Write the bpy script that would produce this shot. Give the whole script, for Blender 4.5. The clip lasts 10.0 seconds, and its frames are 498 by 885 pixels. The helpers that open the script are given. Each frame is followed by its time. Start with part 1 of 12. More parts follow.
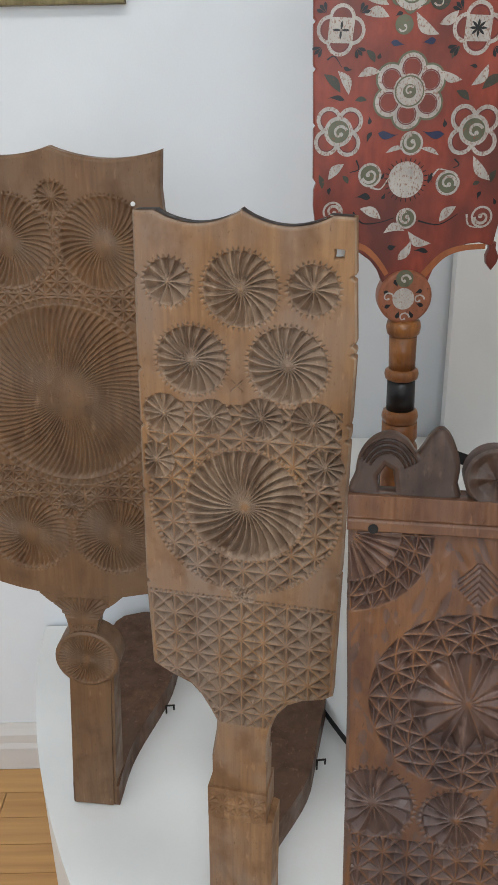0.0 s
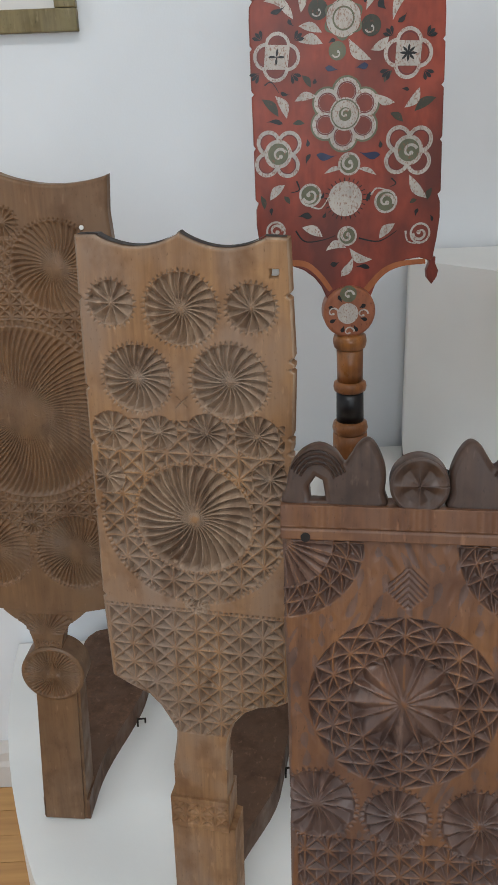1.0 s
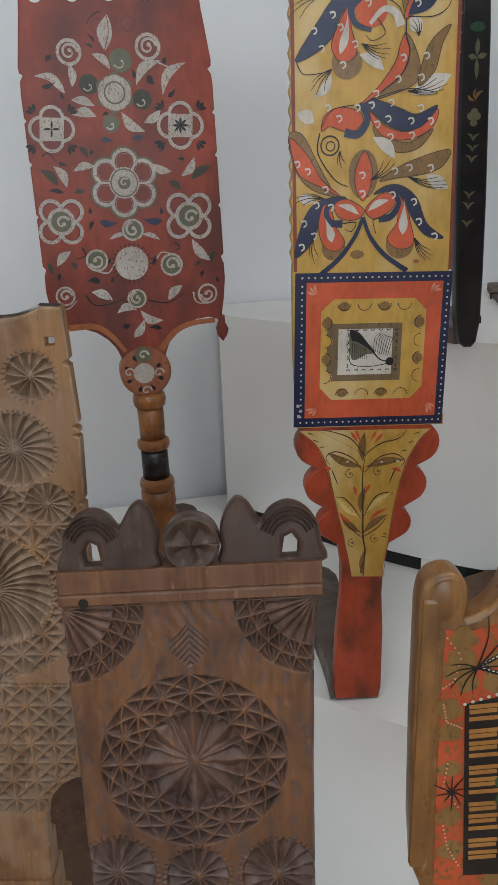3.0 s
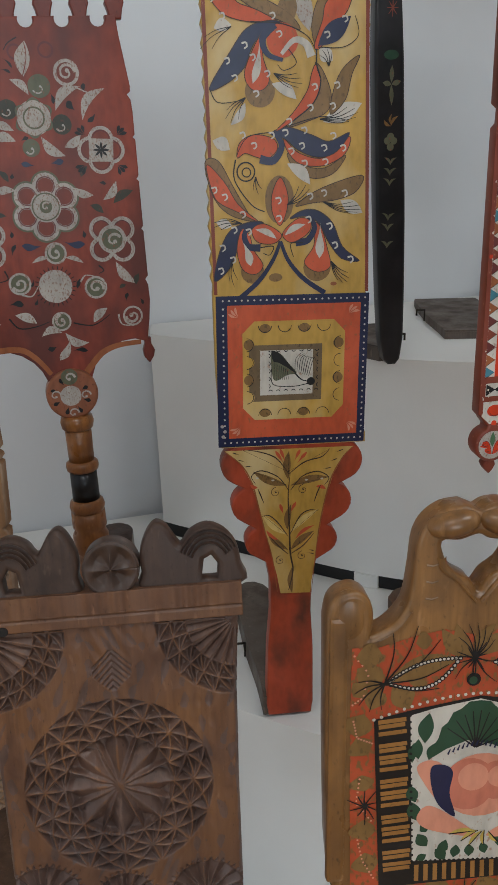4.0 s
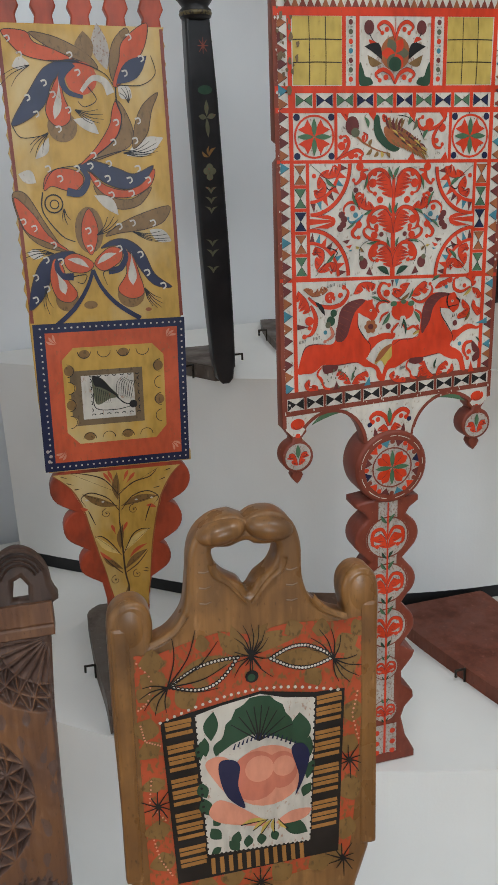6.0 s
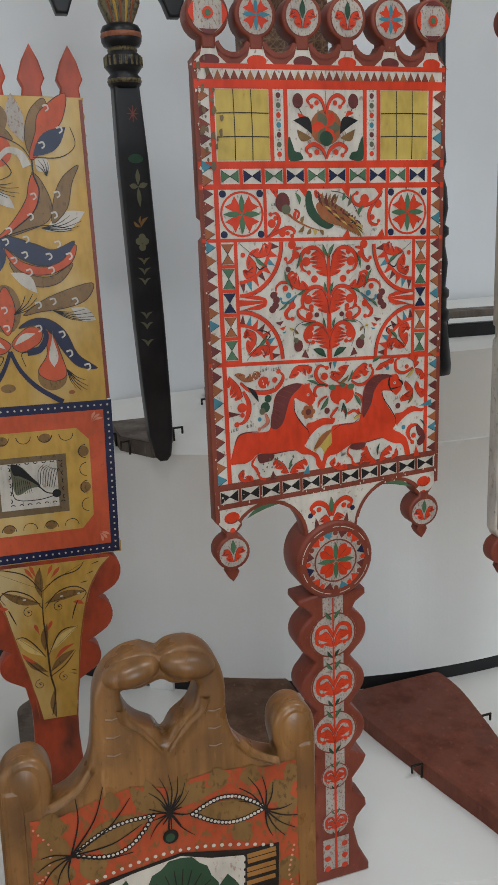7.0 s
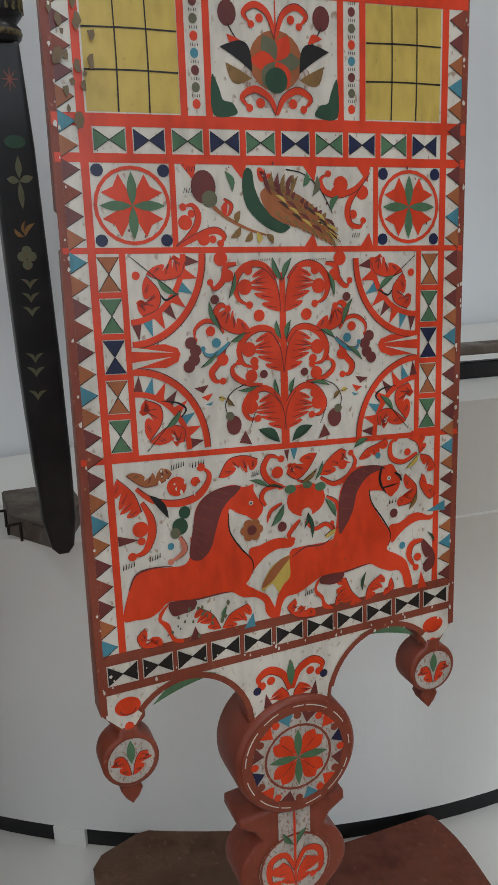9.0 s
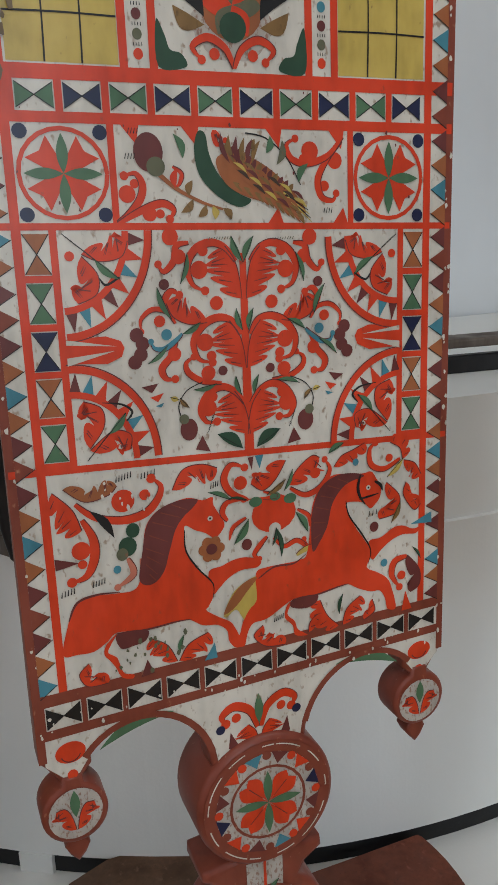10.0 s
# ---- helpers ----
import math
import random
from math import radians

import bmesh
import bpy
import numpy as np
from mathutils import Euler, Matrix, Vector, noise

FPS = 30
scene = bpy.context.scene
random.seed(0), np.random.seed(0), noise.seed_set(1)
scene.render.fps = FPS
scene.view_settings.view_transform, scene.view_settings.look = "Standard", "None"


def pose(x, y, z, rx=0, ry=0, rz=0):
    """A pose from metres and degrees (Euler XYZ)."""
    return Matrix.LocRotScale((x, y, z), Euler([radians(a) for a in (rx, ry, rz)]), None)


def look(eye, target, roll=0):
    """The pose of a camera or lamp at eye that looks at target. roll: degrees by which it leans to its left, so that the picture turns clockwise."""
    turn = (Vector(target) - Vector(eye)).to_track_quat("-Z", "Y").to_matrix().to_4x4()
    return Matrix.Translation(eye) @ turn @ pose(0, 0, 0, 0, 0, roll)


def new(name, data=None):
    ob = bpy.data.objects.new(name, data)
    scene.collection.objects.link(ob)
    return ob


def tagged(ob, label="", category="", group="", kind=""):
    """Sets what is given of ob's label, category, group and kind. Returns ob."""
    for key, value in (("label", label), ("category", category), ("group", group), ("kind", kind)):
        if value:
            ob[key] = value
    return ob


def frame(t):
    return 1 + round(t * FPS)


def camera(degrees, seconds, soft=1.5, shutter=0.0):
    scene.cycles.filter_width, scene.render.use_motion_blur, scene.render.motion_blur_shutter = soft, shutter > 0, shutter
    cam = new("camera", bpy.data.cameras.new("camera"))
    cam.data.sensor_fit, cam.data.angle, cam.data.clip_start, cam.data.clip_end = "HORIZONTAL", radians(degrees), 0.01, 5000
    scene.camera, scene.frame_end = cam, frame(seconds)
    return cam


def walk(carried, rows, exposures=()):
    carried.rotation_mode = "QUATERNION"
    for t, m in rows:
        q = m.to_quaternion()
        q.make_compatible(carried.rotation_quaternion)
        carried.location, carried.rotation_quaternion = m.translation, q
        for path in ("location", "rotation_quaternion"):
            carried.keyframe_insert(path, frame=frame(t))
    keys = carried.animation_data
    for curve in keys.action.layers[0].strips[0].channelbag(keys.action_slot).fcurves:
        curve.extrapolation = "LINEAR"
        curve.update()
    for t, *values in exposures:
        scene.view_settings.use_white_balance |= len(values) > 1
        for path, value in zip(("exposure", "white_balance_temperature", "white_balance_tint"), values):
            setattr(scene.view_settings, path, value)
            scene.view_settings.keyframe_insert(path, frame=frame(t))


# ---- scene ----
cam = camera(33.4, 10.0)
METRES, EYE, TILT, LEAN, TURN = 0.7, 1.45, 0.0, 0.0, 0.0
ROWS = [
    (0.0, 0.0, 0.0, 0.0, -0.46, -23.24, 1.07),
    (0.5, 0.026, -0.019, 0.0056, -0.86, -23.01, 1.58),
    (1.0, 0.0602, -0.0345, 0.0134, -1.87, -22.37, 2.03),
    (1.5, 0.0951, -0.0432, 0.022, -3.57, -21.5, 2.37),
    (2.0, 0.1161, -0.0458, 0.0287, -5.8, -20.62, 2.43),
    (2.5, 0.1373, -0.0543, 0.0356, -8.41, -19.81, 2.3),
    (3.0, 0.1694, -0.0598, 0.0362, -11.87, -19.57, 2.12),
    (4.5, 0.2218, -0.0931, 0.0557, -17.34, -18.51, 2.21),
    (5.0, 0.2527, -0.1123, 0.0522, -19.74, -18.36, 2.37),
    (5.5, 0.2771, -0.1322, 0.049, -21.69, -18.33, 2.37),
    (6.0, 0.2956, -0.157, 0.0594, -23.39, -17.72, 2.46),
    (7.5, 0.4313, 0.0187, 0.0968, -27.88, -13.4, 2.44),
    (8.0, 0.4981, 0.1357, 0.0989, -29.02, -13.22, 2.24),
    (8.5, 0.5587, 0.2211, 0.0921, -29.19, -13.05, 2.21),
    (9.0, 0.6034, 0.29, 0.0732, -29.22, -13.17, 2.29),
    (9.5, 0.6353, 0.3325, 0.0657, -29.51, -13.53, 2.32),
    (10.0, 0.6626, 0.3534, 0.0609, -30.07, -13.56, 2.46),
]
walk(cam, [(t, pose(0, 0, EYE, TILT, LEAN, TURN) @ pose(METRES * x, METRES * y, METRES * z, 90 + pitch, roll, yaw)) for t, x, y, z, yaw, pitch, roll in ROWS],
     [(0.0, -0.08), (0.5, -0.1), (1.0, -0.22), (1.5, -0.55), (2.0, -1.02), (2.5, -0.85), (3.0, -0.5), (3.6, -0.6), (4.5, -0.76), (5.0, -0.68), (5.5, -0.62), (6.0, -0.52), (7.5, -0.8), (8.0, -0.9), (8.5, -0.92), (9.0, -0.82), (9.5, -0.72), (10.0, -0.82)])

# ---- light ----
world = bpy.data.worlds.new("world")
scene.world = world
world.use_nodes = True
sky = world.node_tree.nodes.new("ShaderNodeTexSky")
sky.sky_type = "NISHITA"
sky.sun_disc = False
sky.sun_elevation, sky.sun_rotation = radians(38), radians(150)
world.node_tree.links.new(sky.outputs[0], world.node_tree.nodes["Background"].inputs[0])
world.node_tree.nodes["Background"].inputs[1].default_value = 0.1


def area_lamp(name, m, width, height, power, colour):
    data = bpy.data.lights.new(name, "AREA")
    data.shape, data.size, data.size_y, data.energy, data.color = "RECTANGLE", width, height, power, colour
    ob = new(name, data)
    ob.matrix_world = m
    return ob


# daylight standing in two window openings, and the ceiling's lamp panels
area_lamp("window_daylight", look((0.0, -2.78, 1.9), (0.1, 0, 1.6)), 1.55, 1.55, 50, (0.78, 0.90, 1.0))
area_lamp("window_daylight_side", look((-2.48, -0.5, 1.75), (0, -0.3, 1.5)), 1.5, 1.6, 20, (0.78, 0.90, 1.0))
for px, py in ((-0.3, -0.6), (1.5, -0.4)):
    area_lamp("panel_light", look((px, py, 3.13), (px, py + 0.001, 0)), 1.15, 0.28, 22, (0.93, 0.97, 1.0))


# ---- materials ----
def srgb(r, g, b):
    return tuple((c / 255 / 12.92 if c < 10 else ((c / 255 + 0.055) / 1.055) ** 2.4) for c in (r, g, b)) + (1,)


def nodes_of(name):
    m = bpy.data.materials.new(name)
    m.use_nodes = True
    return m, m.node_tree.nodes, m.node_tree.links, m.node_tree.nodes["Principled BSDF"]


def noise_node(n, l, scale, stretch=(1, 1, 1), detail=5, coord="Object"):
    co, mp, tx = n.new("ShaderNodeTexCoord"), n.new("ShaderNodeMapping"), n.new("ShaderNodeTexNoise")
    mp.inputs["Scale"].default_value = stretch
    tx.inputs["Scale"].default_value, tx.inputs["Detail"].default_value = scale, detail
    l.new(co.outputs[coord], mp.inputs[0])
    l.new(mp.outputs[0], tx.inputs["Vector"])
    return tx


def mix_node(n, l, fac, a, b, lo=0.0, hi=1.0, kind="MIX"):
    """Colours a and b (a socket or a colour) mixed by a factor that runs from lo to hi."""
    rng, mx = n.new("ShaderNodeMapRange"), n.new("ShaderNodeMix")
    rng.inputs[1].default_value, rng.inputs[2].default_value = lo, hi
    mx.data_type, mx.blend_type = "RGBA", kind
    l.new(fac, rng.inputs[0])
    l.new(rng.outputs[0], mx.inputs[0])
    for sock, v in ((mx.inputs[6], a), (mx.inputs[7], b)):
        if isinstance(v, tuple):
            sock.default_value = v
        else:
            l.new(v, sock)
    return mx.outputs[2]


def bump_node(n, l, bsdf, height, strength, distance):
    b = n.new("ShaderNodeBump")
    b.inputs["Strength"].default_value, b.inputs["Distance"].default_value = strength, distance
    l.new(height, b.inputs["Height"])
    l.new(b.outputs[0], bsdf.inputs["Normal"])


def wood(name, light, dark, stain, rough=0.5, coat=0.0, along=0.06):
    """Old wood: waving grain along z, blotched patina, greasy and rubbed patches, pores and pale scuffs."""
    m, n, l, p = nodes_of(name)
    grain = noise_node(n, l, 190, (1, 1, along), 6)
    grain.inputs["Distortion"].default_value = 0.6
    rings = noise_node(n, l, 38, (1, 1, 0.09), 5)
    rings.inputs["Distortion"].default_value = 1.2
    broad = noise_node(n, l, 10, (1, 1, 0.6), 6)
    blotch = noise_node(n, l, 30, (1, 1, 0.75), 7)
    fine = noise_node(n, l, 420, (1, 1, 0.4), 5)
    scuff = noise_node(n, l, 85, (1.6, 1, 0.45), 8)
    black = tuple(k * 0.45 for k in dark[:3]) + (1,)
    dust = tuple(min(1, k * 1.25 + 0.035) for k in light[:3]) + (1,)
    c = mix_node(n, l, rings.outputs[0], dark, light, 0.3, 0.66)
    half = n.new("ShaderNodeMix")
    half.data_type, half.inputs[0].default_value = "RGBA", 0.45
    l.new(c, half.inputs[6])
    l.new(mix_node(n, l, grain.outputs[0], dark, light, 0.3, 0.65), half.inputs[7])
    c = mix_node(n, l, broad.outputs[0], half.outputs[2], stain, 0.42, 0.66)
    c = mix_node(n, l, blotch.outputs[0], c, dark, 0.5, 0.74)
    c = mix_node(n, l, fine.outputs[0], c, black, 0.62, 0.85)
    c = mix_node(n, l, scuff.outputs[0], c, dust, 0.62, 0.84)
    l.new(c, p.inputs["Base Color"])
    rr = n.new("ShaderNodeMapRange")
    rr.inputs[1].default_value, rr.inputs[2].default_value = 0.35, 0.65
    rr.inputs[3].default_value, rr.inputs[4].default_value = rough - 0.14, rough + 0.2
    l.new(blotch.outputs[0], rr.inputs[0])
    l.new(rr.outputs[0], p.inputs["Roughness"])
    p.inputs["Specular IOR Level"].default_value = 0.3
    p.inputs["Coat Weight"].default_value = coat * 0.6
    p.inputs["Coat Roughness"].default_value = 0.28
    bump_node(n, l, p, half.outputs[2], 0.5, 0.0012)
    return m


def paint(name, colour, worn=None, rough=0.42, wear=0.66, coat=0.0, spot=330):
    """Old brushed paint: uneven tone, some rubbed spots that show the ground below."""
    m, n, l, p = nodes_of(name)
    brush = noise_node(n, l, 160, (1, 1, 0.35), 5)
    broad = noise_node(n, l, 22, (1, 1, 1), 4)
    spots = noise_node(n, l, spot, (1, 1, 0.6), 6)
    dim = tuple(c * 0.72 for c in colour[:3]) + (1,)
    c = mix_node(n, l, brush.outputs[0], colour, dim, 0.35, 0.75)
    c = mix_node(n, l, broad.outputs[0], c, tuple(min(1, k * 1.12 + 0.008) for k in colour[:3]) + (1,), 0.45, 0.7)
    c = mix_node(n, l, spots.outputs[0], c, worn or tuple(k * 0.5 + 0.02 for k in colour[:3]) + (1,), wear, wear + (0.1 if spot > 100 else 0.22))
    l.new(c, p.inputs["Base Color"])
    p.inputs["Roughness"].default_value = rough + 0.05
    p.inputs["Specular IOR Level"].default_value = 0.3
    p.inputs["Coat Weight"].default_value = coat * 0.8
    p.inputs["Coat Roughness"].default_value = 0.16
    bump_node(n, l, p, brush.outputs[0], 0.2, 0.0004)
    return m


def plaster(name, colour, scale=6, rough=0.75, bump=0.0006, spec=0.5):
    m, n, l, p = nodes_of(name)
    a = noise_node(n, l, scale, (1, 1, 1), 4)
    b = noise_node(n, l, 260, (1, 1, 1), 3)
    c = mix_node(n, l, a.outputs[0], colour, tuple(k * 0.93 for k in colour[:3]) + (1,), 0.4, 0.7)
    l.new(c, p.inputs["Base Color"])
    p.inputs["Roughness"].default_value = rough
    p.inputs["Specular IOR Level"].default_value = spec
    bump_node(n, l, p, b.outputs[0], 0.3, bump)
    return m


def metal(name, colour, rough=0.45):
    m, n, l, p = nodes_of(name)
    a = noise_node(n, l, 90, (1, 1, 1), 4)
    l.new(mix_node(n, l, a.outputs[0], colour, tuple(k * 0.5 for k in colour[:3]) + (1,), 0.4, 0.7), p.inputs["Base Color"])
    p.inputs["Metallic"].default_value, p.inputs["Roughness"].default_value = 0.8, rough
    return m


def floor_wood(name):
    m, n, l, p = nodes_of(name)
    grain = noise_node(n, l, 45, (0.05, 1, 1), 6)
    info = n.new("ShaderNodeObjectInfo")
    c = mix_node(n, l, grain.outputs[0], srgb(196, 146, 88), srgb(158, 108, 60), 0.35, 0.7)
    c = mix_node(n, l, info.outputs["Random"], c, srgb(214, 170, 112), 0.0, 1.6)
    l.new(c, p.inputs["Base Color"])
    p.inputs["Roughness"].default_value = 0.32
    bump_node(n, l, p, grain.outputs[0], 0.1, 0.0004)
    return m


WALL = plaster("wall_paint", srgb(226, 228, 230), 3)
PODIUM = plaster("podium_paint", srgb(234, 233, 229), 4, 0.5)
TRIM = plaster("trim_paint", srgb(214, 208, 202), 8, 0.5)
CEILING = plaster("ceiling_paint", srgb(236, 236, 234), 3)
BLACK = plaster("plinth_black", srgb(20, 20, 22), 10, 0.6)
FLOOR = floor_wood("parquet")
JOINT = plaster("joint_dark", srgb(60, 40, 24), 30, 0.8)
FRAME = wood("greenish_frame_wood", srgb(138, 122, 84), srgb(96, 84, 56), srgb(120, 110, 78))
NAIL = metal("dark_iron", srgb(60, 54, 48))
WOOD_A = wood("brown_oak", srgb(128, 96, 68), srgb(94, 68, 48), srgb(110, 86, 66), 0.5, 0.1)
WOOD_B = wood("honey_pine", srgb(154, 116, 80), srgb(112, 80, 54), srgb(136, 114, 98), 0.55, 0.0)
WOOD_D = wood("dark_walnut", srgb(128, 88, 58), srgb(80, 52, 38), srgb(98, 68, 52), 0.44, 0.15)
WOOD_DD = wood("sooty_wood", srgb(88, 66, 54), srgb(46, 35, 30), srgb(66, 50, 43), 0.46, 0.15)
WOOD_F = wood("gilded_brown_wood", srgb(150, 106, 60), srgb(88, 59, 31), srgb(106, 70, 37), 0.36, 0.7)
WOOD_BC = wood("dusty_cut_pine", srgb(158, 132, 108), srgb(108, 84, 66), srgb(134, 114, 98), 0.62, 0.0)
WOOD_DC = wood("greyer_cut_walnut", srgb(112, 84, 70), srgb(68, 49, 42), srgb(88, 70, 64), 0.42, 0.15)
TOP_EDGE = wood("blackened_end_grain", srgb(66, 58, 54), srgb(44, 38, 36), srgb(56, 50, 48), 0.6, 0.0)
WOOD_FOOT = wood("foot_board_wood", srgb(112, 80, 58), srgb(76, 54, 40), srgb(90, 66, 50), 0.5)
WOOD_RED = wood("red_brown_board", srgb(128, 66, 44), srgb(92, 46, 32), srgb(112, 60, 42), 0.45)
WOOD_GREY = wood("grey_board", srgb(110, 98, 88), srgb(76, 66, 60), srgb(92, 82, 74), 0.6)
WOOD_TURNED = wood("turned_wood", srgb(150, 96, 50), srgb(104, 62, 32), srgb(126, 78, 42), 0.35, 0.3)
LACQUER = paint("black_lacquer", srgb(22, 20, 22), None, 0.36, 0.75, 0.12)


# ---- shape helpers ----
def finish(me, material, smooth=False):
    mats = material if isinstance(material, (list, tuple)) else [material]
    for m in mats:
        me.materials.append(m)
    if smooth:
        me.polygons.foreach_set("use_smooth", [True] * len(me.polygons))
    return me


def link(name, me, parent=None, label=""):
    ob = new(name, me)
    ob.parent = parent
    if label:
        ob["label"] = label
    return ob


def part(name, bm, material, parent, label="", smooth=False):
    me = bpy.data.meshes.new(name)
    bmesh.ops.recalc_face_normals(bm, faces=bm.faces)
    bm.to_mesh(me)
    bm.free()
    return link(name, finish(me, material, smooth), parent, label)


def box(bm, x0, x1, y0, y1, z0, z1, bevel=0.0):
    vs = [bm.verts.new((x, y, z)) for z in (z0, z1) for x, y in ((x0, y0), (x1, y0), (x1, y1), (x0, y1))]
    fs = [bm.faces.new([vs[i] for i in f]) for f in ((3, 2, 1, 0), (4, 5, 6, 7), (0, 1, 5, 4), (1, 2, 6, 5), (2, 3, 7, 6), (3, 0, 4, 7))]
    if bevel:
        bmesh.ops.bevel(bm, geom=list({e for f in fs for e in f.edges}), offset=bevel, segments=2, affect="EDGES", profile=0.6)
    return bm


def prism(bm, pts, z0, z1, bevel=0.0):
    """An upright prism over the plan pts."""
    lo = [bm.verts.new((x, y, z0)) for x, y in pts]
    hi = [bm.verts.new((x, y, z1)) for x, y in pts]
    bm.faces.new(lo[::-1])
    top = bm.faces.new(hi)
    for i in range(len(pts)):
        j = (i + 1) % len(pts)
        bm.faces.new((lo[i], lo[j], hi[j], hi[i]))
    if bevel:
        bmesh.ops.bevel(bm, geom=list(top.edges), offset=bevel, segments=2, affect="EDGES")
    return bm


def turned(bm, profile, cx, cy, steps=28):
    """A turned piece round an upright axis at (cx, cy): rows of radius and height."""
    rings = [[bm.verts.new((cx + r * math.cos(a), cy + r * math.sin(a), z)) for a in [2 * math.pi * k / steps for k in range(steps)]] for r, z in profile]
    for a, b in zip(rings, rings[1:]):
        for k in range(steps):
            j = (k + 1) % steps
            bm.faces.new((a[k], a[j], b[j], b[k]))
    bm.faces.new(rings[0][::-1])
    bm.faces.new(rings[-1])
    return bm


def spline(pts, n=6, closed=False):
    """A smooth line through the points."""
    out, k = [], len(pts)
    spans = range(k) if closed else range(k - 1)
    for i in spans:
        a, b, c, d = (pts[(i + o) % k] if closed else pts[min(max(i + o, 0), k - 1)] for o in (-1, 0, 1, 2))
        for s in range(n):
            t = s / n
            out.append(tuple(0.5 * (2 * q + (r - p) * t + (2 * p - 5 * q + 4 * r - e) * t * t + (3 * q - p - 3 * r + e) * t ** 3) for p, q, r, e in zip(a, b, c, d)))
    return out if closed else out + [tuple(pts[-1])]


def arc(cx, cz, r, a0, a1, n=10, rz=None):
    return [(cx + r * math.cos(radians(a0 + (a1 - a0) * i / n)), cz + (rz or r) * math.sin(radians(a0 + (a1 - a0) * i / n))) for i in range(n + 1)]


def mirrored(half, c=0.0):
    """A closed outline from its right half, given from top to bottom."""
    return half + [(2 * c - x, z) for x, z in half[::-1]]


def plate(name, outline, thick, material, parent, label="", bevel=0.002, holes=(), front=0.0):
    """A board cut to an outline in x and z, with rounded edges; its face at y = front, its back behind."""
    cu = bpy.data.curves.new(name, "CURVE")
    cu.dimensions, cu.fill_mode = "2D", "BOTH"
    cu.extrude, cu.bevel_depth, cu.bevel_resolution, cu.offset = thick / 2 - bevel, bevel, 2, -bevel
    for loop in (outline, *holes):
        sp = cu.splines.new("POLY")
        sp.points.add(len(loop) - 1)
        for q, (x, z) in zip(sp.points, loop):
            q.co = (x, z, 0, 1)
        sp.use_cyclic_u = True
    tmp = bpy.data.objects.new(name, cu)
    scene.collection.objects.link(tmp)
    me = bpy.data.meshes.new_from_object(tmp.evaluated_get(bpy.context.evaluated_depsgraph_get()))
    bpy.data.objects.remove(tmp)
    me.transform(Matrix(((1, 0, 0, 0), (0, 0, -1, front + thick / 2), (0, 1, 0, 0), (0, 0, 0, 1))))
    me.materials.clear()
    return link(name, finish(me, material), parent, label)


def carved(name, us, vs, height, thick, material, parent, label="", cut_material=None):
    """A carved board as one fine skin: us and vs hold the place of each point of the skin, height its relief (cuts are negative)."""
    rows, cols = us.shape
    front = np.stack([us, -height, vs], -1).reshape(-1, 3)
    idx = np.arange(rows * cols).reshape(rows, cols)
    rim = np.concatenate([idx[0, :-1], idx[:-1, -1], idx[-1, :0:-1], idx[:0:-1, 0]])
    back = front[rim].copy()
    back[:, 1] = thick
    verts = np.concatenate([front, back])
    quads = np.stack([idx[:-1, :-1], idx[:-1, 1:], idx[1:, 1:], idx[1:, :-1]], -1).reshape(-1, 4)
    k = len(rim)
    b = rows * cols + np.arange(k)
    side = np.stack([rim, b, np.roll(b, -1), np.roll(rim, -1)], -1)
    loops = np.concatenate([quads.ravel(), side.ravel(), b[::-1]])
    starts = np.concatenate([np.arange(len(quads) + len(side)) * 4, [(len(quads) + len(side)) * 4]])
    me = bpy.data.meshes.new(name)
    me.vertices.add(len(verts))
    me.vertices.foreach_set("co", verts.ravel())
    me.loops.add(len(loops))
    me.loops.foreach_set("vertex_index", loops)
    me.polygons.add(len(starts))
    me.polygons.foreach_set("loop_start", starts)
    me.update(calc_edges=True)
    me.validate()
    bm = bmesh.new()
    bm.from_mesh(me)
    bm.faces.ensure_lookup_table()
    if bm.faces[0].normal.y > 0:
        bmesh.ops.reverse_faces(bm, faces=bm.faces)
    bm.to_mesh(me)
    bm.free()
    smooth = np.ones(len(me.polygons), bool)
    smooth[len(quads):] = False
    me.polygons.foreach_set("use_smooth", smooth)
    finish(me, [material, cut_material] if cut_material else material)
    if cut_material:
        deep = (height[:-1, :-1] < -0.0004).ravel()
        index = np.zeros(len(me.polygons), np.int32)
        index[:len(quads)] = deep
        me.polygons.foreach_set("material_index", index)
    return link(name, me, parent, label)


def tri_wave(x):
    return np.abs((x % 1.0) * 2 - 1)


def rosette(U, V, cu, cv, r, n, twist, depth, hub=0.0, slant=0.75, teeth=True):
    """A disc of n wedge cuts, swirling by twist turns of a cut, with a saw-toothed rim. Returns depth to take away."""
    du, dv = U - cu, V - cv
    rad, ang = np.hypot(du, dv), np.arctan2(dv, du)
    ph = (n * (ang / (2 * math.pi)) + twist * (rad / r) ** 1.2) % 1.0
    wedge = np.where(ph < slant, ph / slant, (1 - ph) / (1 - slant))
    fade = np.clip((rad / r - hub) * 3.2, 0, 1) * np.clip((1 - rad / r) * 14, 0, 1)
    cut = depth * (0.12 + wedge) * fade * (rad < r)
    if teeth:
        rim = ((rad > r * 1.005) & (rad < r * 1.005 + 0.0036)) * np.clip(1 - tri_wave(ang * round(2 * math.pi * r / 0.0052) / (2 * math.pi)) * 1.3 - (rad - r) / 0.005, 0, 1)
        cut = np.maximum(cut, rim * 0.0022)
    return cut


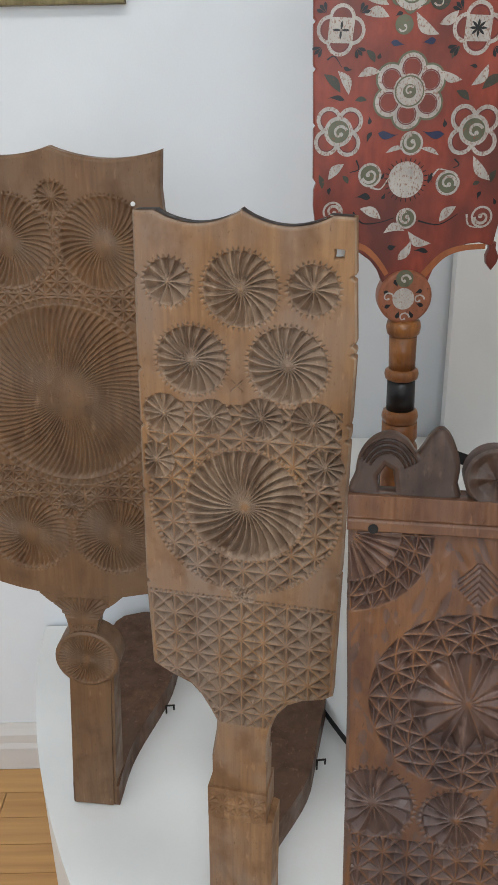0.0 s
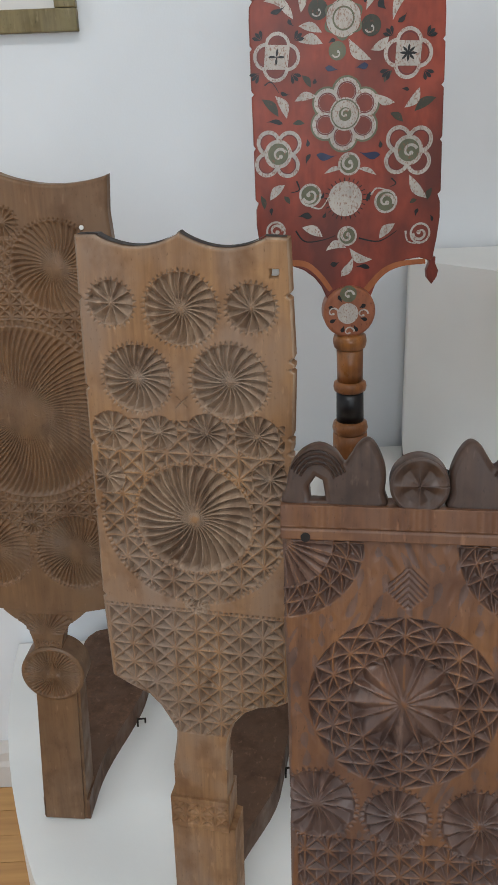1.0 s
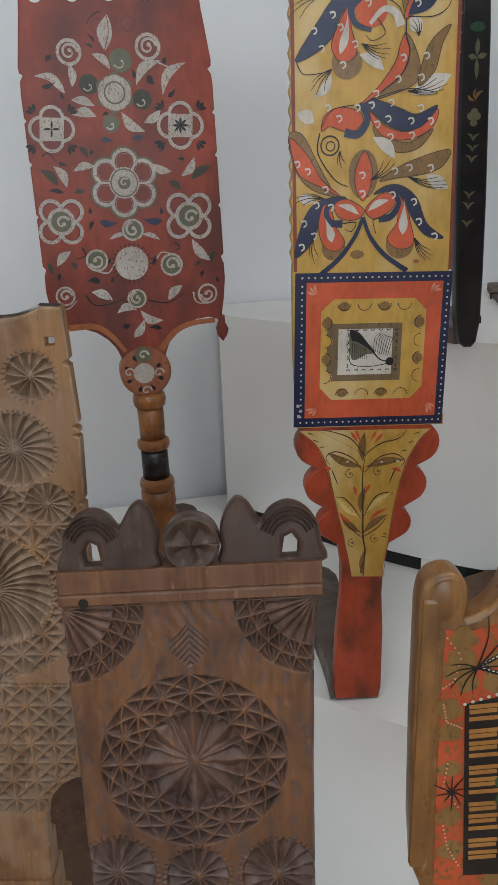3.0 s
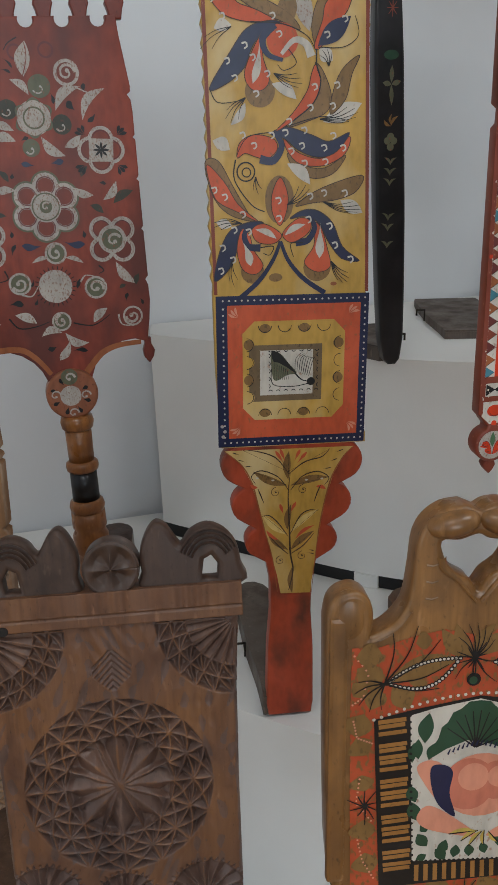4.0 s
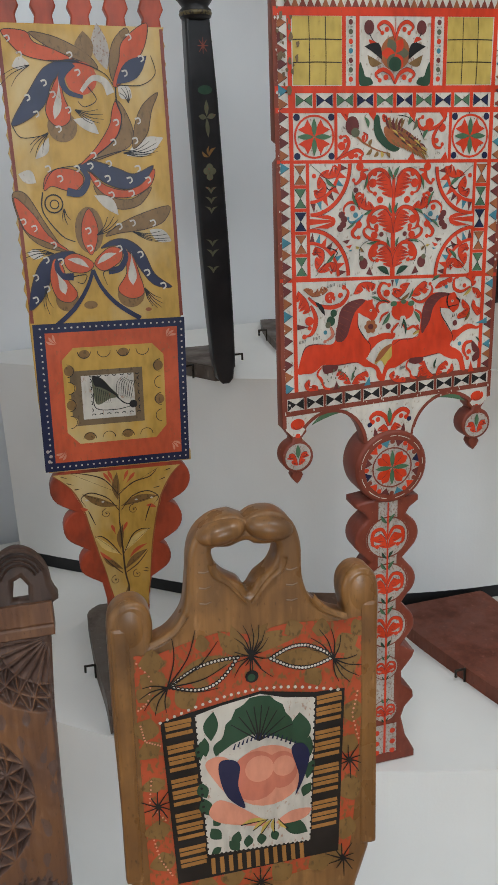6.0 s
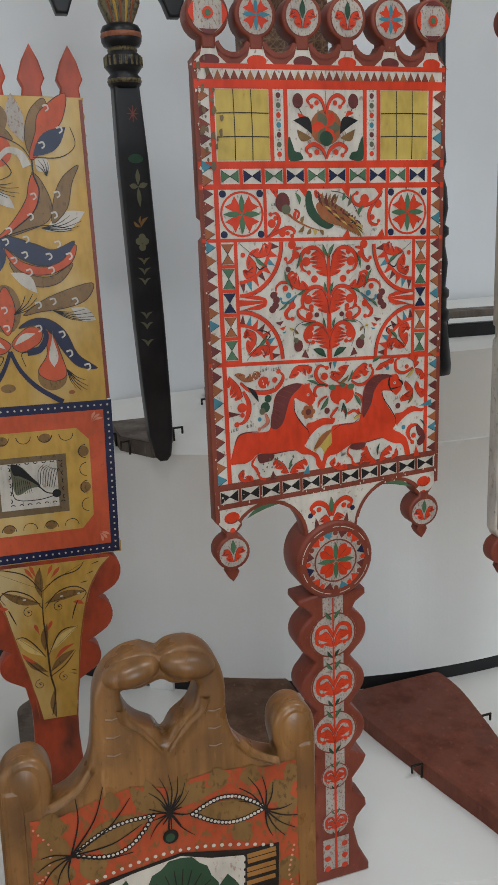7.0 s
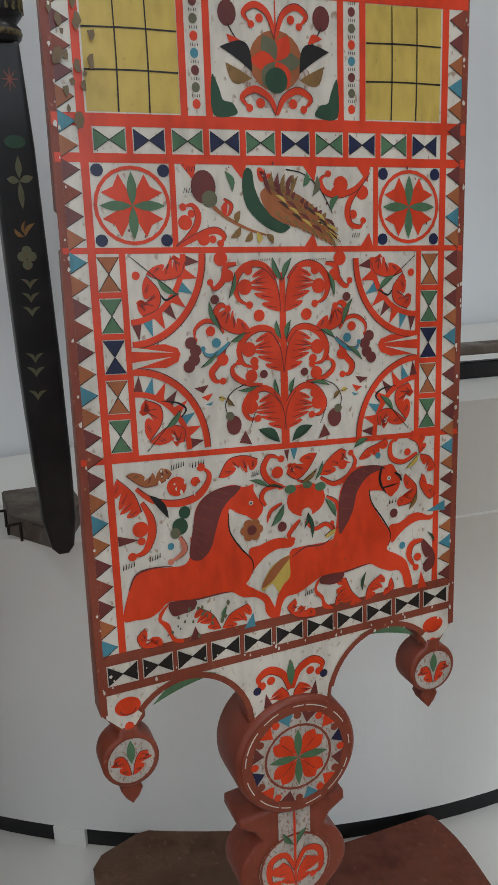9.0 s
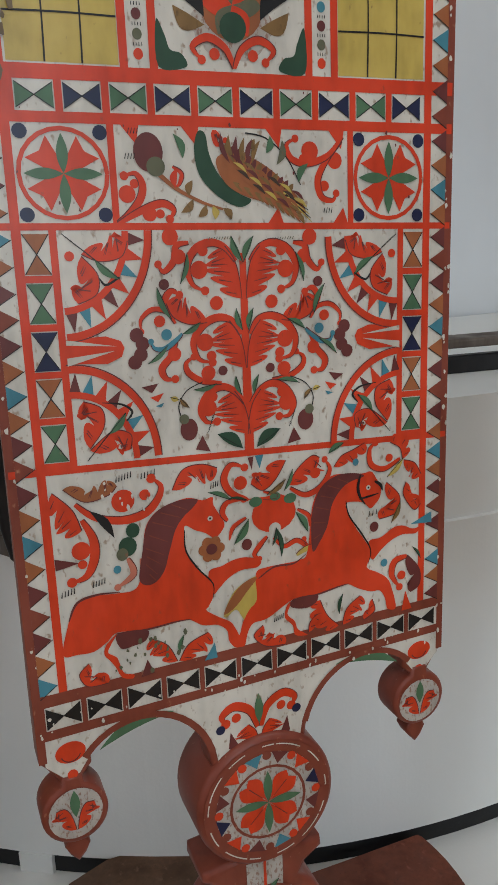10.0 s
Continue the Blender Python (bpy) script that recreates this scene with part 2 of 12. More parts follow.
def chips(U, V, cell, depth, off=(0, 0)):
    """Chip carving: squares split by their cross and diagonals into three-cornered pits."""
    x, y = (U - off[0]) / cell, (V - off[1]) / cell
    d = np.minimum(tri_dist(x), tri_dist(y))
    d = np.minimum(d, np.minimum(tri_dist(x + y), tri_dist(x - y)) * 0.707)
    return depth * np.clip(d * 6.5 - 0.12, 0, 1)


def tri_dist(x):
    f = x % 1.0
    return np.minimum(f, 1 - f)


def foot_board(parent, base, length, width, material, neck=0.07, thick=0.03, flare=0.4, name="foot_board", side=0.0):
    """The root board that lies flat behind the stem and holds the spinner's seat."""
    out = []
    for i in range(25):
        s = i / 24
        k = min(1, max(0, (s - 0.12) / flare))
        w = neck / 2 + (width - neck) / 2 * (k * k * (3 - 2 * k))
        if s > 0.9:
            w *= math.sqrt(max(0.0, 1 - ((s - 0.9) / 0.105) ** 2))
        out.append((w, s * length))
    pts = [(x + side * y, y + 0.004) for x, y in out] + [(-x + side * y, y + 0.004) for x, y in out[::-1]]
    return part(name, prism(bmesh.new(), pts, base, base + thick, 0.004), material, parent)


def nail(parent, x, y, z, turn=0.0):
    """A bent iron clip that holds a foot to the podium."""
    bm = bmesh.new()
    for k, (p, q) in enumerate((((0, 0, 0), (0, 0, 0.02)), ((0, 0, 0.02), (0.014, 0, 0.02)), ((0.014, 0, 0.02), (0.014, 0, 0.011)))):
        d = Vector(q) - Vector(p)
        m = Matrix.Translation((Vector(p) + Vector(q)) / 2) @ d.to_track_quat("Z", "Y").to_matrix().to_4x4()
        bmesh.ops.create_cone(bm, cap_ends=True, segments=8, radius1=0.0017, radius2=0.0017, depth=d.length + 0.002, matrix=m)
    bmesh.ops.transform(bm, matrix=pose(x, y, z, 0, 0, turn), verts=bm.verts)
    return part("clip", bm, NAIL, parent, "bent dark iron clip", True)


def stand(name, x, y, z, yaw, lean, roll, label, base):
    """An upright thing, its face at the place (x, y, z) with local heights counted from there; base: its lowest local height."""
    ob = new(name)
    ob.empty_display_size = 0.05
    ob.matrix_world = pose(x, y, z) @ pose(0, 0, 0, 0, 0, yaw) @ pose(0, 0, 0, -lean, 0, 0) @ pose(0, 0, 0, 0, roll, 0)
    return tagged(ob, label, "distaff", "distaffs on the podium")


# ---- room ----
WY = 1.5


def slab(name, x0, x1, y0, y1, z0, z1, material, label):
    return tagged(part(name, box(bmesh.new(), x0, x1, y0, y1, z0, z1), material, None), label, name.split("_")[0], "", "structure")


def wall_with_window(name, length, height, w0, w1, h0, h1, m, label):
    bm = bmesh.new()
    for a in ((0, w0, 0, height), (w1, length, 0, height), (w0, w1, 0, h0), (w0, w1, h1, height)):
        box(bm, a[0], a[1], 0, 0.15, a[2], a[3])
    ob = part(name, bm, WALL, None)
    ob.matrix_world = m
    return tagged(ob, label, "wall", "", "structure")


slab("wall_north", -2.5, 3.4, WY, WY + 0.15, -0.05, 3.2, WALL, "plain white painted wall behind the podium")
slab("wall_east", 3.4, 3.55, -2.8, WY + 0.15, -0.05, 3.2, WALL, "plain white painted side wall")
slab("ceiling", -2.65, 3.55, -2.95, WY + 0.15, 3.2, 3.3, CEILING, "plain white ceiling")
wall_with_window("wall_south", 5.9, 3.25, 1.7, 3.3, 1.15, 2.75, pose(-2.5, -2.95, -0.05), "white wall with a window opening")
wall_with_window("wall_west", 4.45, 3.25, 1.55, 3.05, 0.95, 2.55, pose(-2.5, -2.95, -0.05, 0, 0, 90), "white side wall with a window opening")
part_base = slab("floor", -2.65, 3.55, -2.95, WY + 0.15, -0.06, -0.006, FLOOR, "golden oak strip floor")
bm = bmesh.new()
prism(bm, [(0, 0), (-0.02, 0), (-0.02, 0.06), (-0.015, 0.072), (-0.015, 0.095), (-0.008, 0.108), (-0.004, 0.12), (0, 0.12)], 0, 5.88)
bmesh.ops.transform(bm, matrix=Matrix(((0, 0, 1, -2.49), (1, 0, 0, WY), (0, 1, 0, 0), (0, 0, 0, 1))), verts=bm.verts)
tagged(part("baseboard", bm, TRIM, None), "moulded off-white baseboard along the wall", "baseboard", "", "structure")
for px, py in ((-0.3, -0.6), (1.5, -0.4)):
    lamp = new("ceiling_light")
    lamp.location = (px, py, 3.2)
    tagged(lamp, "long white ceiling light panel", "ceiling light", "ceiling lights")
    part("housing", box(bmesh.new(), -0.6, 0.6, -0.16, 0.16, -0.06, 0.0, 0.004), CEILING, lamp)

# ---- podium: round tiers about one centre, each on a black recess ----
CX, CY = 1.2, 1.6
UPPER = (1.22, 1.73)
Z0, Z1, Z2, Z3 = 0.39, 0.815, 1.2, 1.33


def disc_plan(r, a0=None, a1=None, gap=0.008, mid=(CX, CY)):
    """The part of a round plan that lies before the wall."""
    lim = math.degrees(math.asin((mid[1] - WY + gap) / r))
    a0 = 180 + lim if a0 is None else a0
    a1 = 360 - lim if a1 is None else a1
    pts = [(mid[0] + r * math.cos(radians(a0 + (a1 - a0) * k / 72)), mid[1] + r * math.sin(radians(a0 + (a1 - a0) * k / 72))) for k in range(73)]
    if mid != (CX, CY) and a0 < 200:
        pts = [(0.372, WY - gap), (0.354, 1.392), (0.367, 1.376), (0.38, 1.360), (0.395, 1.343), (0.41, 1.325), (0.43, 1.303), (0.45, 1.281), (0.475, 1.251)] + [p for p in pts if p[0] > 0.49]
    if a0 > 180 + lim + 1:
        pts = [(pts[0][0] + 0.19, WY - gap)] + pts
    return pts


def tier(name, r, z0, z1, label, recess=0.024, feet=(), a0=None, mid=(CX, CY)):
    ob = new(name)
    tagged(ob, label, "podium", "podium tiers")
    part("body", prism(bmesh.new(), disc_plan(r, a0, None, 0.008, mid), z0 + recess, z1, 0.0025), PODIUM, ob)
    if recess:
        part("recessed_plinth", prism(bmesh.new(), disc_plan(r - 0.004, a0, None, 0.012, mid), z0 + 0.0005, z0 + recess - 0.0005), BLACK, ob, "black recessed plinth")
        for a in feet:
            bm = box(bmesh.new(), -0.02, 0.02, -0.006, 0.03, z0 + 0.0003, z0 + recess - 0.0003)
            bmesh.ops.transform(bm, matrix=Matrix.Translation((*mid, 0)) @ pose(0, 0, 0, 0, 0, a + 90) @ Matrix.Translation((0, -r + 0.004, 0)), verts=bm.verts)
            part("foot", bm, PODIUM, ob, "small white foot block")
    return ob


tier("round_podium", 1.65, 0.0, Z0, "white round podium base on the floor", 0.0)
tier("round_podium", 1.15, Z0, Z1, "white round middle podium tier with a black recess", 0.024, ())
tier("round_podium", 0.885, Z1, Z2, "white round upper podium tier on small feet", 0.024, (201.3, 228.3, 290), None, UPPER)
tier("round_podium", 0.878, Z2, Z3, "low white top podium tier", 0.0, (), 250, UPPER)
RED = paint("red_paint", srgb(138, 58, 40), srgb(92, 44, 36), 0.42, 0.42, 0.12, 14)
RED_DARK = paint("dark_red_paint", srgb(110, 46, 34), srgb(70, 34, 28), 0.4, 0.62, 0.15)
KNOB = paint("rubbed_red_wood", srgb(140, 84, 58), srgb(96, 52, 36), 0.4, 0.6, 0.15)
OCHRE = paint("ochre_paint", srgb(184, 144, 64), srgb(200, 178, 132), 0.4, 0.5, 0.15, 11)
ORANGE_DULL = paint("orange_red_paint", srgb(166, 66, 38), srgb(96, 48, 34), 0.42, 0.48, 0.15, 26)
WHITE_OLD = paint("old_white_paint", srgb(200, 193, 182), srgb(150, 130, 112), 0.36, 0.6, 0.5)
RED_BROWN = paint("red_brown_paint", srgb(122, 55, 38), srgb(160, 108, 84), 0.42, 0.66, 0.15)
CAPITAL = paint("gold_green_paint", srgb(96, 84, 52), srgb(50, 40, 30), 0.4, 0.5, 0.2)
PLUG_PALE = plaster("pale_plug", srgb(214, 212, 208), 10, 0.8)
BORE_SHADE = plaster("bore_shade_black", srgb(22, 16, 12), 10, 0.8)


def ribbon(bm, pts, w0, w1, front=0.0, thick=0.0, index=0):
    """A flat strip along a line in the face plane that tapers from w0 to w1; thick: a raised roll."""
    n, rows = len(pts), []
    for i, (x, z) in enumerate(pts):
        a, b = pts[max(i - 1, 0)], pts[min(i + 1, n - 1)]
        dx, dz = b[0] - a[0], b[1] - a[1]
        k = math.hypot(dx, dz) or 1
        w = (w0 + (w1 - w0) * i / (n - 1)) / 2
        ox, oz = -dz / k * w, dx / k * w
        row = [(x + ox, front, z + oz), (x, front - thick, z), (x - ox, front, z - oz)] if thick else [(x + ox, front, z + oz), (x - ox, front, z - oz)]
        rows.append([bm.verts.new(q) for q in row])
    for a, b in zip(rows, rows[1:]):
        for j in range(len(a) - 1):
            f = bm.faces.new((a[j], a[j + 1], b[j + 1], b[j]))
            f.material_index = index
    return bm


# ---- distaffs ----
def lerp_table(v, rows):
    """Piecewise linear values over height; rows run from low to high."""
    return np.interp(v, [r[0] for r in rows], [r[1] for r in rows])


def skin(left, right, bottom, top, cols, rows, dense=None):
    """Places of a board's skin between two side tables; top is a function of s from -1 to 1."""
    s = np.linspace(-1, 1, cols)[None, :]
    q = np.linspace(0, 1, rows)[:, None]
    v = bottom + (top(s) - bottom) * q
    lo, hi = lerp_table(v, left), lerp_table(v, right)
    u = lo + (hi - lo) * (s + 1) / 2
    return u, v


def notched(rows, at, depth=0.004, width=0.0035):
    """A side table with small notches cut into it; depth is signed inward."""
    out = dict(rows)
    for v in at:
        w = float(np.interp(v, [r[0] for r in rows], [r[1] for r in rows]))
        for d, k in ((-width, 0), (-width * 0.3, 1), (width * 0.3, 1), (width, 0)):
            out[v + d] = w + depth * k
    return sorted(out.items())


def rounded(U, V, lo, hi, top, r=0.004):
    """Worn edges: the height drops near the sides and the top."""
    e = np.minimum(np.minimum(U - lo, hi - U), top - V)
    return -np.clip(1 - e / r, 0, 1) ** 2 * 0.003


# carved pine distaff with swirling rosettes
def carved_pine_distaff():
    d = stand("carved_distaff", -0.02, 0.787, 1.026, -13, 0, 1.2,
              "honey-coloured pine distaff carved with swirling rosettes and chip-cut stars", -0.636)
    left = [(-0.34, -0.028), (-0.30, -0.022), (-0.285, -0.021), (-0.268, -0.029), (-0.248, -0.040), (-0.232, -0.054), (-0.222, -0.076), (-0.209, -0.098), (-0.10, -0.1015), (0.2, -0.098), (0.33, -0.0955)]
    right = [(-0.34, 0.042), (-0.30, 0.043), (-0.283, 0.046), (-0.262, 0.053), (-0.245, 0.066), (-0.234, 0.085), (-0.2285, 0.108), (-0.222, 0.118), (-0.1, 0.120), (0.19, 0.1235), (0.33, 0.116)]
    left = notched(left, (0.255, 0.16, 0.098, 0.02, -0.095), 0.003)
    right = notched(right, (0.262, 0.197, 0.188, 0.115, 0.098, -0.06), -0.0035)

    def top(s):
        x = np.abs(s)
        return 0.3205 - 0.0125 * np.sin(np.clip(x * 1.25, 0, 1) * math.pi) ** 0.8 - 0.004 * x

    U, V = skin(left, right, -0.338, top, 330, 930)
    lo, hi = lerp_table(V, left), lerp_table(V, right)
    cut = np.zeros_like(U)
    for cu, cv, r, n, tw in ((-0.063, 0.250, 0.0235, 10, 0.1), (0.0095, 0.246, 0.0375, 21, 0.9), (0.0802, 0.249, 0.0245, 12, 0.3), (-0.0405, 0.172, 0.0365, 21, 0.8), (0.057, 0.1725, 0.040, 21, 0.9)):
        cut = np.maximum(cut, rosette(U, V, cu, cv, r, n, tw, 0.0056))
    field = (np.hypot(U - 0.0125, (V - 0.012) / 1.03) < 0.101) | ((V > 0.055) & (V < 0.128))
    field &= (U > lo + 0.008) & (U < hi - 0.009)
    star = chips(U, V, 0.0262, 0.0052, (0.0125, 0.012))
    band = (V < -0.107) & (U > lo + 0.004) & (U < hi - 0.004)
    star2 = chips(U, V, 0.0262, 0.0052, (0.010, -0.1075))
    ros = np.zeros_like(U)
    body = np.zeros_like(U, bool)
    for cu, cv, r, n in ((-0.072, 0.112, 0.023, 12), (-0.0205, 0.1125, 0.020, 12), (0.031, 0.1145, 0.0225, 14), (0.0845, 0.1135, 0.024, 14), (-0.083, 0.058, 0.021, 12), (0.098, 0.066, 0.020, 12)):
        ros = np.maximum(ros, rosette(U, V, cu, cv, r, n, 0.2, 0.005))
        body |= np.hypot(U - cu, V - cv) < r * 1.02
    big = np.hypot(U - 0.0135, V - 0.0125) < 0.069
    # small rosettes must not run over the two above them
    for cu, cv, r in ((-0.0405, 0.172, 0.039), (0.057, 0.1725, 0.0425)):
        field &= np.hypot(U - cu, V - cv) > r
    patch = field & ~body & ~big
    cut = np.where(patch, np.maximum(cut, star), cut)
    cut = np.where(body & (U > lo + 0.004) & (U < hi - 0.004), np.maximum(cut, ros), cut)
    cut = np.maximum(cut, np.where(big, rosette(U, V, 0.0135, 0.0125, 0.066, 31, 1.5, 0.0075, 0.04), 0))
    cut = np.where(band & (V > -0.285), star2, cut)
    # zigzag borders
    for v0 in (-0.1035, 0.0):
        if v0:
            cut = np.maximum(cut, ((V > v0 - 0.0035) & (V < v0)) * np.clip(1 - tri_wave(U / 0.0062) * 1.4, 0, 1) * 0.002)
    edge = np.abs(np.hypot(U - 0.0125, (V - 0.012) / 1.03) - 0.103)
    cut = np.maximum(cut, ((edge < 0.0022) & (V < 0.05) & (V > -0.1)) * np.clip(1 - tri_wave(np.arctan2(V - 0.012, U - 0.0125) * 16) * 1.4, 0, 1) * 0.002)
    # a small cross mark, the wound of a knot, and the bow of the old board
    cut = np.maximum(cut, ((np.abs(np.abs(U - 0.006) - np.abs(V - 0.149)) < 0.0007) & (np.abs(U - 0.006) < 0.006)) * 0.001)
    knot = np.hypot((U - 0.012) / 0.016, (V + 0.098) / 0.014)
    wav = np.sin(U * 700 + 5 * np.sin(V * 300)) * np.sin(V * 560 + 3 * np.sin(U * 400))
    cut = cut + np.clip(1 - knot, 0, 1) * (0.004 + 0.003 * wav)
    hole = (np.abs(U - 0.103) < 0.0045) & (np.abs(V - 0.2835) < 0.0045)
    h = -1.35 * cut + rounded(U, V, lo, hi, top((2 * (U - lo) / (hi - lo)) - 1)) - 0.016 * hole
    blade = carved("blade", U, V, h, 0.017, WOOD_B, d, "", WOOD_BC)
    bm = bmesh.new()
    strip = [[bm.verts.new((-0.0935 + 0.2075 * i / 60, y, float(top(np.array(i / 30 - 1.0))) + 0.0007)) for y in (0.0035, 0.0165)] for i in range(61)]
    for p, q in zip(strip, strip[1:]):
        bm.faces.new((p[0], q[0], q[1], p[1]))
    part("end_grain", bm, TOP_EDGE, blade, "blackened end grain along the top")
    # pale plate: the bright wall seen through an open hole, put into its colour
    plate("peg_hole", [(0.0985, 0.279), (0.1078, 0.279), (0.1078, 0.288), (0.0985, 0.288)], 0.003, PLUG_PALE, blade, "pale plate in the square peg hole, coloured like the wall behind", 0.0005, (), 0.0125)
    # stem with its carved collar
    bm = bmesh.new()
    prism(bm, [(-0.027, 0.0), (0.041, 0.0), (0.041, 0.036), (0.0, 0.05), (-0.027, 0.036)], -0.392, -0.3375, 0.0)
    part("neck", bm, WOOD_B, d)
    s = np.linspace(-0.033, 0.043, 90)[None, :] * np.ones((70, 1))
    z = np.linspace(-0.438, -0.388, 70)[:, None] * np.ones((1, 90))
    carved("collar", s, z, 0.004 - chips(s, z, 0.019, 0.003, (0.005, -0.413)) * (np.abs(z + 0.413) < 0.019), 0.045, WOOD_B, d, "chip-carved collar")
    bm = bmesh.new()
    prism(bm, [(-0.034, 0.0), (0.0, -0.003), (0.050, 0.0), (0.052, 0.04), (0.0, 0.055), (-0.034, 0.04)], -0.634, -0.436, 0.0)
    part("stem", bm, WOOD_B, d)
    f = foot_board(d, -0.634, 0.54, 0.135, WOOD_FOOT, 0.05, 0.05, 0.35)
    nail(d, 0.07, 0.30, -0.634, 20)
    return d


# brown distaff with three rows of fine-ribbed rosettes
def ribbed_distaff():
    d = stand("carved_distaff", -0.257, 1.0, 0.39, -6, 0, 2,
              "dark brown wooden distaff with fine-ribbed round rosettes and a round knob", 0.0)
    left = [(0.396, -0.040), (0.402, -0.060), (0.408, -0.092), (0.415, -0.118), (0.7, -0.128), (0.93, -0.131), (0.96, -0.129), (1.01, -0.131)]
    right = [(0.396, 0.045), (0.402, 0.062), (0.408, 0.088), (0.415, 0.118), (0.7, 0.128), (0.93, 0.132), (0.96, 0.129), (1.01, 0.131)]

    def top(s):
        x = np.abs(s)
        return 1.003 - 0.012 * np.sin(np.clip(x * 1.0, 0, 1) * math.pi) ** 0.8 - 0.001 * x

    U, V = skin(left, right, 0.396, top, 290, 660)
    lo, hi = lerp_table(V, left), lerp_table(V, right)
    cut = np.zeros_like(U)
    for cu, cv, r, n, tw in ((0.0015, 0.702, 0.118, 84, 4.5), (-0.058, 0.893, 0.056, 40, 2.0), (0.061, 0.894, 0.056, 40, -2.0), (0.0, 0.9465, 0.018, 14, 0.2), (-0.066, 0.498, 0.057, 40, 2.0), (0.056, 0.5, 0.057, 52, -1.5), (-0.003, 0.543, 0.016, 14, 0.2)):
        cut = np.maximum(cut, rosette(U, V, cu, cv, r, n, tw, 0.0032, 0.05, 0.6))
    big = np.abs(np.hypot(U - 0.0015, V - 0.702) - 0.1225)
    cut = np.maximum(cut, (big < 0.0035) * np.clip(1 - tri_wave(np.arctan2(V - 0.702, U) * 14) * 1.2, 0, 1) * 0.002)
    free = (np.hypot(U - 0.0015, V - 0.702) > 0.128) & (cut == 0) & (np.abs(U) < 0.118) & (((V > 0.80) & (V < 0.87)) | ((V > 0.53) & (V < 0.60)) | ((np.abs(U) < 0.02) & (V > 0.83) & (V < 0.925)))
    cut = np.where(free, chips(U, V, 0.016, 0.0022), cut)
    h = -1.4 * cut + rounded(U, V, lo, hi, top((2 * (U - lo) / (hi - lo)) - 1))
    blade = carved("blade", U, V, h, 0.018, WOOD_A, d)
    # pale disc coloured as the light wall behind an open hole
    plate("peg_hole", arc(0.097, 0.942, 0.0028, 0, 330, 11), 0.002, PLUG_PALE, blade, "small pale disc in place of a round peg hole", 0.0003, (), -0.0008)
    # fan-carved neck, round knob, foot
    left = [(0.315, -0.026), (0.34, -0.020), (0.36, -0.024), (0.378, -0.034), (0.394, -0.052), (0.402, -0.06)]
    right = [(a, -b) for a, b in left]
    U, V = skin(left, right, 0.315, lambda s: 0.402 + 0 * s, 90, 100)
    cutn = rosette(U, V, 0.0, 0.362, 0.046, 32, 0.5, 0.003, 0.1) * (V > 0.362)
    cutn = np.maximum(cutn, chips(U, V, 0.011, 0.0018) * (V < 0.352) * (np.abs(U) < 0.017))
    carved("neck", U, V, -cutn + 0.0005, 0.03, WOOD_A, d)
    ang = np.linspace(0, 2 * math.pi, 361)[None, :]
    rad = np.linspace(0.0005, 0.0475, 32)[:, None]
    U, V = 0.003 + rad * np.cos(ang), 0.292 + rad * np.sin(ang)
    carved("knob", U[:, ::-1], V[:, ::-1], 0.004 - rosette(U, V, 0.003, 0.292, 0.043, 46, 1.0, 0.0026, 0.1, 0.6, False)[:, ::-1] - (rad > 0.045) * 0.002, 0.035, WOOD_A, d)
    bm = bmesh.new()
    lo_, hi_ = [(-0.0385, 0.0), (0.032, 0.0), (0.034, 0.05), (-0.0385, 0.05)], [(-0.027, 0.0), (0.040, 0.0), (0.042, 0.036), (-0.027, 0.036)]
    a = [bm.verts.new((x, y, 0.0)) for x, y in lo_]
    b = [bm.verts.new((x, y, 0.272)) for x, y in hi_]
    bm.faces.new(a[::-1]), bm.faces.new(b)
    for i in range(4):
        bm.faces.new((a[i], a[(i + 1) % 4], b[(i + 1) % 4], b[i]))
    bmesh.ops.bevel(bm, geom=bm.edges[:], offset=0.004, segments=2, affect="EDGES")
    part("stem", bm, WOOD_A, d)
    foot_board(d, 0.0, 0.47, 0.15, WOOD_FOOT, 0.075, 0.045, 0.5)
    nail(d, 0.072, 0.22, 0.0, 10)
    return d


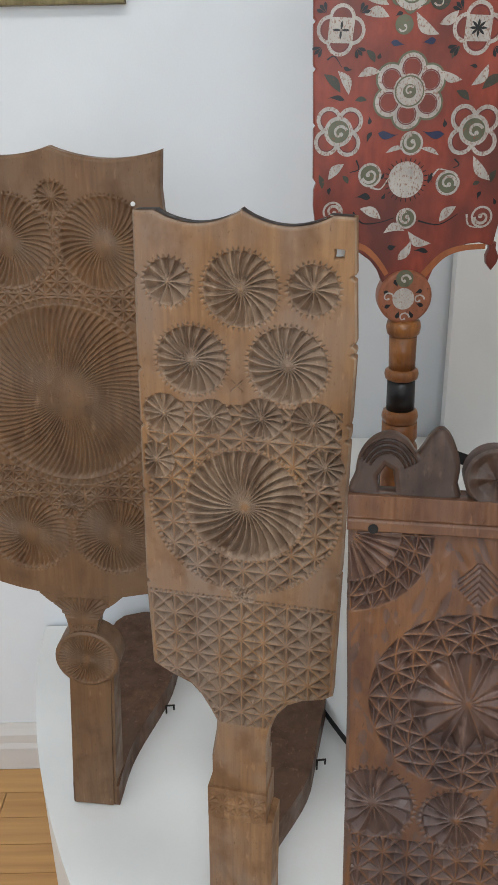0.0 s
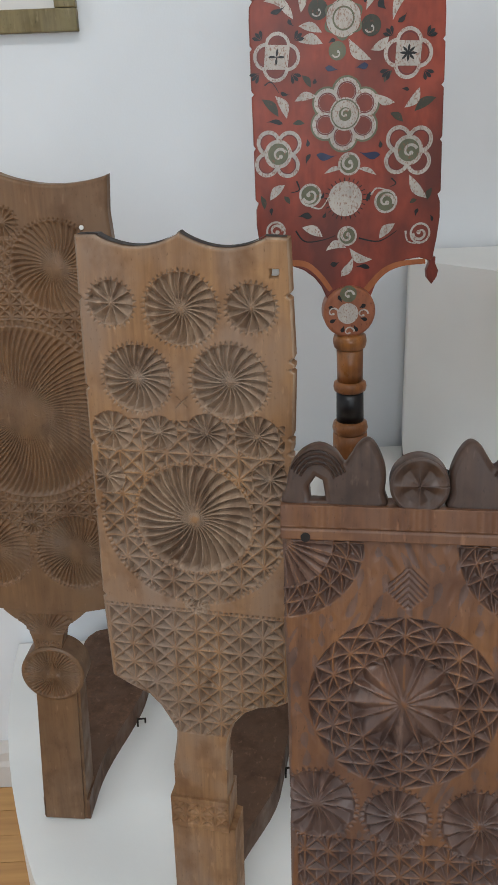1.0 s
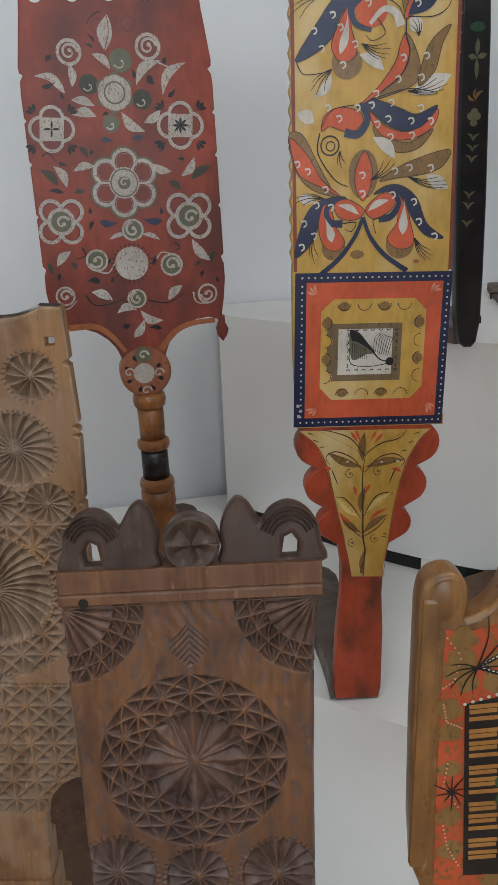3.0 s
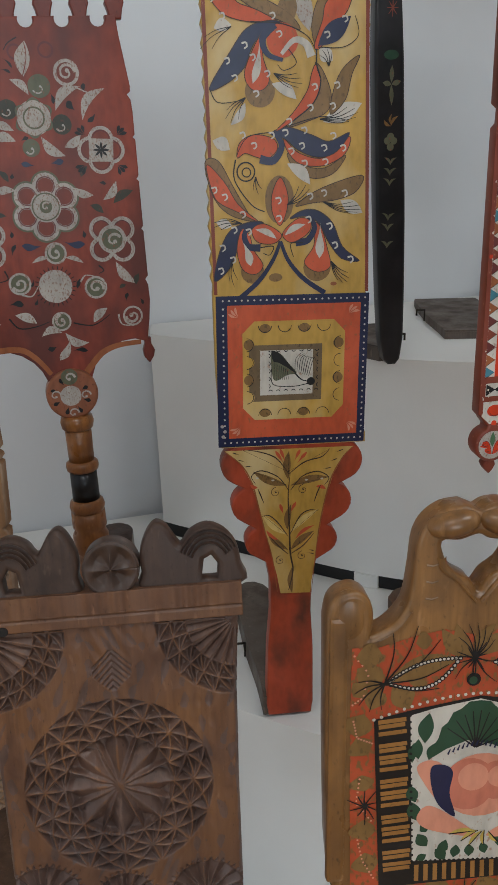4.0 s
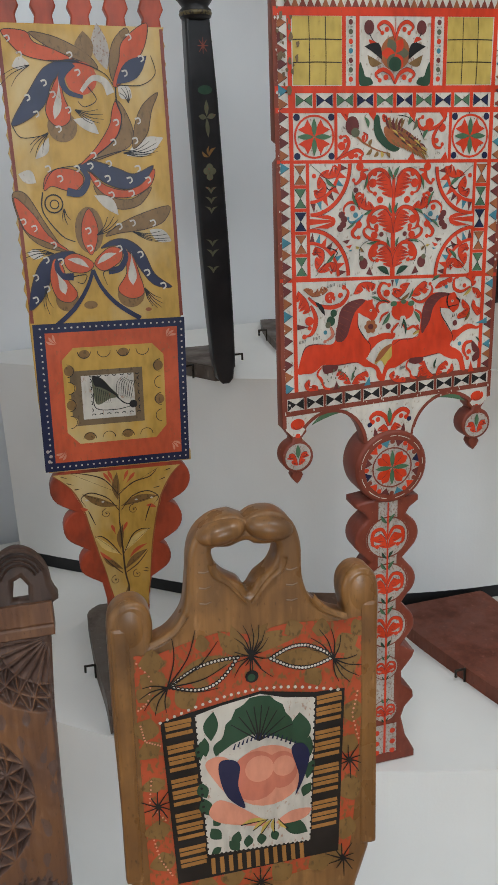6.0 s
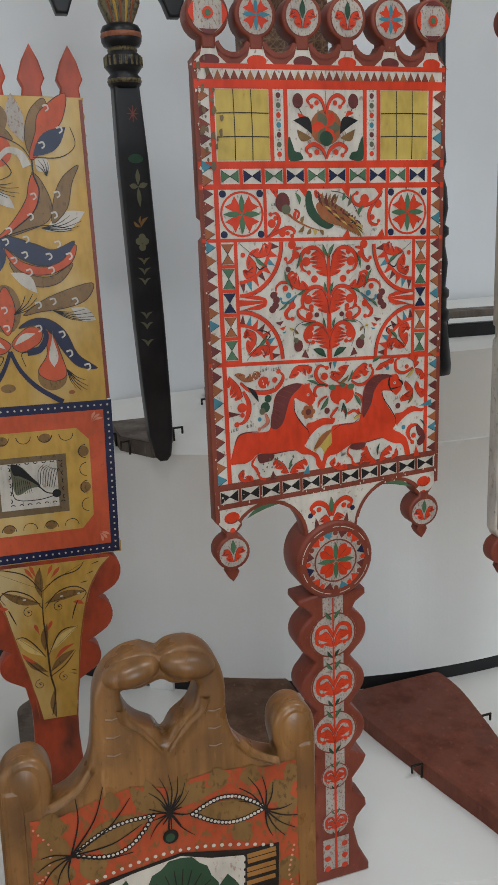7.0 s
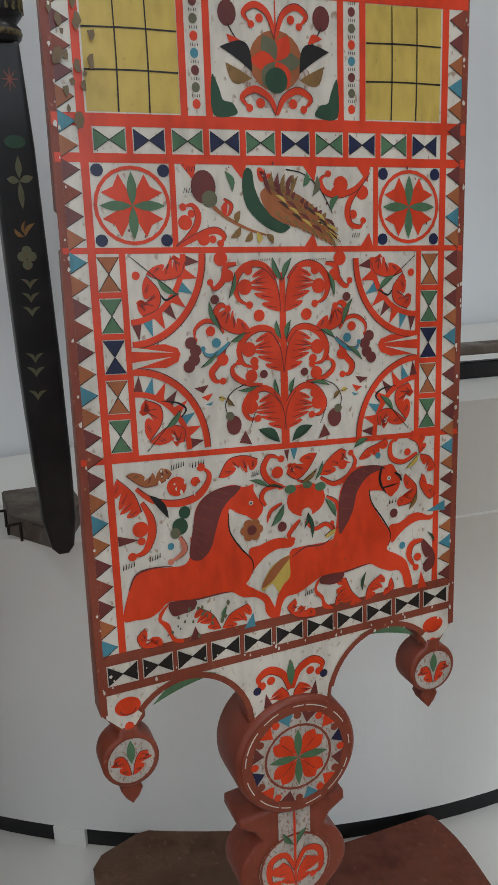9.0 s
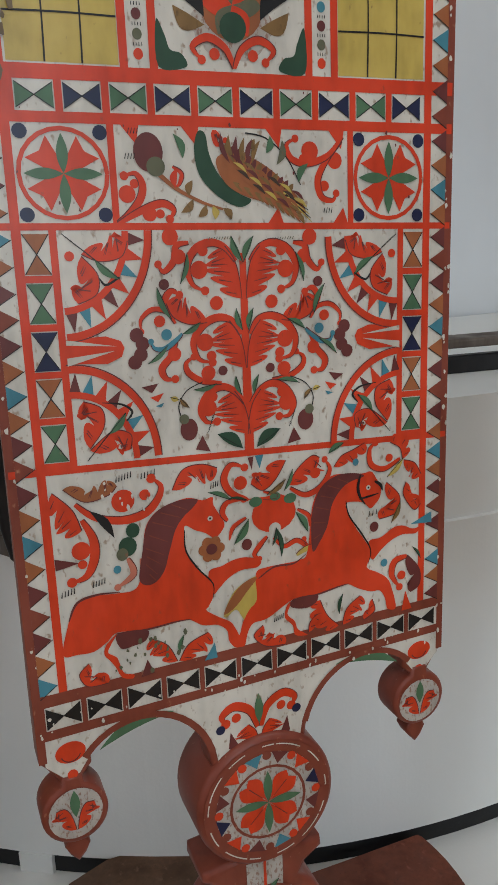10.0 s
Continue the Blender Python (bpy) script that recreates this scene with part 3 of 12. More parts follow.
# dark distaff crowned with two little horses and a disc
def horse_crown_distaff():
    d = stand("carved_distaff", 0.175, 0.535, 0.98, -10, 9, 0,
              "dark walnut distaff with carved rosette and two crowning horses", -0.6)
    left = [(-0.2, -0.096), (0.0, -0.099), (0.08, -0.1025), (0.174, -0.104)]
    right = [(-0.2, 0.098), (0.0, 0.101), (0.08, 0.1035), (0.174, 0.110)]
    U, V = skin(left, right, -0.2, lambda s: 0.150 + 0 * s, 300, 520)
    lo, hi = lerp_table(V, left), lerp_table(V, right)
    du, dv = U + 0.0015, V - 0.003
    rad, ang = np.hypot(du, dv), np.arctan2(dv, du)
    cut = np.zeros_like(U)
    # a flower of twelve petals inside a ring of chip-cut stars
    petals = np.where(rad < 0.0475, 0.0068 * np.clip(rad / 0.006, 0, 1) * np.clip((0.0475 - rad) / 0.004, 0, 1), 0)
    for count, wide, reach, turn in ((8, 0.0125, 0.049, 0.0), (8, 0.0034, 0.046, math.pi / 8)):
        step = 2 * math.pi / count
        off = np.abs((ang - turn + step / 2) % step - step / 2) * rad
        w = wide * np.sin(np.clip(rad / reach, 0, 1) * math.pi) ** 0.8 + 0.0004
        petals = petals * np.clip(off / w, 0.06, 1)
    cut = np.maximum(cut, petals)
    ring = (rad > 0.046) & (rad < 0.080)
    n = 16
    sx, sy = ang / (2 * math.pi) * n, (rad - 0.046) / 0.0171
    dd = np.minimum(np.minimum(tri_dist(sx), tri_dist(sy)), np.minimum(tri_dist(sx + sy), tri_dist(sx - sy)) * 0.7)
    cut = np.where(ring, 0.0055 * np.clip(dd * 6 - 0.1, 0, 1), cut)
    for side in (-1, 1):
        cx = -0.104 if side < 0 else 0.106
        r2, a2 = np.hypot(U - cx, V - 0.146), np.arctan2(V - 0.146, (U - cx) * -side)
        q = r2 < 0.068
        fan = 0.005 * np.where(((a2 / (2 * math.pi) * 26) % 1) < 0.7, ((a2 / (2 * math.pi) * 26) % 1) / 0.7, 0.2) * np.clip(r2 / 0.02, 0, 1)
        rim = 0.005 * np.clip(np.minimum(tri_dist(a2 * 4), np.minimum(tri_dist((r2 - 0.042) / 0.013), tri_dist(a2 * 4 + (r2 - 0.042) / 0.013) * 0.7)) * 6 - 0.1, 0, 1)
        cut = np.where(q, np.where(r2 < 0.042, fan, rim), cut)
    for cu, cv, r in ((-0.0735, -0.100, 0.034), (-0.004, -0.108, 0.028), (0.068, -0.110, 0.034)):
        cut = np.maximum(cut, rosette(U, V, cu, cv, r, 14, 0.3, 0.0045, 0.05, 0.5))
    low = (V < -0.133) & (cut == 0) & (np.abs(U) < 0.09)
    cut = np.where(low, chips(U, V, 0.021, 0.004), cut)
    # small sheaf mark
    mark = (np.abs(U) < 0.016) & (np.abs(V - 0.108) < 0.018) & (np.abs(U) + np.abs(V - 0.108) < 0.02)
    cut = np.where(mark, 0.0016 * tri_wave((V + np.abs(U)) / 0.0058), cut)
    h = -1.2 * cut + rounded(U, V, lo, hi, 1.0 + 0 * V) - 0.0006 * np.clip(np.sin(U * 310 + 3 * np.sin(V * 47)) * np.sin(V * 190 + 4 * np.sin(U * 90)), 0, 1) + 0.0004 * np.sin(U * 300 + 2 * np.sin(V * 40))
    # the cuts take a darker, greyer walnut than the face
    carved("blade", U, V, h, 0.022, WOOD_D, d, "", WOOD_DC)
    # rail across the head
    s = np.linspace(-0.1045, 0.112, 200)[None, :] * np.ones((40, 1))
    z = np.linspace(0.149, 0.178, 40)[:, None] * np.ones((1, 200))
    groove = 0.0015 * (np.abs(z - 0.158) < 0.001) + 0.0006 * np.sin(s * 420 + 3 * np.sin(s * 90)) * (z > 0.16)
    carved("head_rail", s, z, 0.003 - groove, 0.025, WOOD_D, d)
    # no hole is cut: a black disc carries the shade inside it
    plate("bore", arc(-0.084, 0.151, 0.004, 0, 330, 12), 0.002, BORE_SHADE, d, "black disc painted as the shaded inside of a bored hole", 0.0004, (), -0.0042)
    for side in (-1, 1):
        c = 0.004
        k = 1.0 if side > 0 else 0.955
        pts = [(c + side * k * x, z) for x, z in ((0.108, 0.174), (0.109, 0.192), (0.106, 0.208), (0.096, 0.221), (0.082, 0.2265), (0.068, 0.221), (0.0605, 0.2115), (0.056, 0.216), (0.049, 0.227), (0.041, 0.2315), (0.034, 0.226), (0.028, 0.214), (0.0255, 0.203), (0.0265, 0.190), (0.030, 0.174))]
        hole = [(c + side * k * x, z) for x, z in ((0.0755, 0.180), (0.089, 0.180), (0.090, 0.192), (0.0845, 0.200), (0.0785, 0.197))]
        horse = plate("horse", spline(pts, 4, True), 0.020, WOOD_DD, d, "sooty dark carved horse", 0.0045, (hole,), 0.002)
        for r in (0.0300, 0.0262, 0.0224, 0.0186):
            bm = bmesh.new()
            ribbon(bm, [(c + side * k * (0.083 + r * 0.85 * math.cos(a)), 0.1925 + r * math.sin(a) * 1.05) for a in [radians(28 + 128 * i / 14) for i in range(15)]], 0.0022, 0.0022, 0.0016, 0.0026)
            part("mane_line", bm, WOOD_DD, horse)
    ang = np.linspace(0, 2 * math.pi, 81)[None, :]
    rad = np.linspace(0.0005, 0.0235, 40)[:, None]
    U, V = 0.006 + rad * np.cos(ang), 0.196 + rad * np.sin(ang)
    a4 = (ang / (math.pi / 2)) % 1
    cutd = 0.004 * np.clip(np.minimum(a4, 1 - a4) * 3, 0, 1) * np.clip((0.0205 - rad) / 0.006, 0, 1) * np.clip(rad / 0.006, 0, 1)
    carved("disc", U[:, ::-1], V[:, ::-1], 0.002 - (cutd + 0 * ang)[:, ::-1] - (rad > 0.022) * 0.002, 0.02, WOOD_DD, d, "sooty dark disc carved with a cross")
    part("stem", box(bmesh.new(), -0.035, 0.035, 0.0, 0.03, -0.602, -0.19, 0.004), WOOD_D, d)
    return d


# painted red distaff on a turned leg
def red_distaff():
    d = stand("painted_distaff", 0.181, 0.988, 1.352, 0, 0, -0.8,
              "red painted distaff with white flowers on a turned wooden leg", -0.537)
    c = 0.008
    edge = [(0.098, 0.293), (0.100, 0.272), (0.108, 0.218), (0.1075, 0.212), (0.1035, 0.209), (0.1075, 0.203), (0.1085, 0.190), (0.1085, 0.165), (0.106, 0.162), (0.1088, 0.159), (0.109, 0.12), (0.1085, 0.118), (0.106, 0.115), (0.1088, 0.112), (0.109, 0.06), (0.1065, 0.057), (0.109, 0.054), (0.1095, 0.0), (0.106, -0.004), (0.109, -0.012), (0.1095, -0.03), (0.1065, -0.056), (0.1035, -0.072)]
    shoulder = [(0.1025, -0.080), (0.098, -0.0815), (0.086, -0.0775), (0.070, -0.079), (0.055, -0.085), (0.042, -0.095), (0.033, -0.107), (0.027, -0.122), (0.022, -0.135)]
    crown = []
    for k in range(5):
        x = 0.0975 - k * 0.0397 + 0.0
        crown += arc(x - 0.0195, 0.289, 0.0085, 20, -200, 10)[::1]
    right = edge + shoulder
    leftp = [(-x, z) for x, z in right[::-1]]
    out = [(c + x, z) for x, z in right + leftp + crown[::-1]]
    blade = plate("blade", out, 0.014, RED, d, "", 0.0015)
    for k in range(6):
        x = c + 0.0985 - k * 0.0395
        f = [(x + a, 0.288 + b) for a, b in ((0.0065, 0), (0.0085, 0.010), (0.011, 0.017), (0.0085, 0.025), (0.003, 0.032), (0.0, 0.038), (-0.003, 0.032), (-0.0085, 0.025), (-0.011, 0.017), (-0.0085, 0.010), (-0.0065, 0))]
        plate("finial", f, 0.013, RED_DARK, d, "pointed dark red finial", 0.0015, (), 0.0005)
    for s in (-1, 1):
        p = [(c + s * 0.1025 + a, -0.078 + b) for a, b in ((0.004, 0), (0.004, -0.008), (0.008, -0.017), (0.006, -0.025), (0.0, -0.033), (-0.006, -0.025), (-0.007, -0.016), (-0.004, -0.008), (-0.004, 0))]
        plate("pendant", p, 0.012, RED_DARK, d, "small drop pendant", 0.002, (), 0.001)
    knob = plate("knob", arc(c, -0.139, 0.0325, 0, 351, 40), 0.026, KNOB, d, "round painted knob", 0.004, (), -0.006)
    rows = {"collar": ((0.013, -0.168), (0.020, -0.171), (0.0215, -0.178), (0.020, -0.186), (0.017, -0.189)),
            "shaft": ((0.017, -0.188), (0.0165, -0.233)),
            "ring": ((0.016, -0.231), (0.0205, -0.234), (0.0215, -0.239), (0.0205, -0.244), (0.016, -0.247)),
            "black_shaft": ((0.0175, -0.246), (0.018, -0.288)),
            "low_ring": ((0.018, -0.286), (0.022, -0.289), (0.0235, -0.296), (0.022, -0.302), (0.019, -0.305)),
            "low_shaft": ((0.0225, -0.304), (0.023, -0.325), (0.020, -0.330), (0.024, -0.338), (0.024, -0.36), (0.018, -0.366), (0.022, -0.38), (0.026, -0.5), (0.026, -0.537))}
    for name, prof in rows.items():
        part(name, turned(bmesh.new(), [(r, z) for r, z in prof[::-1]], c + 0.002, 0.008), LACQUER if name == "black_shaft" else WOOD_TURNED, d, "black lacquered shaft" if name == "black_shaft" else "", True)
    foot_board(d, -0.537, 0.40, 0.075, WOOD_DD, 0.045, 0.035, 0.4, "foot_board", 0.18)
    return d


# tall painted distaff with leaves on ochre and a framed panel
def leaf_distaff():
    d = stand("painted_distaff", 0.41, 0.79, 1.265, -8, 0, 1.7,
              "tall ochre distaff painted with blue and orange leaves", -0.447)
    c = 0.010
    L, Rr = [], []
    n = 44
    for i in range(n + 1):
        v = 0.378 - (0.378 + 0.0) * i / n
        wv = 0.0013 * (1 if i % 2 else -1) if v > 0.09 else 0.0004
        L.append((-0.0825 + 0.0075 * (0.378 - v) / 0.378 + wv, v))
        Rr.append((0.0815 + 0.010 * (0.378 - v) / 0.378 - wv, v))
    Rr += [(0.0925, -0.055), (0.0905, -0.058), (0.0935, -0.064), (0.091, -0.069), (0.0945, -0.074), (0.0945, -0.086)]
    L += [(-0.0712, -0.055), (-0.0685, -0.058), (-0.0715, -0.064), (-0.069, -0.069), (-0.070, -0.074), (-0.070, -0.086)]
    plate("blade", Rr + L[::-1], 0.015, OCHRE, d, "", 0.0012)
    for k in range(5):
        x = -0.0005 + (k - 2) * 0.0355
        f = [(x + a, 0.376 + b) for a, b in ((0.010, 0), (0.0085, 0.010), (0.0125, 0.018), (0.0075, 0.034), (0.0, 0.048), (-0.0075, 0.034), (-0.0125, 0.018), (-0.0085, 0.010), (-0.010, 0))]
        plate("finial", f, 0.013, ORANGE_DULL, d, "pointed orange-red finial", 0.0015, (), 0.0005)
    # scalloped taper
    side = []
    for k, (zc, xo, r) in enumerate(((-0.108, 0.058, 0.024), (-0.158, 0.048, 0.0225), (-0.206, 0.036, 0.019))):
        side += arc(xo, zc, r, 72, -62, 8)
    half = [(0.060, -0.0835)] + side[1:] + [(0.030, -0.232), (0.025, -0.26), (0.0245, -0.30), (0.028, -0.35), (0.0295, -0.43), (0.027, -0.4465)]
    plate("leg", [(c + 0.001 + x, z) for x, z in mirrored(half)], 0.022, ORANGE_DULL, d, "orange-red scalloped leg", 0.0025, (), 0.001)
    foot_board(d, -0.4465, 0.30, 0.056, WOOD_GREY, 0.045, 0.03)
    nail(d, -0.0285, 0.14, -0.4465, 180)
    nail(d, 0.0285, 0.17, -0.4465, 0)
    return d


# low front distaff with a pierced head handle
def pierced_distaff():
    d = stand("painted_distaff", 0.395, 0.345, 1.167, -11, 5, 2,
              "gilded brown distaff with pierced head and painted pink fruit", -0.78)
    right = spline([(-5, 112), (3, 116), (16, 115.5), (27, 107), (32.5, 91), (33, 70), (37, 55), (45, 45.5), (55, 39), (63.5, 36)], 4) + spline([(63, 41), (61, 52), (62.5, 62), (68, 68.5), (75.5, 70.3), (83, 67), (87, 59), (88, 46)], 4)
    right += [(86.5, -20), (84, -100), (81, -150), (74, -172), (71, -181), (73, -205), (68, -240), (46, -270), (28, -300), (28, -780)]
    left = spline([(-14, 116), (-26, 114), (-37, 106), (-43, 94), (-45, 75), (-48, 54), (-54, 43), (-62, 35.5), (-71, 32)], 4) + spline([(-70, 37), (-69.5, 47), (-72.5, 57), (-80, 62.5), (-90, 61), (-97, 54), (-99.5, 42)], 4)
    left += [(-99, -38), (-97, -116), (-94, -150), (-87, -168), (-84, -181), (-86, -205), (-81, -240), (-59, -270), (-41, -300), (-41, -780)]
    hole = spline([(-5.5, 97), (1, 94), (9, 93), (15, 93), (15.5, 85), (11, 76), (2, 69), (-4.2, 60.5), (-9, 67), (-19, 73), (-25.5, 81), (-28, 93), (-17, 93.5)], 4, True)
    plate("blade", [(x / 1000, z / 1000) for x, z in right + left[::-1]], 0.024, WOOD_F, d, "", 0.004, ([(x / 1000, z / 1000) for x, z in hole],))
    # two bowed horse heads over the hole, rounded shoulders at each side
    for s, hx, kx, kz, rx in ((-1, -0.0215, -0.0845, 0.044, -0.0915), (1, 0.0105, 0.0750, 0.052, 0.0800)):
        bm = bmesh.new()
        bmesh.ops.create_uvsphere(bm, u_segments=28, v_segments=14, radius=1, matrix=Matrix.Translation((hx, 0.004, 0.1045)) @ pose(0, 0, 0, 0, s * 12, 0) @ Matrix.Diagonal((0.0175, 0.0125, 0.0092, 1)))
        part("horse_head", bm, WOOD_F, d, "", True)
        bm = bmesh.new()
        bmesh.ops.create_uvsphere(bm, u_segments=28, v_segments=14, radius=1, matrix=Matrix.Translation((kx, 0.005, kz)) @ Matrix.Diagonal((0.0130, 0.0068, 0.0190, 1)))
        part("shoulder_knob", bm, WOOD_F, d, "", True)
        bm = bmesh.new()
        mid = -0.0045
        ribbon(bm, spline([(mid + s * x, z) for x, z in ((0.0245, 0.084), (0.0225, 0.076), (0.013, 0.068), (0.002, 0.054))], 6), 0.006, 0.002, -0.0005, 0.004)
        part("throat_edge", bm, WOOD_F, d, "", True)
        bm = bmesh.new()
        ribbon(bm, spline([(mid + s * 0.043, 0.052 + s * 0.002), (mid + s * 0.052, 0.041 + s * 0.0025), (mid + s * 0.067, 0.0335 + s * 0.0025)], 6), 0.005, 0.005, -0.0005, 0.005)
        part("shoulder_roll", bm, WOOD_F, d, "", True)
        part("side_rail", box(bmesh.new(), rx - 0.0062, rx + 0.0062, -0.0015, 0.006, -0.146, 0.046, 0.003), WOOD_F, d)
        # knife nicks across the necks
        for k in range(3):
            bm = bmesh.new()
            x, z = mid + s * 0.0295, 0.077 - k * 0.011 - 0.002 * s
            ribbon(bm, [(x - 0.004, z), (x, z - 0.0008), (x + 0.004, z + 0.0004)], 0.0014, 0.0006, -0.0003, 0.0005)
            part("nick", bm, WOOD_BC, d)
    return d


def askew(v):
    """How far the red and white board's rows run out of level at a height, per metre of width."""
    return float(np.interp(v, (-0.1, -0.045, -0.022, 0.03, 0.092, 0.2, 0.264, 0.32), (0.058, 0.04, 0.033, 0.0, -0.042, -0.03, -0.012, -0.004)))


# tall red and white distaff with two horses
def horse_distaff():
    d = stand("painted_distaff", 0.66, 0.5937, 1.3, -8, -0.9, 0,
              "red and white painted distaff with two running horses", -0.485)
    c = -0.0015
    edge = [(0.114, 0.338), (0.1145, 0.22), (0.110, 0.216), (0.1105, 0.204), (0.114, 0.200), (0.1155, -0.02), (0.1155, -0.045)]
    foot = [(0.112, -0.049), (0.106, -0.058), (0.0955, -0.058), (0.090, -0.052)] + arc(0.065, -0.078, 0.0375, 48, 168, 12, 0.042) + [(0.0275, -0.078)]
    half = [(0.1145, 0.345)] + edge + foot
    crown = []
    for k in range(5):
        x = -0.0805 + k * 0.0403
        crown += arc(x, 0.3625, 0.0125, 200, 340, 8, 0.013)
    right = [(c + x, z) for x, z in half]
    left = [(c - x, z) for x, z in half[::-1]]
    out = right + left + [(c - 0.1085, 0.352)] + [(c + x, z) for x, z in crown] + [(c + 0.1085, 0.352)]
    out = [(x, z + x * askew(z)) for x, z in out]
    plate("blade", out, 0.018, RED_BROWN, d, "", 0.002)
    for k in range(6):
        x = c + (k - 2.5) * 0.0403
        ring = plate("crown_disc", arc(x, 0.378, 0.0178, -70, 250, 30) + [(x - 0.006, 0.352), (x + 0.006, 0.352)], 0.02, RED_BROWN, d, "painted crown disc", 0.002, (), -0.001)
        plate("tip", [(x + a, 0.394 + b) for a, b in ((0.004, 0), (0.006, 0.007), (0.004, 0.013), (0.0, 0.019), (-0.004, 0.013), (-0.006, 0.007), (-0.004, 0))], 0.012, RED_BROWN, ring, "", 0.0015, (), 0.002)
    for s in (-1, 1):
        x, up = c + s * 0.1005, 0.0058 * s
        p = plate("pendant", arc(x, -0.0755 + up, 0.0168, 110, 430, 30) + [(x + 0.005, -0.054 + up), (x - 0.005, -0.054 + up)], 0.02, RED_BROWN, d, "round painted pendant", 0.002, (), -0.001)
        plate("drop", [(x + a, -0.0905 + up + b) for a, b in ((0.004, 0), (0.0065, -0.006), (0.004, -0.011), (0.0, -0.0155), (-0.004, -0.011), (-0.0065, -0.006), (-0.004, 0))], 0.012, RED_BROWN, p, "", 0.0015, (), 0.002)
    # leg: one large disc, three lobes and a flared foot
    plate("leg_disc", arc(c + 0.002, -0.105, 0.0405, 0, 353, 50), 0.040, RED_BROWN, d, "large round painted disc", 0.004, (), -0.004)
    half = [(0.016, -0.138), (0.018, -0.141), (0.036, -0.143), (0.0365, -0.149), (0.026, -0.156), (0.022, -0.163)]
    for zc, r in ((-0.187, 0.035), (-0.243, 0.033), (-0.299, 0.033)):
        half += arc(0.004, zc, r * 0.95, 44, -44, 12, r * 0.78)
        half += [(0.019, zc - 0.028)]
    half += [(0.030, -0.334), (0.037, -0.338), (0.034, -0.346), (0.021, -0.362), (0.022, -0.38), (0.036, -0.392), (0.037, -0.40), (0.026, -0.412), (0.022, -0.425), (0.028, -0.452), (0.040, -0.476), (0.040, -0.485)]
    plate("leg", [(c + x, z) for x, z in mirrored(half)], 0.032, RED_BROWN, d, "lobed painted leg", 0.003, (), 0.0)
    foot_board(d, -0.485, 0.41, 0.165, WOOD_FOOT, 0.06, 0.022, 0.4)
    nail(d, -0.075, 0.345, -0.485, 180)
    nail(d, 0.07, 0.26, -0.485, 0)
    return d


def red_edge_distaff():
    d = stand("painted_distaff", 0.907, 0.618, 1.2, -8, 0, 0, "tall distaff with a red-brown edge and small painted triangles on white", -0.385)
    half = [(0.0, 0.50), (0.05, 0.49), (0.085, 0.478), (0.0875, 0.465), (0.0875, 0.20), (0.0845, 0.197), (0.0845, 0.187), (0.0875, 0.183), (0.0885, 0.0), (0.0885, -0.03), (0.084, -0.04), (0.074, -0.04), (0.060, -0.02), (0.04, -0.018), (0.022, -0.05), (0.02, -0.385)]
    c = 0.0715
    plate("blade", [(c + x, z) for x, z in mirrored(half)], 0.018, WHITE_OLD, d, "", 0.002)
    for s in (-1, 1):
        x = c + s * 0.077
        plate("pendant", arc(x, -0.057, 0.0165, 110, 430, 30) + [(x + 0.005, -0.035), (x - 0.005, -0.035)], 0.018, RED_BROWN, d, "round pendant", 0.002, (), -0.001)
        plate("drop", [(x + a, -0.072 + b) for a, b in ((0.004, 0), (0.006, -0.006), (0.0, -0.016), (-0.006, -0.006), (-0.004, 0))], 0.01, RED_BROWN, d, "", 0.0015, (), 0.002)
        plate("crown_disc", arc(c + s * 0.08, 0.497, 0.0165, 0, 350, 30), 0.02, RED_BROWN, d, "painted crown disc", 0.002, (), -0.001)
    return d


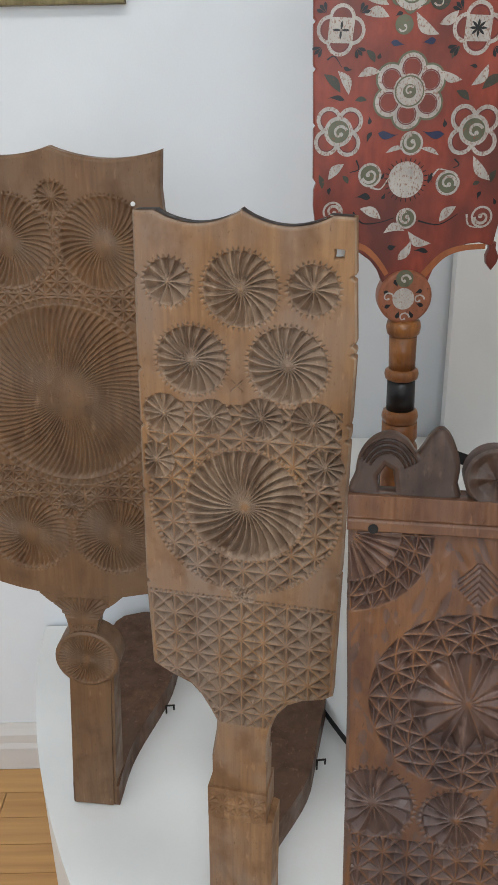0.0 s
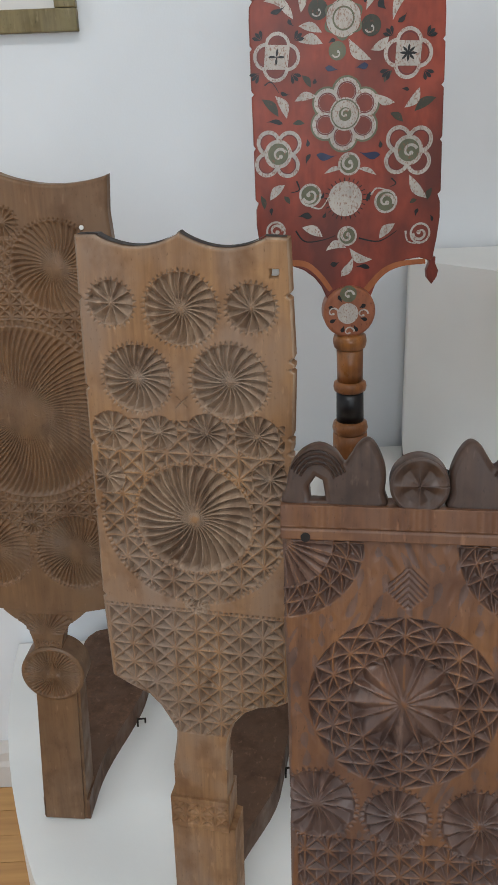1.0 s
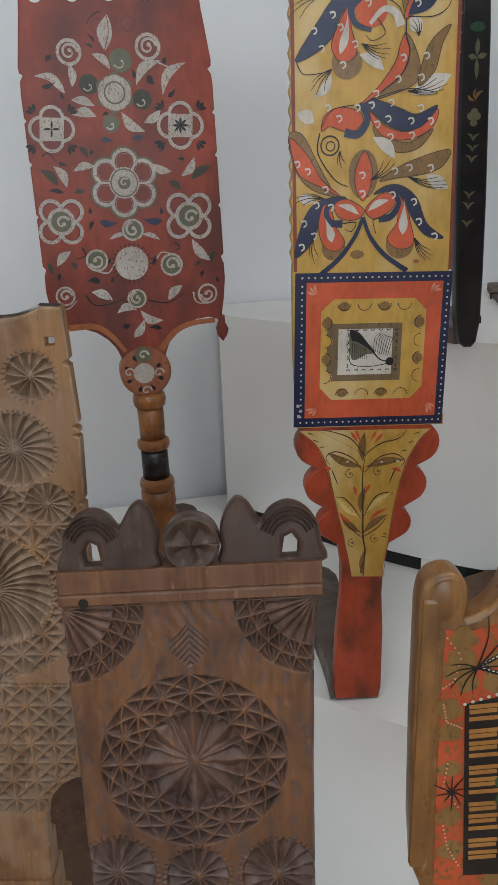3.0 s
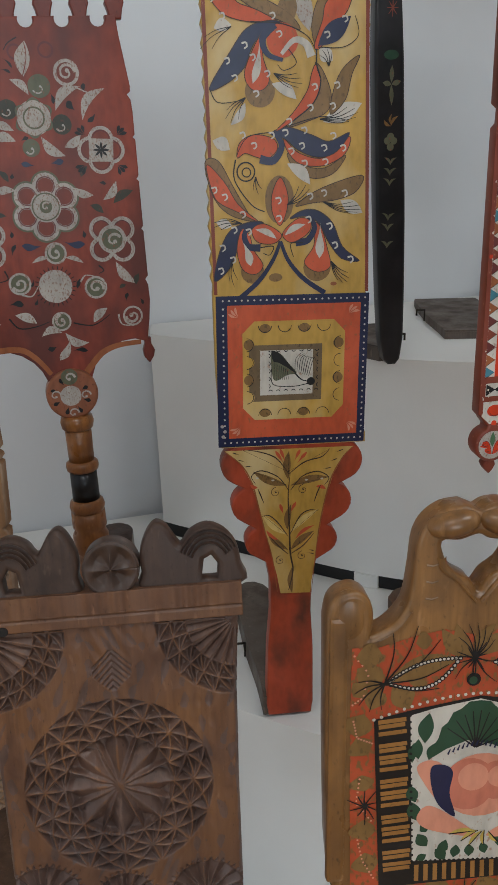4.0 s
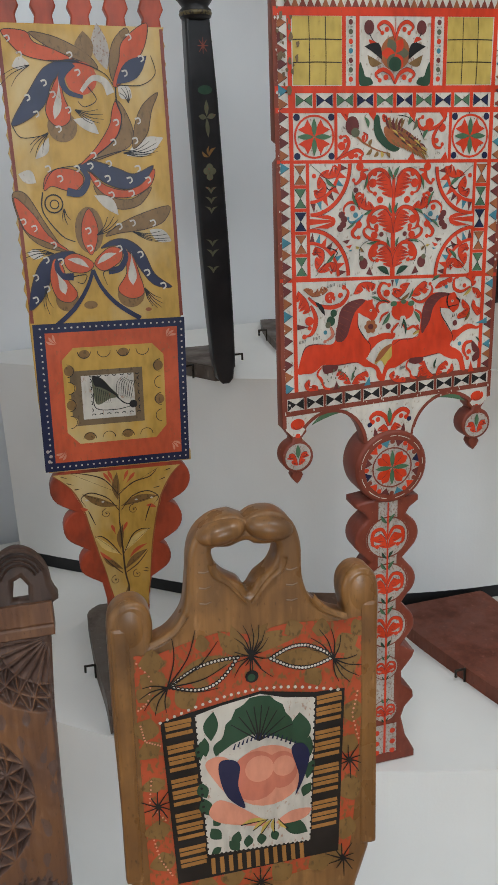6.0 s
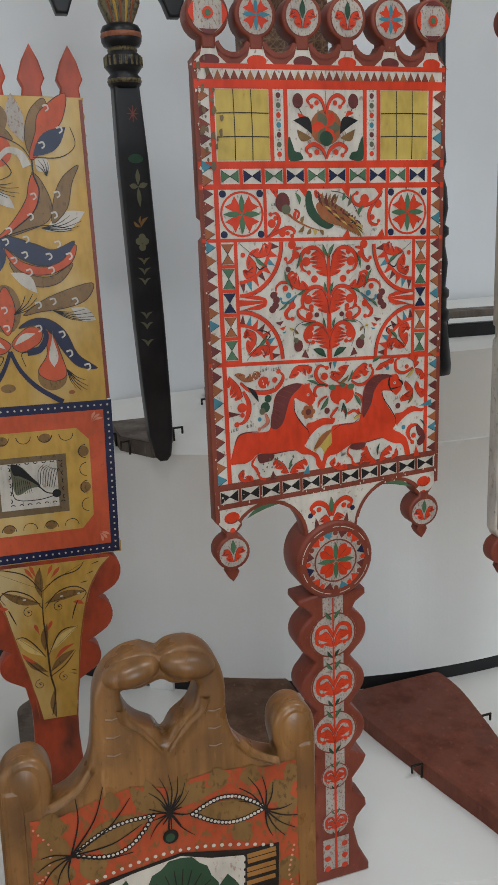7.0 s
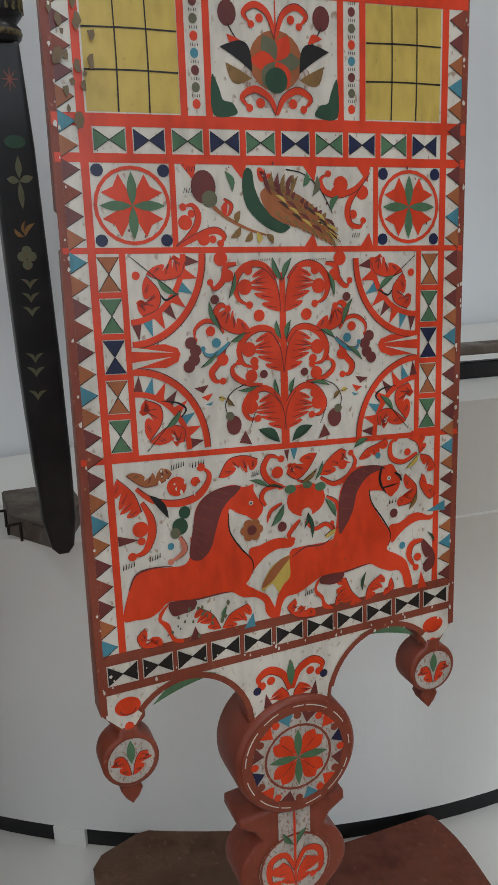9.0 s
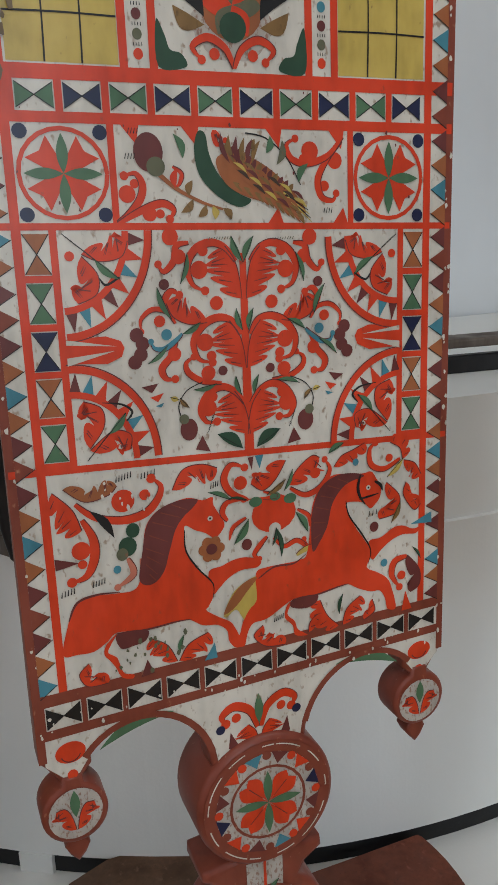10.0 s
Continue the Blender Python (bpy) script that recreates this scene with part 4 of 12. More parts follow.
# slim black lacquered distaff
def black_distaff():
    d = stand("black_distaff", 0.66, 1.0, 1.3, -8, 0, 0, "slim black lacquered distaff with faint gold flowers", -0.1)
    half = [(0.0, 0.392), (0.0165, 0.392), (0.0195, 0.30), (0.0200, 0.10), (0.0185, 0.0), (0.0165, -0.06), (0.0115, -0.090), (0.005, -0.0975), (0.0, -0.0975)]
    pts = [(x, z) for x, z in half] + [(-x, z) for x, z in half[-2:0:-1]]
    lean = 0.027
    plate("shaft", [(-0.0212 - lean * (z + 0.1) + x, z) for x, z in pts], 0.028, LACQUER, d, "", 0.004)
    x0 = -0.0345
    prof = [(0.0160, 0.388), (0.0205, 0.393), (0.0210, 0.401), (0.0170, 0.405), (0.0200, 0.409), (0.0230, 0.413), (0.0230, 0.426), (0.0180, 0.430), (0.0175, 0.436), (0.0225, 0.438), (0.0250, 0.443), (0.0250, 0.455), (0.0225, 0.460), (0.0160, 0.463)]
    part("turned_neck", turned(bmesh.new(), prof, x0, 0.012), LACQUER, d, "ringed black neck", True)
    for z, r, h, mat in ((0.397, 0.0206, 0.003, CAPITAL), (0.433, 0.0176, 0.003, CAPITAL), (0.449, 0.0246, 0.0045, KNOB)):
        part("painted_ring", turned(bmesh.new(), [(r, z - h), (r + 0.0012, z), (r, z + h)], x0, 0.012), mat, d, "dull painted ring", True)
    for k in range(20):
        a = 2 * math.pi * k / 20
        bm = bmesh.new()
        bmesh.ops.create_cone(bm, cap_ends=True, segments=6, radius1=0.0018, radius2=0.0018, depth=0.011, matrix=Matrix.Translation((x0 + 0.0228 * math.cos(a), 0.012 + 0.0228 * math.sin(a), 0.4195)))
        part("flute", bm, CAPITAL, d)
    plate("capital", [(x0 + a, z) for a, z in ((-0.013, 0.460), (0.013, 0.460), (0.020, 0.474), (0.025, 0.486), (0.024, 0.498), (-0.024, 0.498), (-0.025, 0.486), (-0.020, 0.474))], 0.02, CAPITAL, d, "leaf-carved gold and green capital", 0.003, (), 0.002)
    for k in range(5):
        bm = bmesh.new()
        ribbon(bm, [(x0 + (k - 2) * 0.0048, 0.462), (x0 + (k - 2) * 0.0085, 0.492)], 0.002, 0.004, 0.0015, 0.002)
        part("capital_leaf", bm, (KNOB, OCHRE)[k % 2], d)
    plate("blade", [(x0 + a, z + 0.066) for a, z in ((-0.085, 0.425), (-0.078, 0.405), (-0.064, 0.405), (-0.058, 0.42), (-0.05, 0.435), (0.046, 0.435), (0.054, 0.42), (0.06, 0.405), (0.074, 0.405), (0.081, 0.425), (0.085, 0.62), (-0.089, 0.62))], 0.018, LACQUER, d, "", 0.003)
    # grey hinged foot on the podium
    bm = bmesh.new()
    prism(bm, [(-0.066, 0.10), (-0.030, 0.035), (-0.012, 0.035), (0.020, 0.12), (0.018, 0.21), (-0.064, 0.21)], -0.1, -0.078, 0.002)
    part("foot_board", bm, WOOD_GREY, d, "grey weathered foot board")
    nail(d, 0.021, 0.12, -0.1, 0)
    nail(d, -0.067, 0.13, -0.1, 180)
    nail(d, -0.056, 0.075, -0.1, 200)
    return d


def dark_spindle_distaff():
    """The dark turned distaff that stands behind the red and white one, and its lying foot."""
    d = stand("black_distaff", 0.965, 0.815, 1.33, -8, 0, 0, "black turned distaff with dull red rings and a dark lying foot", 0.0)
    prof = [(0.010, -0.012), (0.0215, -0.011), (0.0225, 0.0), (0.017, 0.050), (0.016, 0.056), (0.019, 0.058), (0.019, 0.07), (0.0155, 0.073), (0.0155, 0.085), (0.0185, 0.088), (0.0185, 0.096), (0.014, 0.10), (0.0155, 0.118), (0.0165, 0.13), (0.013, 0.15), (0.013, 0.16), (0.017, 0.164), (0.017, 0.172), (0.0125, 0.176), (0.016, 0.195), (0.014, 0.22), (0.009, 0.235), (0.013, 0.25), (0.011, 0.27), (0.01, 0.42)]
    part("shaft", turned(bmesh.new(), prof, -0.02, -0.02), LACQUER, d, "", True)
    plate("blade", [(-0.02 + x, z) for x, z in mirrored([(0.012, 0.52), (0.022, 0.505), (0.030, 0.475), (0.026, 0.45), (0.015, 0.43), (0.012, 0.40)])], 0.02, CAPITAL, d, "dark ornate head", 0.004, (), -0.03)
    part("foot_board", prism(bmesh.new(), [(-0.035, -0.01), (0.0, -0.01), (0.03, 0.08), (0.03, 0.34), (-0.06, 0.34), (-0.06, 0.08)], 0.0, 0.018, 0.002), WOOD_GREY, d, "grey foot board")
    return d


def lying_rail():
    d = new("foot_rail")
    d.matrix_world = pose(1.14, 0.985, Z3, 0, 0, -14)
    tagged(d, "dark grey wooden foot rail lying on the top podium tier", "rail")
    part("upper_rail", box(bmesh.new(), -0.09, 0.5, -0.012, 0.035, 0.031, 0.042, 0.003), WOOD_GREY, d)
    part("lower_rail", box(bmesh.new(), -0.05, 0.5, -0.004, 0.014, 0.0, 0.021, 0.003), LACQUER, d, "black front rail")
    for x in (-0.03, 0.11):
        part("post", box(bmesh.new(), x - 0.008, x + 0.008, -0.011, -0.003, 0.0, 0.0315, 0.001), LACQUER, d)
    return d


def lying_board(name, x, y, z, yaw, length, width, thick, material, label, front=0.75):
    d = new(name)
    d.matrix_world = pose(x, y, z, 0, 0, yaw)
    tagged(d, label, "board")
    w = width / 2
    half = spline([(w * front, 0), (w * (front + 0.06), length * 0.18), (w * (0.35 + 0.65 * front) + w * 0.1, length * 0.45), (w, length * 0.82), (w * 0.97, length)], 5)
    pts = half + [(-x, y) for x, y in half[::-1]]
    part("board", prism(bmesh.new(), pts, 0, thick, 0.003), material, d)
    for at, turn in ((0.66, 0), (0.5, 180)):
        x = float(np.interp(at * length, [q[1] for q in half], [q[0] for q in half])) + 0.001
        nail(d, x if turn == 0 else -x, length * at, 0, turn)
    return d

B = carved_pine_distaff()
A = ribbed_distaff()
D = horse_crown_distaff()
C = red_distaff()
E = leaf_distaff()
F = pierced_distaff()
G = horse_distaff()
K = red_edge_distaff()
H = black_distaff()
M = dark_spindle_distaff()
lying_rail()
lying_board("lying_board", 0.885, 0.50, Z1, -7, 0.378, 0.162, 0.022, WOOD_RED, "red-brown wooden foot board lying on the podium", 0.36)
lying_board("lying_board", 0.835, 1.12, Z2, -20, 0.32, 0.12, 0.014, WOOD_GREY, "grey-brown weathered board lying on the upper tier")


def picture_frame():
    d = new("picture_frame")
    d.location = (-0.182, WY, 1.574)
    tagged(d, "plain greenish wooden picture frame on the wall", "picture frame")
    part("bottom_rail", box(bmesh.new(), -0.62, 0.0, -0.022, 0.0, 0.0, 0.034, 0.002), FRAME, d)
    part("side_rail", box(bmesh.new(), -0.034, 0.0, -0.0225, 0.0, 0.0345, 0.5, 0.002), FRAME, d)
    part("sheet", box(bmesh.new(), -0.62, -0.034, -0.008, 0.0, 0.034, 0.5), TRIM, d, "pale sheet in the frame")


picture_frame()


def woven_board():
    """A brown carved blade far behind the crown of the red and white distaff."""
    d = stand("carved_distaff", 0.905, 1.1, Z2, -8, 0, 0, "brown carved distaff with a fine round rosette on the upper tier", 0.0)
    s, z = np.meshgrid(np.linspace(-0.07, 0.07, 150), np.linspace(0.557, 0.9, 300))
    cut = np.maximum(rosette(s, z, 0.0, 0.645, 0.058, 40, 1.5, 0.003), chips(s, z, 0.012, 0.0018) * (np.hypot(s, z - 0.645) > 0.061))
    # the cuts are coloured with the darker foot-board wood
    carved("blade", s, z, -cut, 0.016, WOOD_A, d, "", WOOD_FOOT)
    part("stem", box(bmesh.new(), -0.013, 0.013, 0.0, 0.016, 0.0, 0.562, 0.003), WOOD_A, d)
    return d


woven_board()

# ---- painted decoration: thin layers of paint, motif by motif ----
PAL = {
    "red": paint("vermilion_paint", srgb(202, 54, 16), srgb(156, 60, 36), 0.38, 0.66, 0.3),
    "white": paint("chalk_white_paint", srgb(190, 182, 170), srgb(158, 126, 108), 0.42, 0.62, 0.1),
    "pale": paint("rubbed_white_paint", srgb(172, 163, 154), srgb(138, 108, 95), 0.5, 0.54, 0.05, 620),
    "black": paint("soot_black_paint", srgb(20, 17, 18), None, 0.4, 0.75, 0.1),
    "navy": paint("navy_paint", srgb(16, 24, 60), srgb(50, 50, 70), 0.38, 0.72, 0.25),
    "green": paint("dull_green_paint", srgb(70, 104, 74), srgb(110, 110, 84), 0.4, 0.68, 0.25),
    "deep": paint("deep_green_paint", srgb(34, 66, 46), srgb(70, 86, 60), 0.4, 0.72, 0.2),
    "teal": paint("teal_paint", srgb(62, 122, 138), srgb(120, 130, 120), 0.4, 0.68, 0.25),
    "maroon": paint("maroon_paint", srgb(98, 42, 40), srgb(120, 70, 56), 0.4, 0.7, 0.25),
    "brown": paint("brown_paint", srgb(150, 86, 48), srgb(110, 66, 44), 0.4, 0.7, 0.25),
    "yellow": paint("straw_yellow_paint", srgb(186, 160, 78), srgb(140, 116, 66), 0.38, 0.68, 0.25),
    "orange": paint("orange_paint", srgb(188, 80, 46), srgb(146, 84, 54), 0.42, 0.6, 0.1),
    "olive": paint("olive_paint", srgb(124, 92, 50), srgb(96, 72, 40), 0.4, 0.56, 0.2),
    "ochre": OCHRE,
    "straw": paint("pale_straw_paint", srgb(206, 178, 112), srgb(160, 130, 72), 0.4, 0.56, 0.15, 90),
    "moss": paint("dark_moss_paint", srgb(56, 54, 42), srgb(96, 56, 42), 0.42, 0.6, 0.1),
    "ground": WHITE_OLD,
    "fieldorange": paint("dull_orange_paint", srgb(168, 70, 38), srgb(120, 82, 46), 0.42, 0.52, 0.1),
    "pink": paint("pink_paint", srgb(206, 136, 110), srgb(176, 110, 88), 0.38, 0.7, 0.2),
    "rose": paint("rose_paint", srgb(190, 110, 88), srgb(162, 92, 72), 0.38, 0.7, 0.2),
    "gold": paint("gold_paint", srgb(150, 104, 52), srgb(120, 84, 40), 0.34, 0.66, 0.3),
    "crimson": paint("field_red_paint", srgb(136, 58, 41), srgb(92, 44, 36), 0.42, 0.42, 0.12, 14),
    "rust": RED_BROWN,
    "umber": paint("umber_paint", srgb(108, 88, 62), srgb(84, 66, 46), 0.42, 0.6, 0.1),
    "ink": paint("brown_ink", srgb(64, 46, 34), None, 0.45, 0.7, 0.05),
    "dim": paint("grey_green_paint", srgb(92, 92, 70), srgb(120, 80, 60), 0.42, 0.6, 0.15),
}
PAL_ID = {k: i for i, k in enumerate(PAL)}


motif_count = [0]


def motif(thing, name, lift=0.0):
    """A painted motif on the face of a thing; lift: how far that face stands before the blade's."""
    motif_count[0] += 1
    return {"thing": thing, "name": name, "bm": bmesh.new(), "used": [], "lift": lift, "n": (motif_count[0] % 7) * 0.14}


def done(m, label="", skew=False):
    me = bpy.data.meshes.new(m["name"])
    if skew:
        for vert in m["bm"].verts:
            vert.co.z += vert.co.x * askew(vert.co.z)
    m["bm"].normal_update()
    for f in m["bm"].faces:
        if f.normal.y > 0:
            f.normal_flip()
    m["bm"].to_mesh(me)
    m["bm"].free()
    return link(m["name"], finish(me, [PAL[k] for k in m["used"]]), m["thing"], label)


def depth_of(m, layer):
    """Each stroke lies a hair above the one before it."""
    m["n"] += 1
    return -0.0004 - m["lift"] - 0.00012 * layer - 0.0000006 * m["n"]


def poly(m, pts, col, layer=0):
    if col not in m["used"]:
        m["used"].append(col)
    y = depth_of(m, layer)
    f = m["bm"].faces.new([m["bm"].verts.new((u, y, v)) for u, v in pts])
    f.material_index = m["used"].index(col)


def rect(m, u0, v0, u1, v1, col, layer=0):
    poly(m, [(u0, v0), (u1, v0), (u1, v1), (u0, v1)], col, layer)


def blob(m, pts, col, layer=1):
    loop = spline(pts, 5, True)
    poly(m, loop, col, layer)
    if "edge" in m:
        line(m, loop + loop[:1], 0.0008, 0.0008, m["edge"], layer, False)


def disc(m, u, v, r, col, layer=1, squash=1.0, n=22):
    poly(m, [(u + r * math.cos(2 * math.pi * i / n), v + r * squash * math.sin(2 * math.pi * i / n)) for i in range(n)], col, layer)


def line(m, pts, w0, w1, col, layer=2, smooth=True):
    if col not in m["used"]:
        m["used"].append(col)
    ribbon(m["bm"], spline(pts, 5) if smooth and len(pts) > 2 else pts, w0, w1, depth_of(m, layer), 0.0, m["used"].index(col))


def ring(m, u, v, r0, r1, col, layer=2, a0=0, a1=360):
    line(m, arc(u, v, (r0 + r1) / 2, a0, a1, 24), r1 - r0, r1 - r0, col, layer, False)


def leaf(m, u0, v0, u1, v1, w, bend, col, layer=1, tip=0.5):
    """A pointed leaf from one point to another; bend bows it, tip shifts the widest place."""
    du, dv = u1 - u0, v1 - v0
    nu, nv = -dv, du
    L = math.hypot(du, dv) or 1e-6
    a, b = [], []
    for i in range(11):
        s = i / 10
        k = math.sin(math.pi * s ** (math.log(0.5) / math.log(tip)))
        x, z = u0 + du * s + nu * bend * math.sin(math.pi * s), v0 + dv * s + nv * bend * math.sin(math.pi * s)
        a.append((x + nu / L * w / 2 * k, z + nv / L * w / 2 * k))
        b.append((x - nu / L * w / 2 * k, z - nv / L * w / 2 * k))
    poly(m, a + b[-2:0:-1], col, layer)


def drop(m, u0, v0, u1, v1, w, bend, col, layer=1):
    leaf(m, u0, v0, u1, v1, w, bend, col, layer, 0.7)


def hook(m, u, v, r, a0, turn, w, col, layer=2):
    """A scroll that winds inward."""
    pts = [(u + r * (1 - 0.75 * s) * math.cos(radians(a0 + turn * s)), v + r * (1 - 0.75 * s) * math.sin(radians(a0 + turn * s))) for s in [i / 22 for i in range(23)]]
    line(m, pts, w, w * 0.5, col, layer, False)
    disc(m, pts[-1][0], pts[-1][1], w * 0.7, col, layer, 1.0, 10)


def acanthus(m, u, v, ang, size, hand, col="red", layer=2, turn=210, lobes=5):
    """A leafy scroll: a swelling stroke that winds, with round lobes along its outer side."""
    a, x, z, pts = ang, u, v, []
    n = 20
    for i in range(n + 1):
        pts.append((x, z))
        s = i / n
        step = size * 0.076 * (1 - 0.62 * s)
        x, z = x + step * math.cos(radians(a)), z + step * math.sin(radians(a))
        a += hand * turn * 1.3 / n * (0.45 + 1.1 * s)
    wid = [size * (0.05 + 0.235 * math.sin(math.pi * min(1, i / n * 1.35 + 0.03)) ** 0.9) if i < n * 0.74 else size * 0.055 for i in range(n + 1)]
    lft, rgt = [], []
    for i, (px, pz) in enumerate(pts):
        p, q = pts[max(i - 1, 0)], pts[min(i + 1, n)]
        k = math.hypot(q[0] - p[0], q[1] - p[1]) or 1e-9
        nx, nz = -(q[1] - p[1]) / k, (q[0] - p[0]) / k
        lft.append((px + nx * wid[i] / 2, pz + nz * wid[i] / 2))
        rgt.append((px - nx * wid[i] / 2, pz - nz * wid[i] / 2))
    poly(m, lft + rgt[::-1], col, layer)
    disc(m, pts[-1][0], pts[-1][1], size * 0.092, col, layer, 1.0, 12)
    outer = rgt if hand > 0 else lft
    for k in range(lobes):
        i = int(n * (0.2 + 0.68 * k / max(1, lobes - 1)))
        disc(m, outer[i][0], outer[i][1], size * (0.104 - 0.009 * k), col, layer, 1.0, 12)
    line(m, [pts[i] for i in (2, 6, 10, 14)], size * 0.018, size * 0.01, "maroon", layer + 1)


def hourglass(m, u0, v0, u1, v1, col, layer=2, upright=False):
    """Two triangles that meet in the middle of a white cell."""
    uc, vc = (u0 + u1) / 2, (v0 + v1) / 2
    if upright:
        poly(m, [(u0, v0), (u1, v0), (uc, vc)], col, layer)
        poly(m, [(u0, v1), (u1, v1), (uc, vc)], col, layer)
    else:
        poly(m, [(u0, v0), (u0, v1), (uc, vc)], col, layer)
        poly(m, [(u1, v0), (u1, v1), (uc, vc)], col, layer)
    line(m, [(u0, v0), (u1, v1)], 0.0004, 0.0004, "black", layer + 1, False)
    line(m, [(u0, v1), (u1, v0)], 0.0004, 0.0004, "black", layer + 1, False)


# ---- the red and white distaff's painting ----
rg = random.Random(11)
cG = -0.0015


def gu(x):
    return cG + x


def paint_ground():
    """The old white ground under all the figures."""
    m = motif(G, "painted_ground")
    rect(m, gu(-0.1128), -0.034, gu(0.1128), 0.340, "ground", 0)
    done(m, "", True)
    for s in (-1, 1):
        m = motif(G, "painted_skirt_ground")
        pts = [(gu(s * x), z) for x, z in ((0.1125, -0.034), (0.1125, -0.047), (0.1045, -0.055), (0.0965, -0.055), (0.092, -0.049))]
        pts += [(gu(s * (0.065 + 0.0415 * math.cos(radians(a)))), -0.078 + 0.0436 * math.sin(radians(a))) for a in range(50, 166, 8)]
        pts += [(gu(s * 0.0235), -0.0765), (gu(0), -0.0765), (gu(0), -0.034)]
        poly(m, pts, "ground", 0)
        done(m, "", True)
    for k in range(6):
        m = motif(G, "painted_crown_ground")
        u = gu((k - 2.5) * 0.0403)
        poly(m, [(u - 0.017, 0.3395), (u + 0.017, 0.3395), (u + 0.0075, 0.3475), (u + 0.0045, 0.358), (u - 0.0045, 0.358), (u - 0.0075, 0.3475)], "ground", 0)
        done(m, "", True)


def paint_frame():
    m = motif(G, "painted_frame")
    for s in (-1, 1):
        rect(m, gu(s * 0.1155), -0.045, gu(s * 0.1115), 0.343, "rust", 1)
        rect(m, gu(s * 0.1025), -0.012, gu(s * 0.0985), 0.328, "red", 2)
    for v0, v1 in ((0.3375, 0.3415), (0.3225, 0.3295), (0.2595, 0.2655), (0.2425, 0.2470), (0.1985, 0.2015), (0.0905, 0.0938), (-0.0165, -0.0105), (-0.0335, -0.0285)):
        rect(m, gu(-0.1145), v0, gu(0.1145), v1, "red" if v0 > -0.01 else "rust", 2)
    for x in (-0.0495, -0.0365, 0.0365, 0.0495):
        rect(m, gu(x) - 0.0018, 0.262, gu(x) + 0.0018, 0.325, "red", 2)
    for x in (-0.0575, 0.0575):
        rect(m, gu(x) - 0.0015, 0.2, gu(x) + 0.0015, 0.244, "red", 2)
    for x in (-0.0855, 0.0855):
        rect(m, gu(x) - 0.0016, 0.0925, gu(x) + 0.0016, 0.2, "red", 2)
    done(m, "", True)
    m = motif(G, "painted_border")
    cols = ("teal", "brown", "maroon", "rust", "maroon", "brown")
    for s in (-1, 1):
        n = 30
        for i in range(n):
            v = -0.012 + 0.335 * i / n
            col = cols[(i * 5 + (2 if s > 0 else 0)) % 6]
            h = 0.335 / n
            poly(m, [(gu(s * 0.1115), v), (gu(s * 0.1115), v + h * 0.95), (gu(s * (0.1028 + rg.random() * 0.0006)), v + h * 0.5)], col, 2)
            line(m, [(gu(s * 0.1115), v), (gu(s * 0.1028), v + h * 0.5)], 0.0004, 0.0004, "black", 3, False)
    n = 30
    for i in range(n):
        x = -0.105 + 0.21 * i / n
        h = 0.21 / n
        poly(m, [(gu(x), 0.3295), (gu(x + h), 0.3295), (gu(x + h / 2), 0.337)], cols[(i * 5) % 6] if i % 2 else "rust", 2)
    done(m, "", True)
    # rows of hourglass cells
    for n, x_at, wide, v0, v1, bar, rail, cols in ((10, -0.0975, 0.1955, 0.2482, 0.2585, 0.0016, "red", ("green", "navy")), (11, -0.1115, 0.223, -0.0278, -0.0172, 0.0013, "rust", ("black", "black"))):
        for i in range(n):
            m = motif(G, "painted_hourglass")
            x0, w = x_at + wide * i / n, wide / n
            rect(m, gu(x0) - bar, v0 - 0.002, gu(x0) + bar, v1 + 0.0022, rail, 2)
            hourglass(m, gu(x0) + bar + 0.0005, v0, gu(x0) + w - bar - 0.0005, v1, cols[i % 2], 2)
            done(m, "", True)
    for s in (-1, 1):
        for i, col in enumerate(("brown", "green", "navy", "brown", "green")):
            m = motif(G, "painted_hourglass")
            v1 = 0.1978 - i * 0.0209
            u0, u1 = sorted((gu(s * 0.0873), gu(s * 0.0983)))
            hourglass(m, u0, v1 - 0.0178, u1, v1 - 0.0008, col, 2, True)
            rect(m, u0 - 0.001, v1 - 0.0212, u1 + 0.001, v1 - 0.0182, "red", 2)
            done(m, "", True)


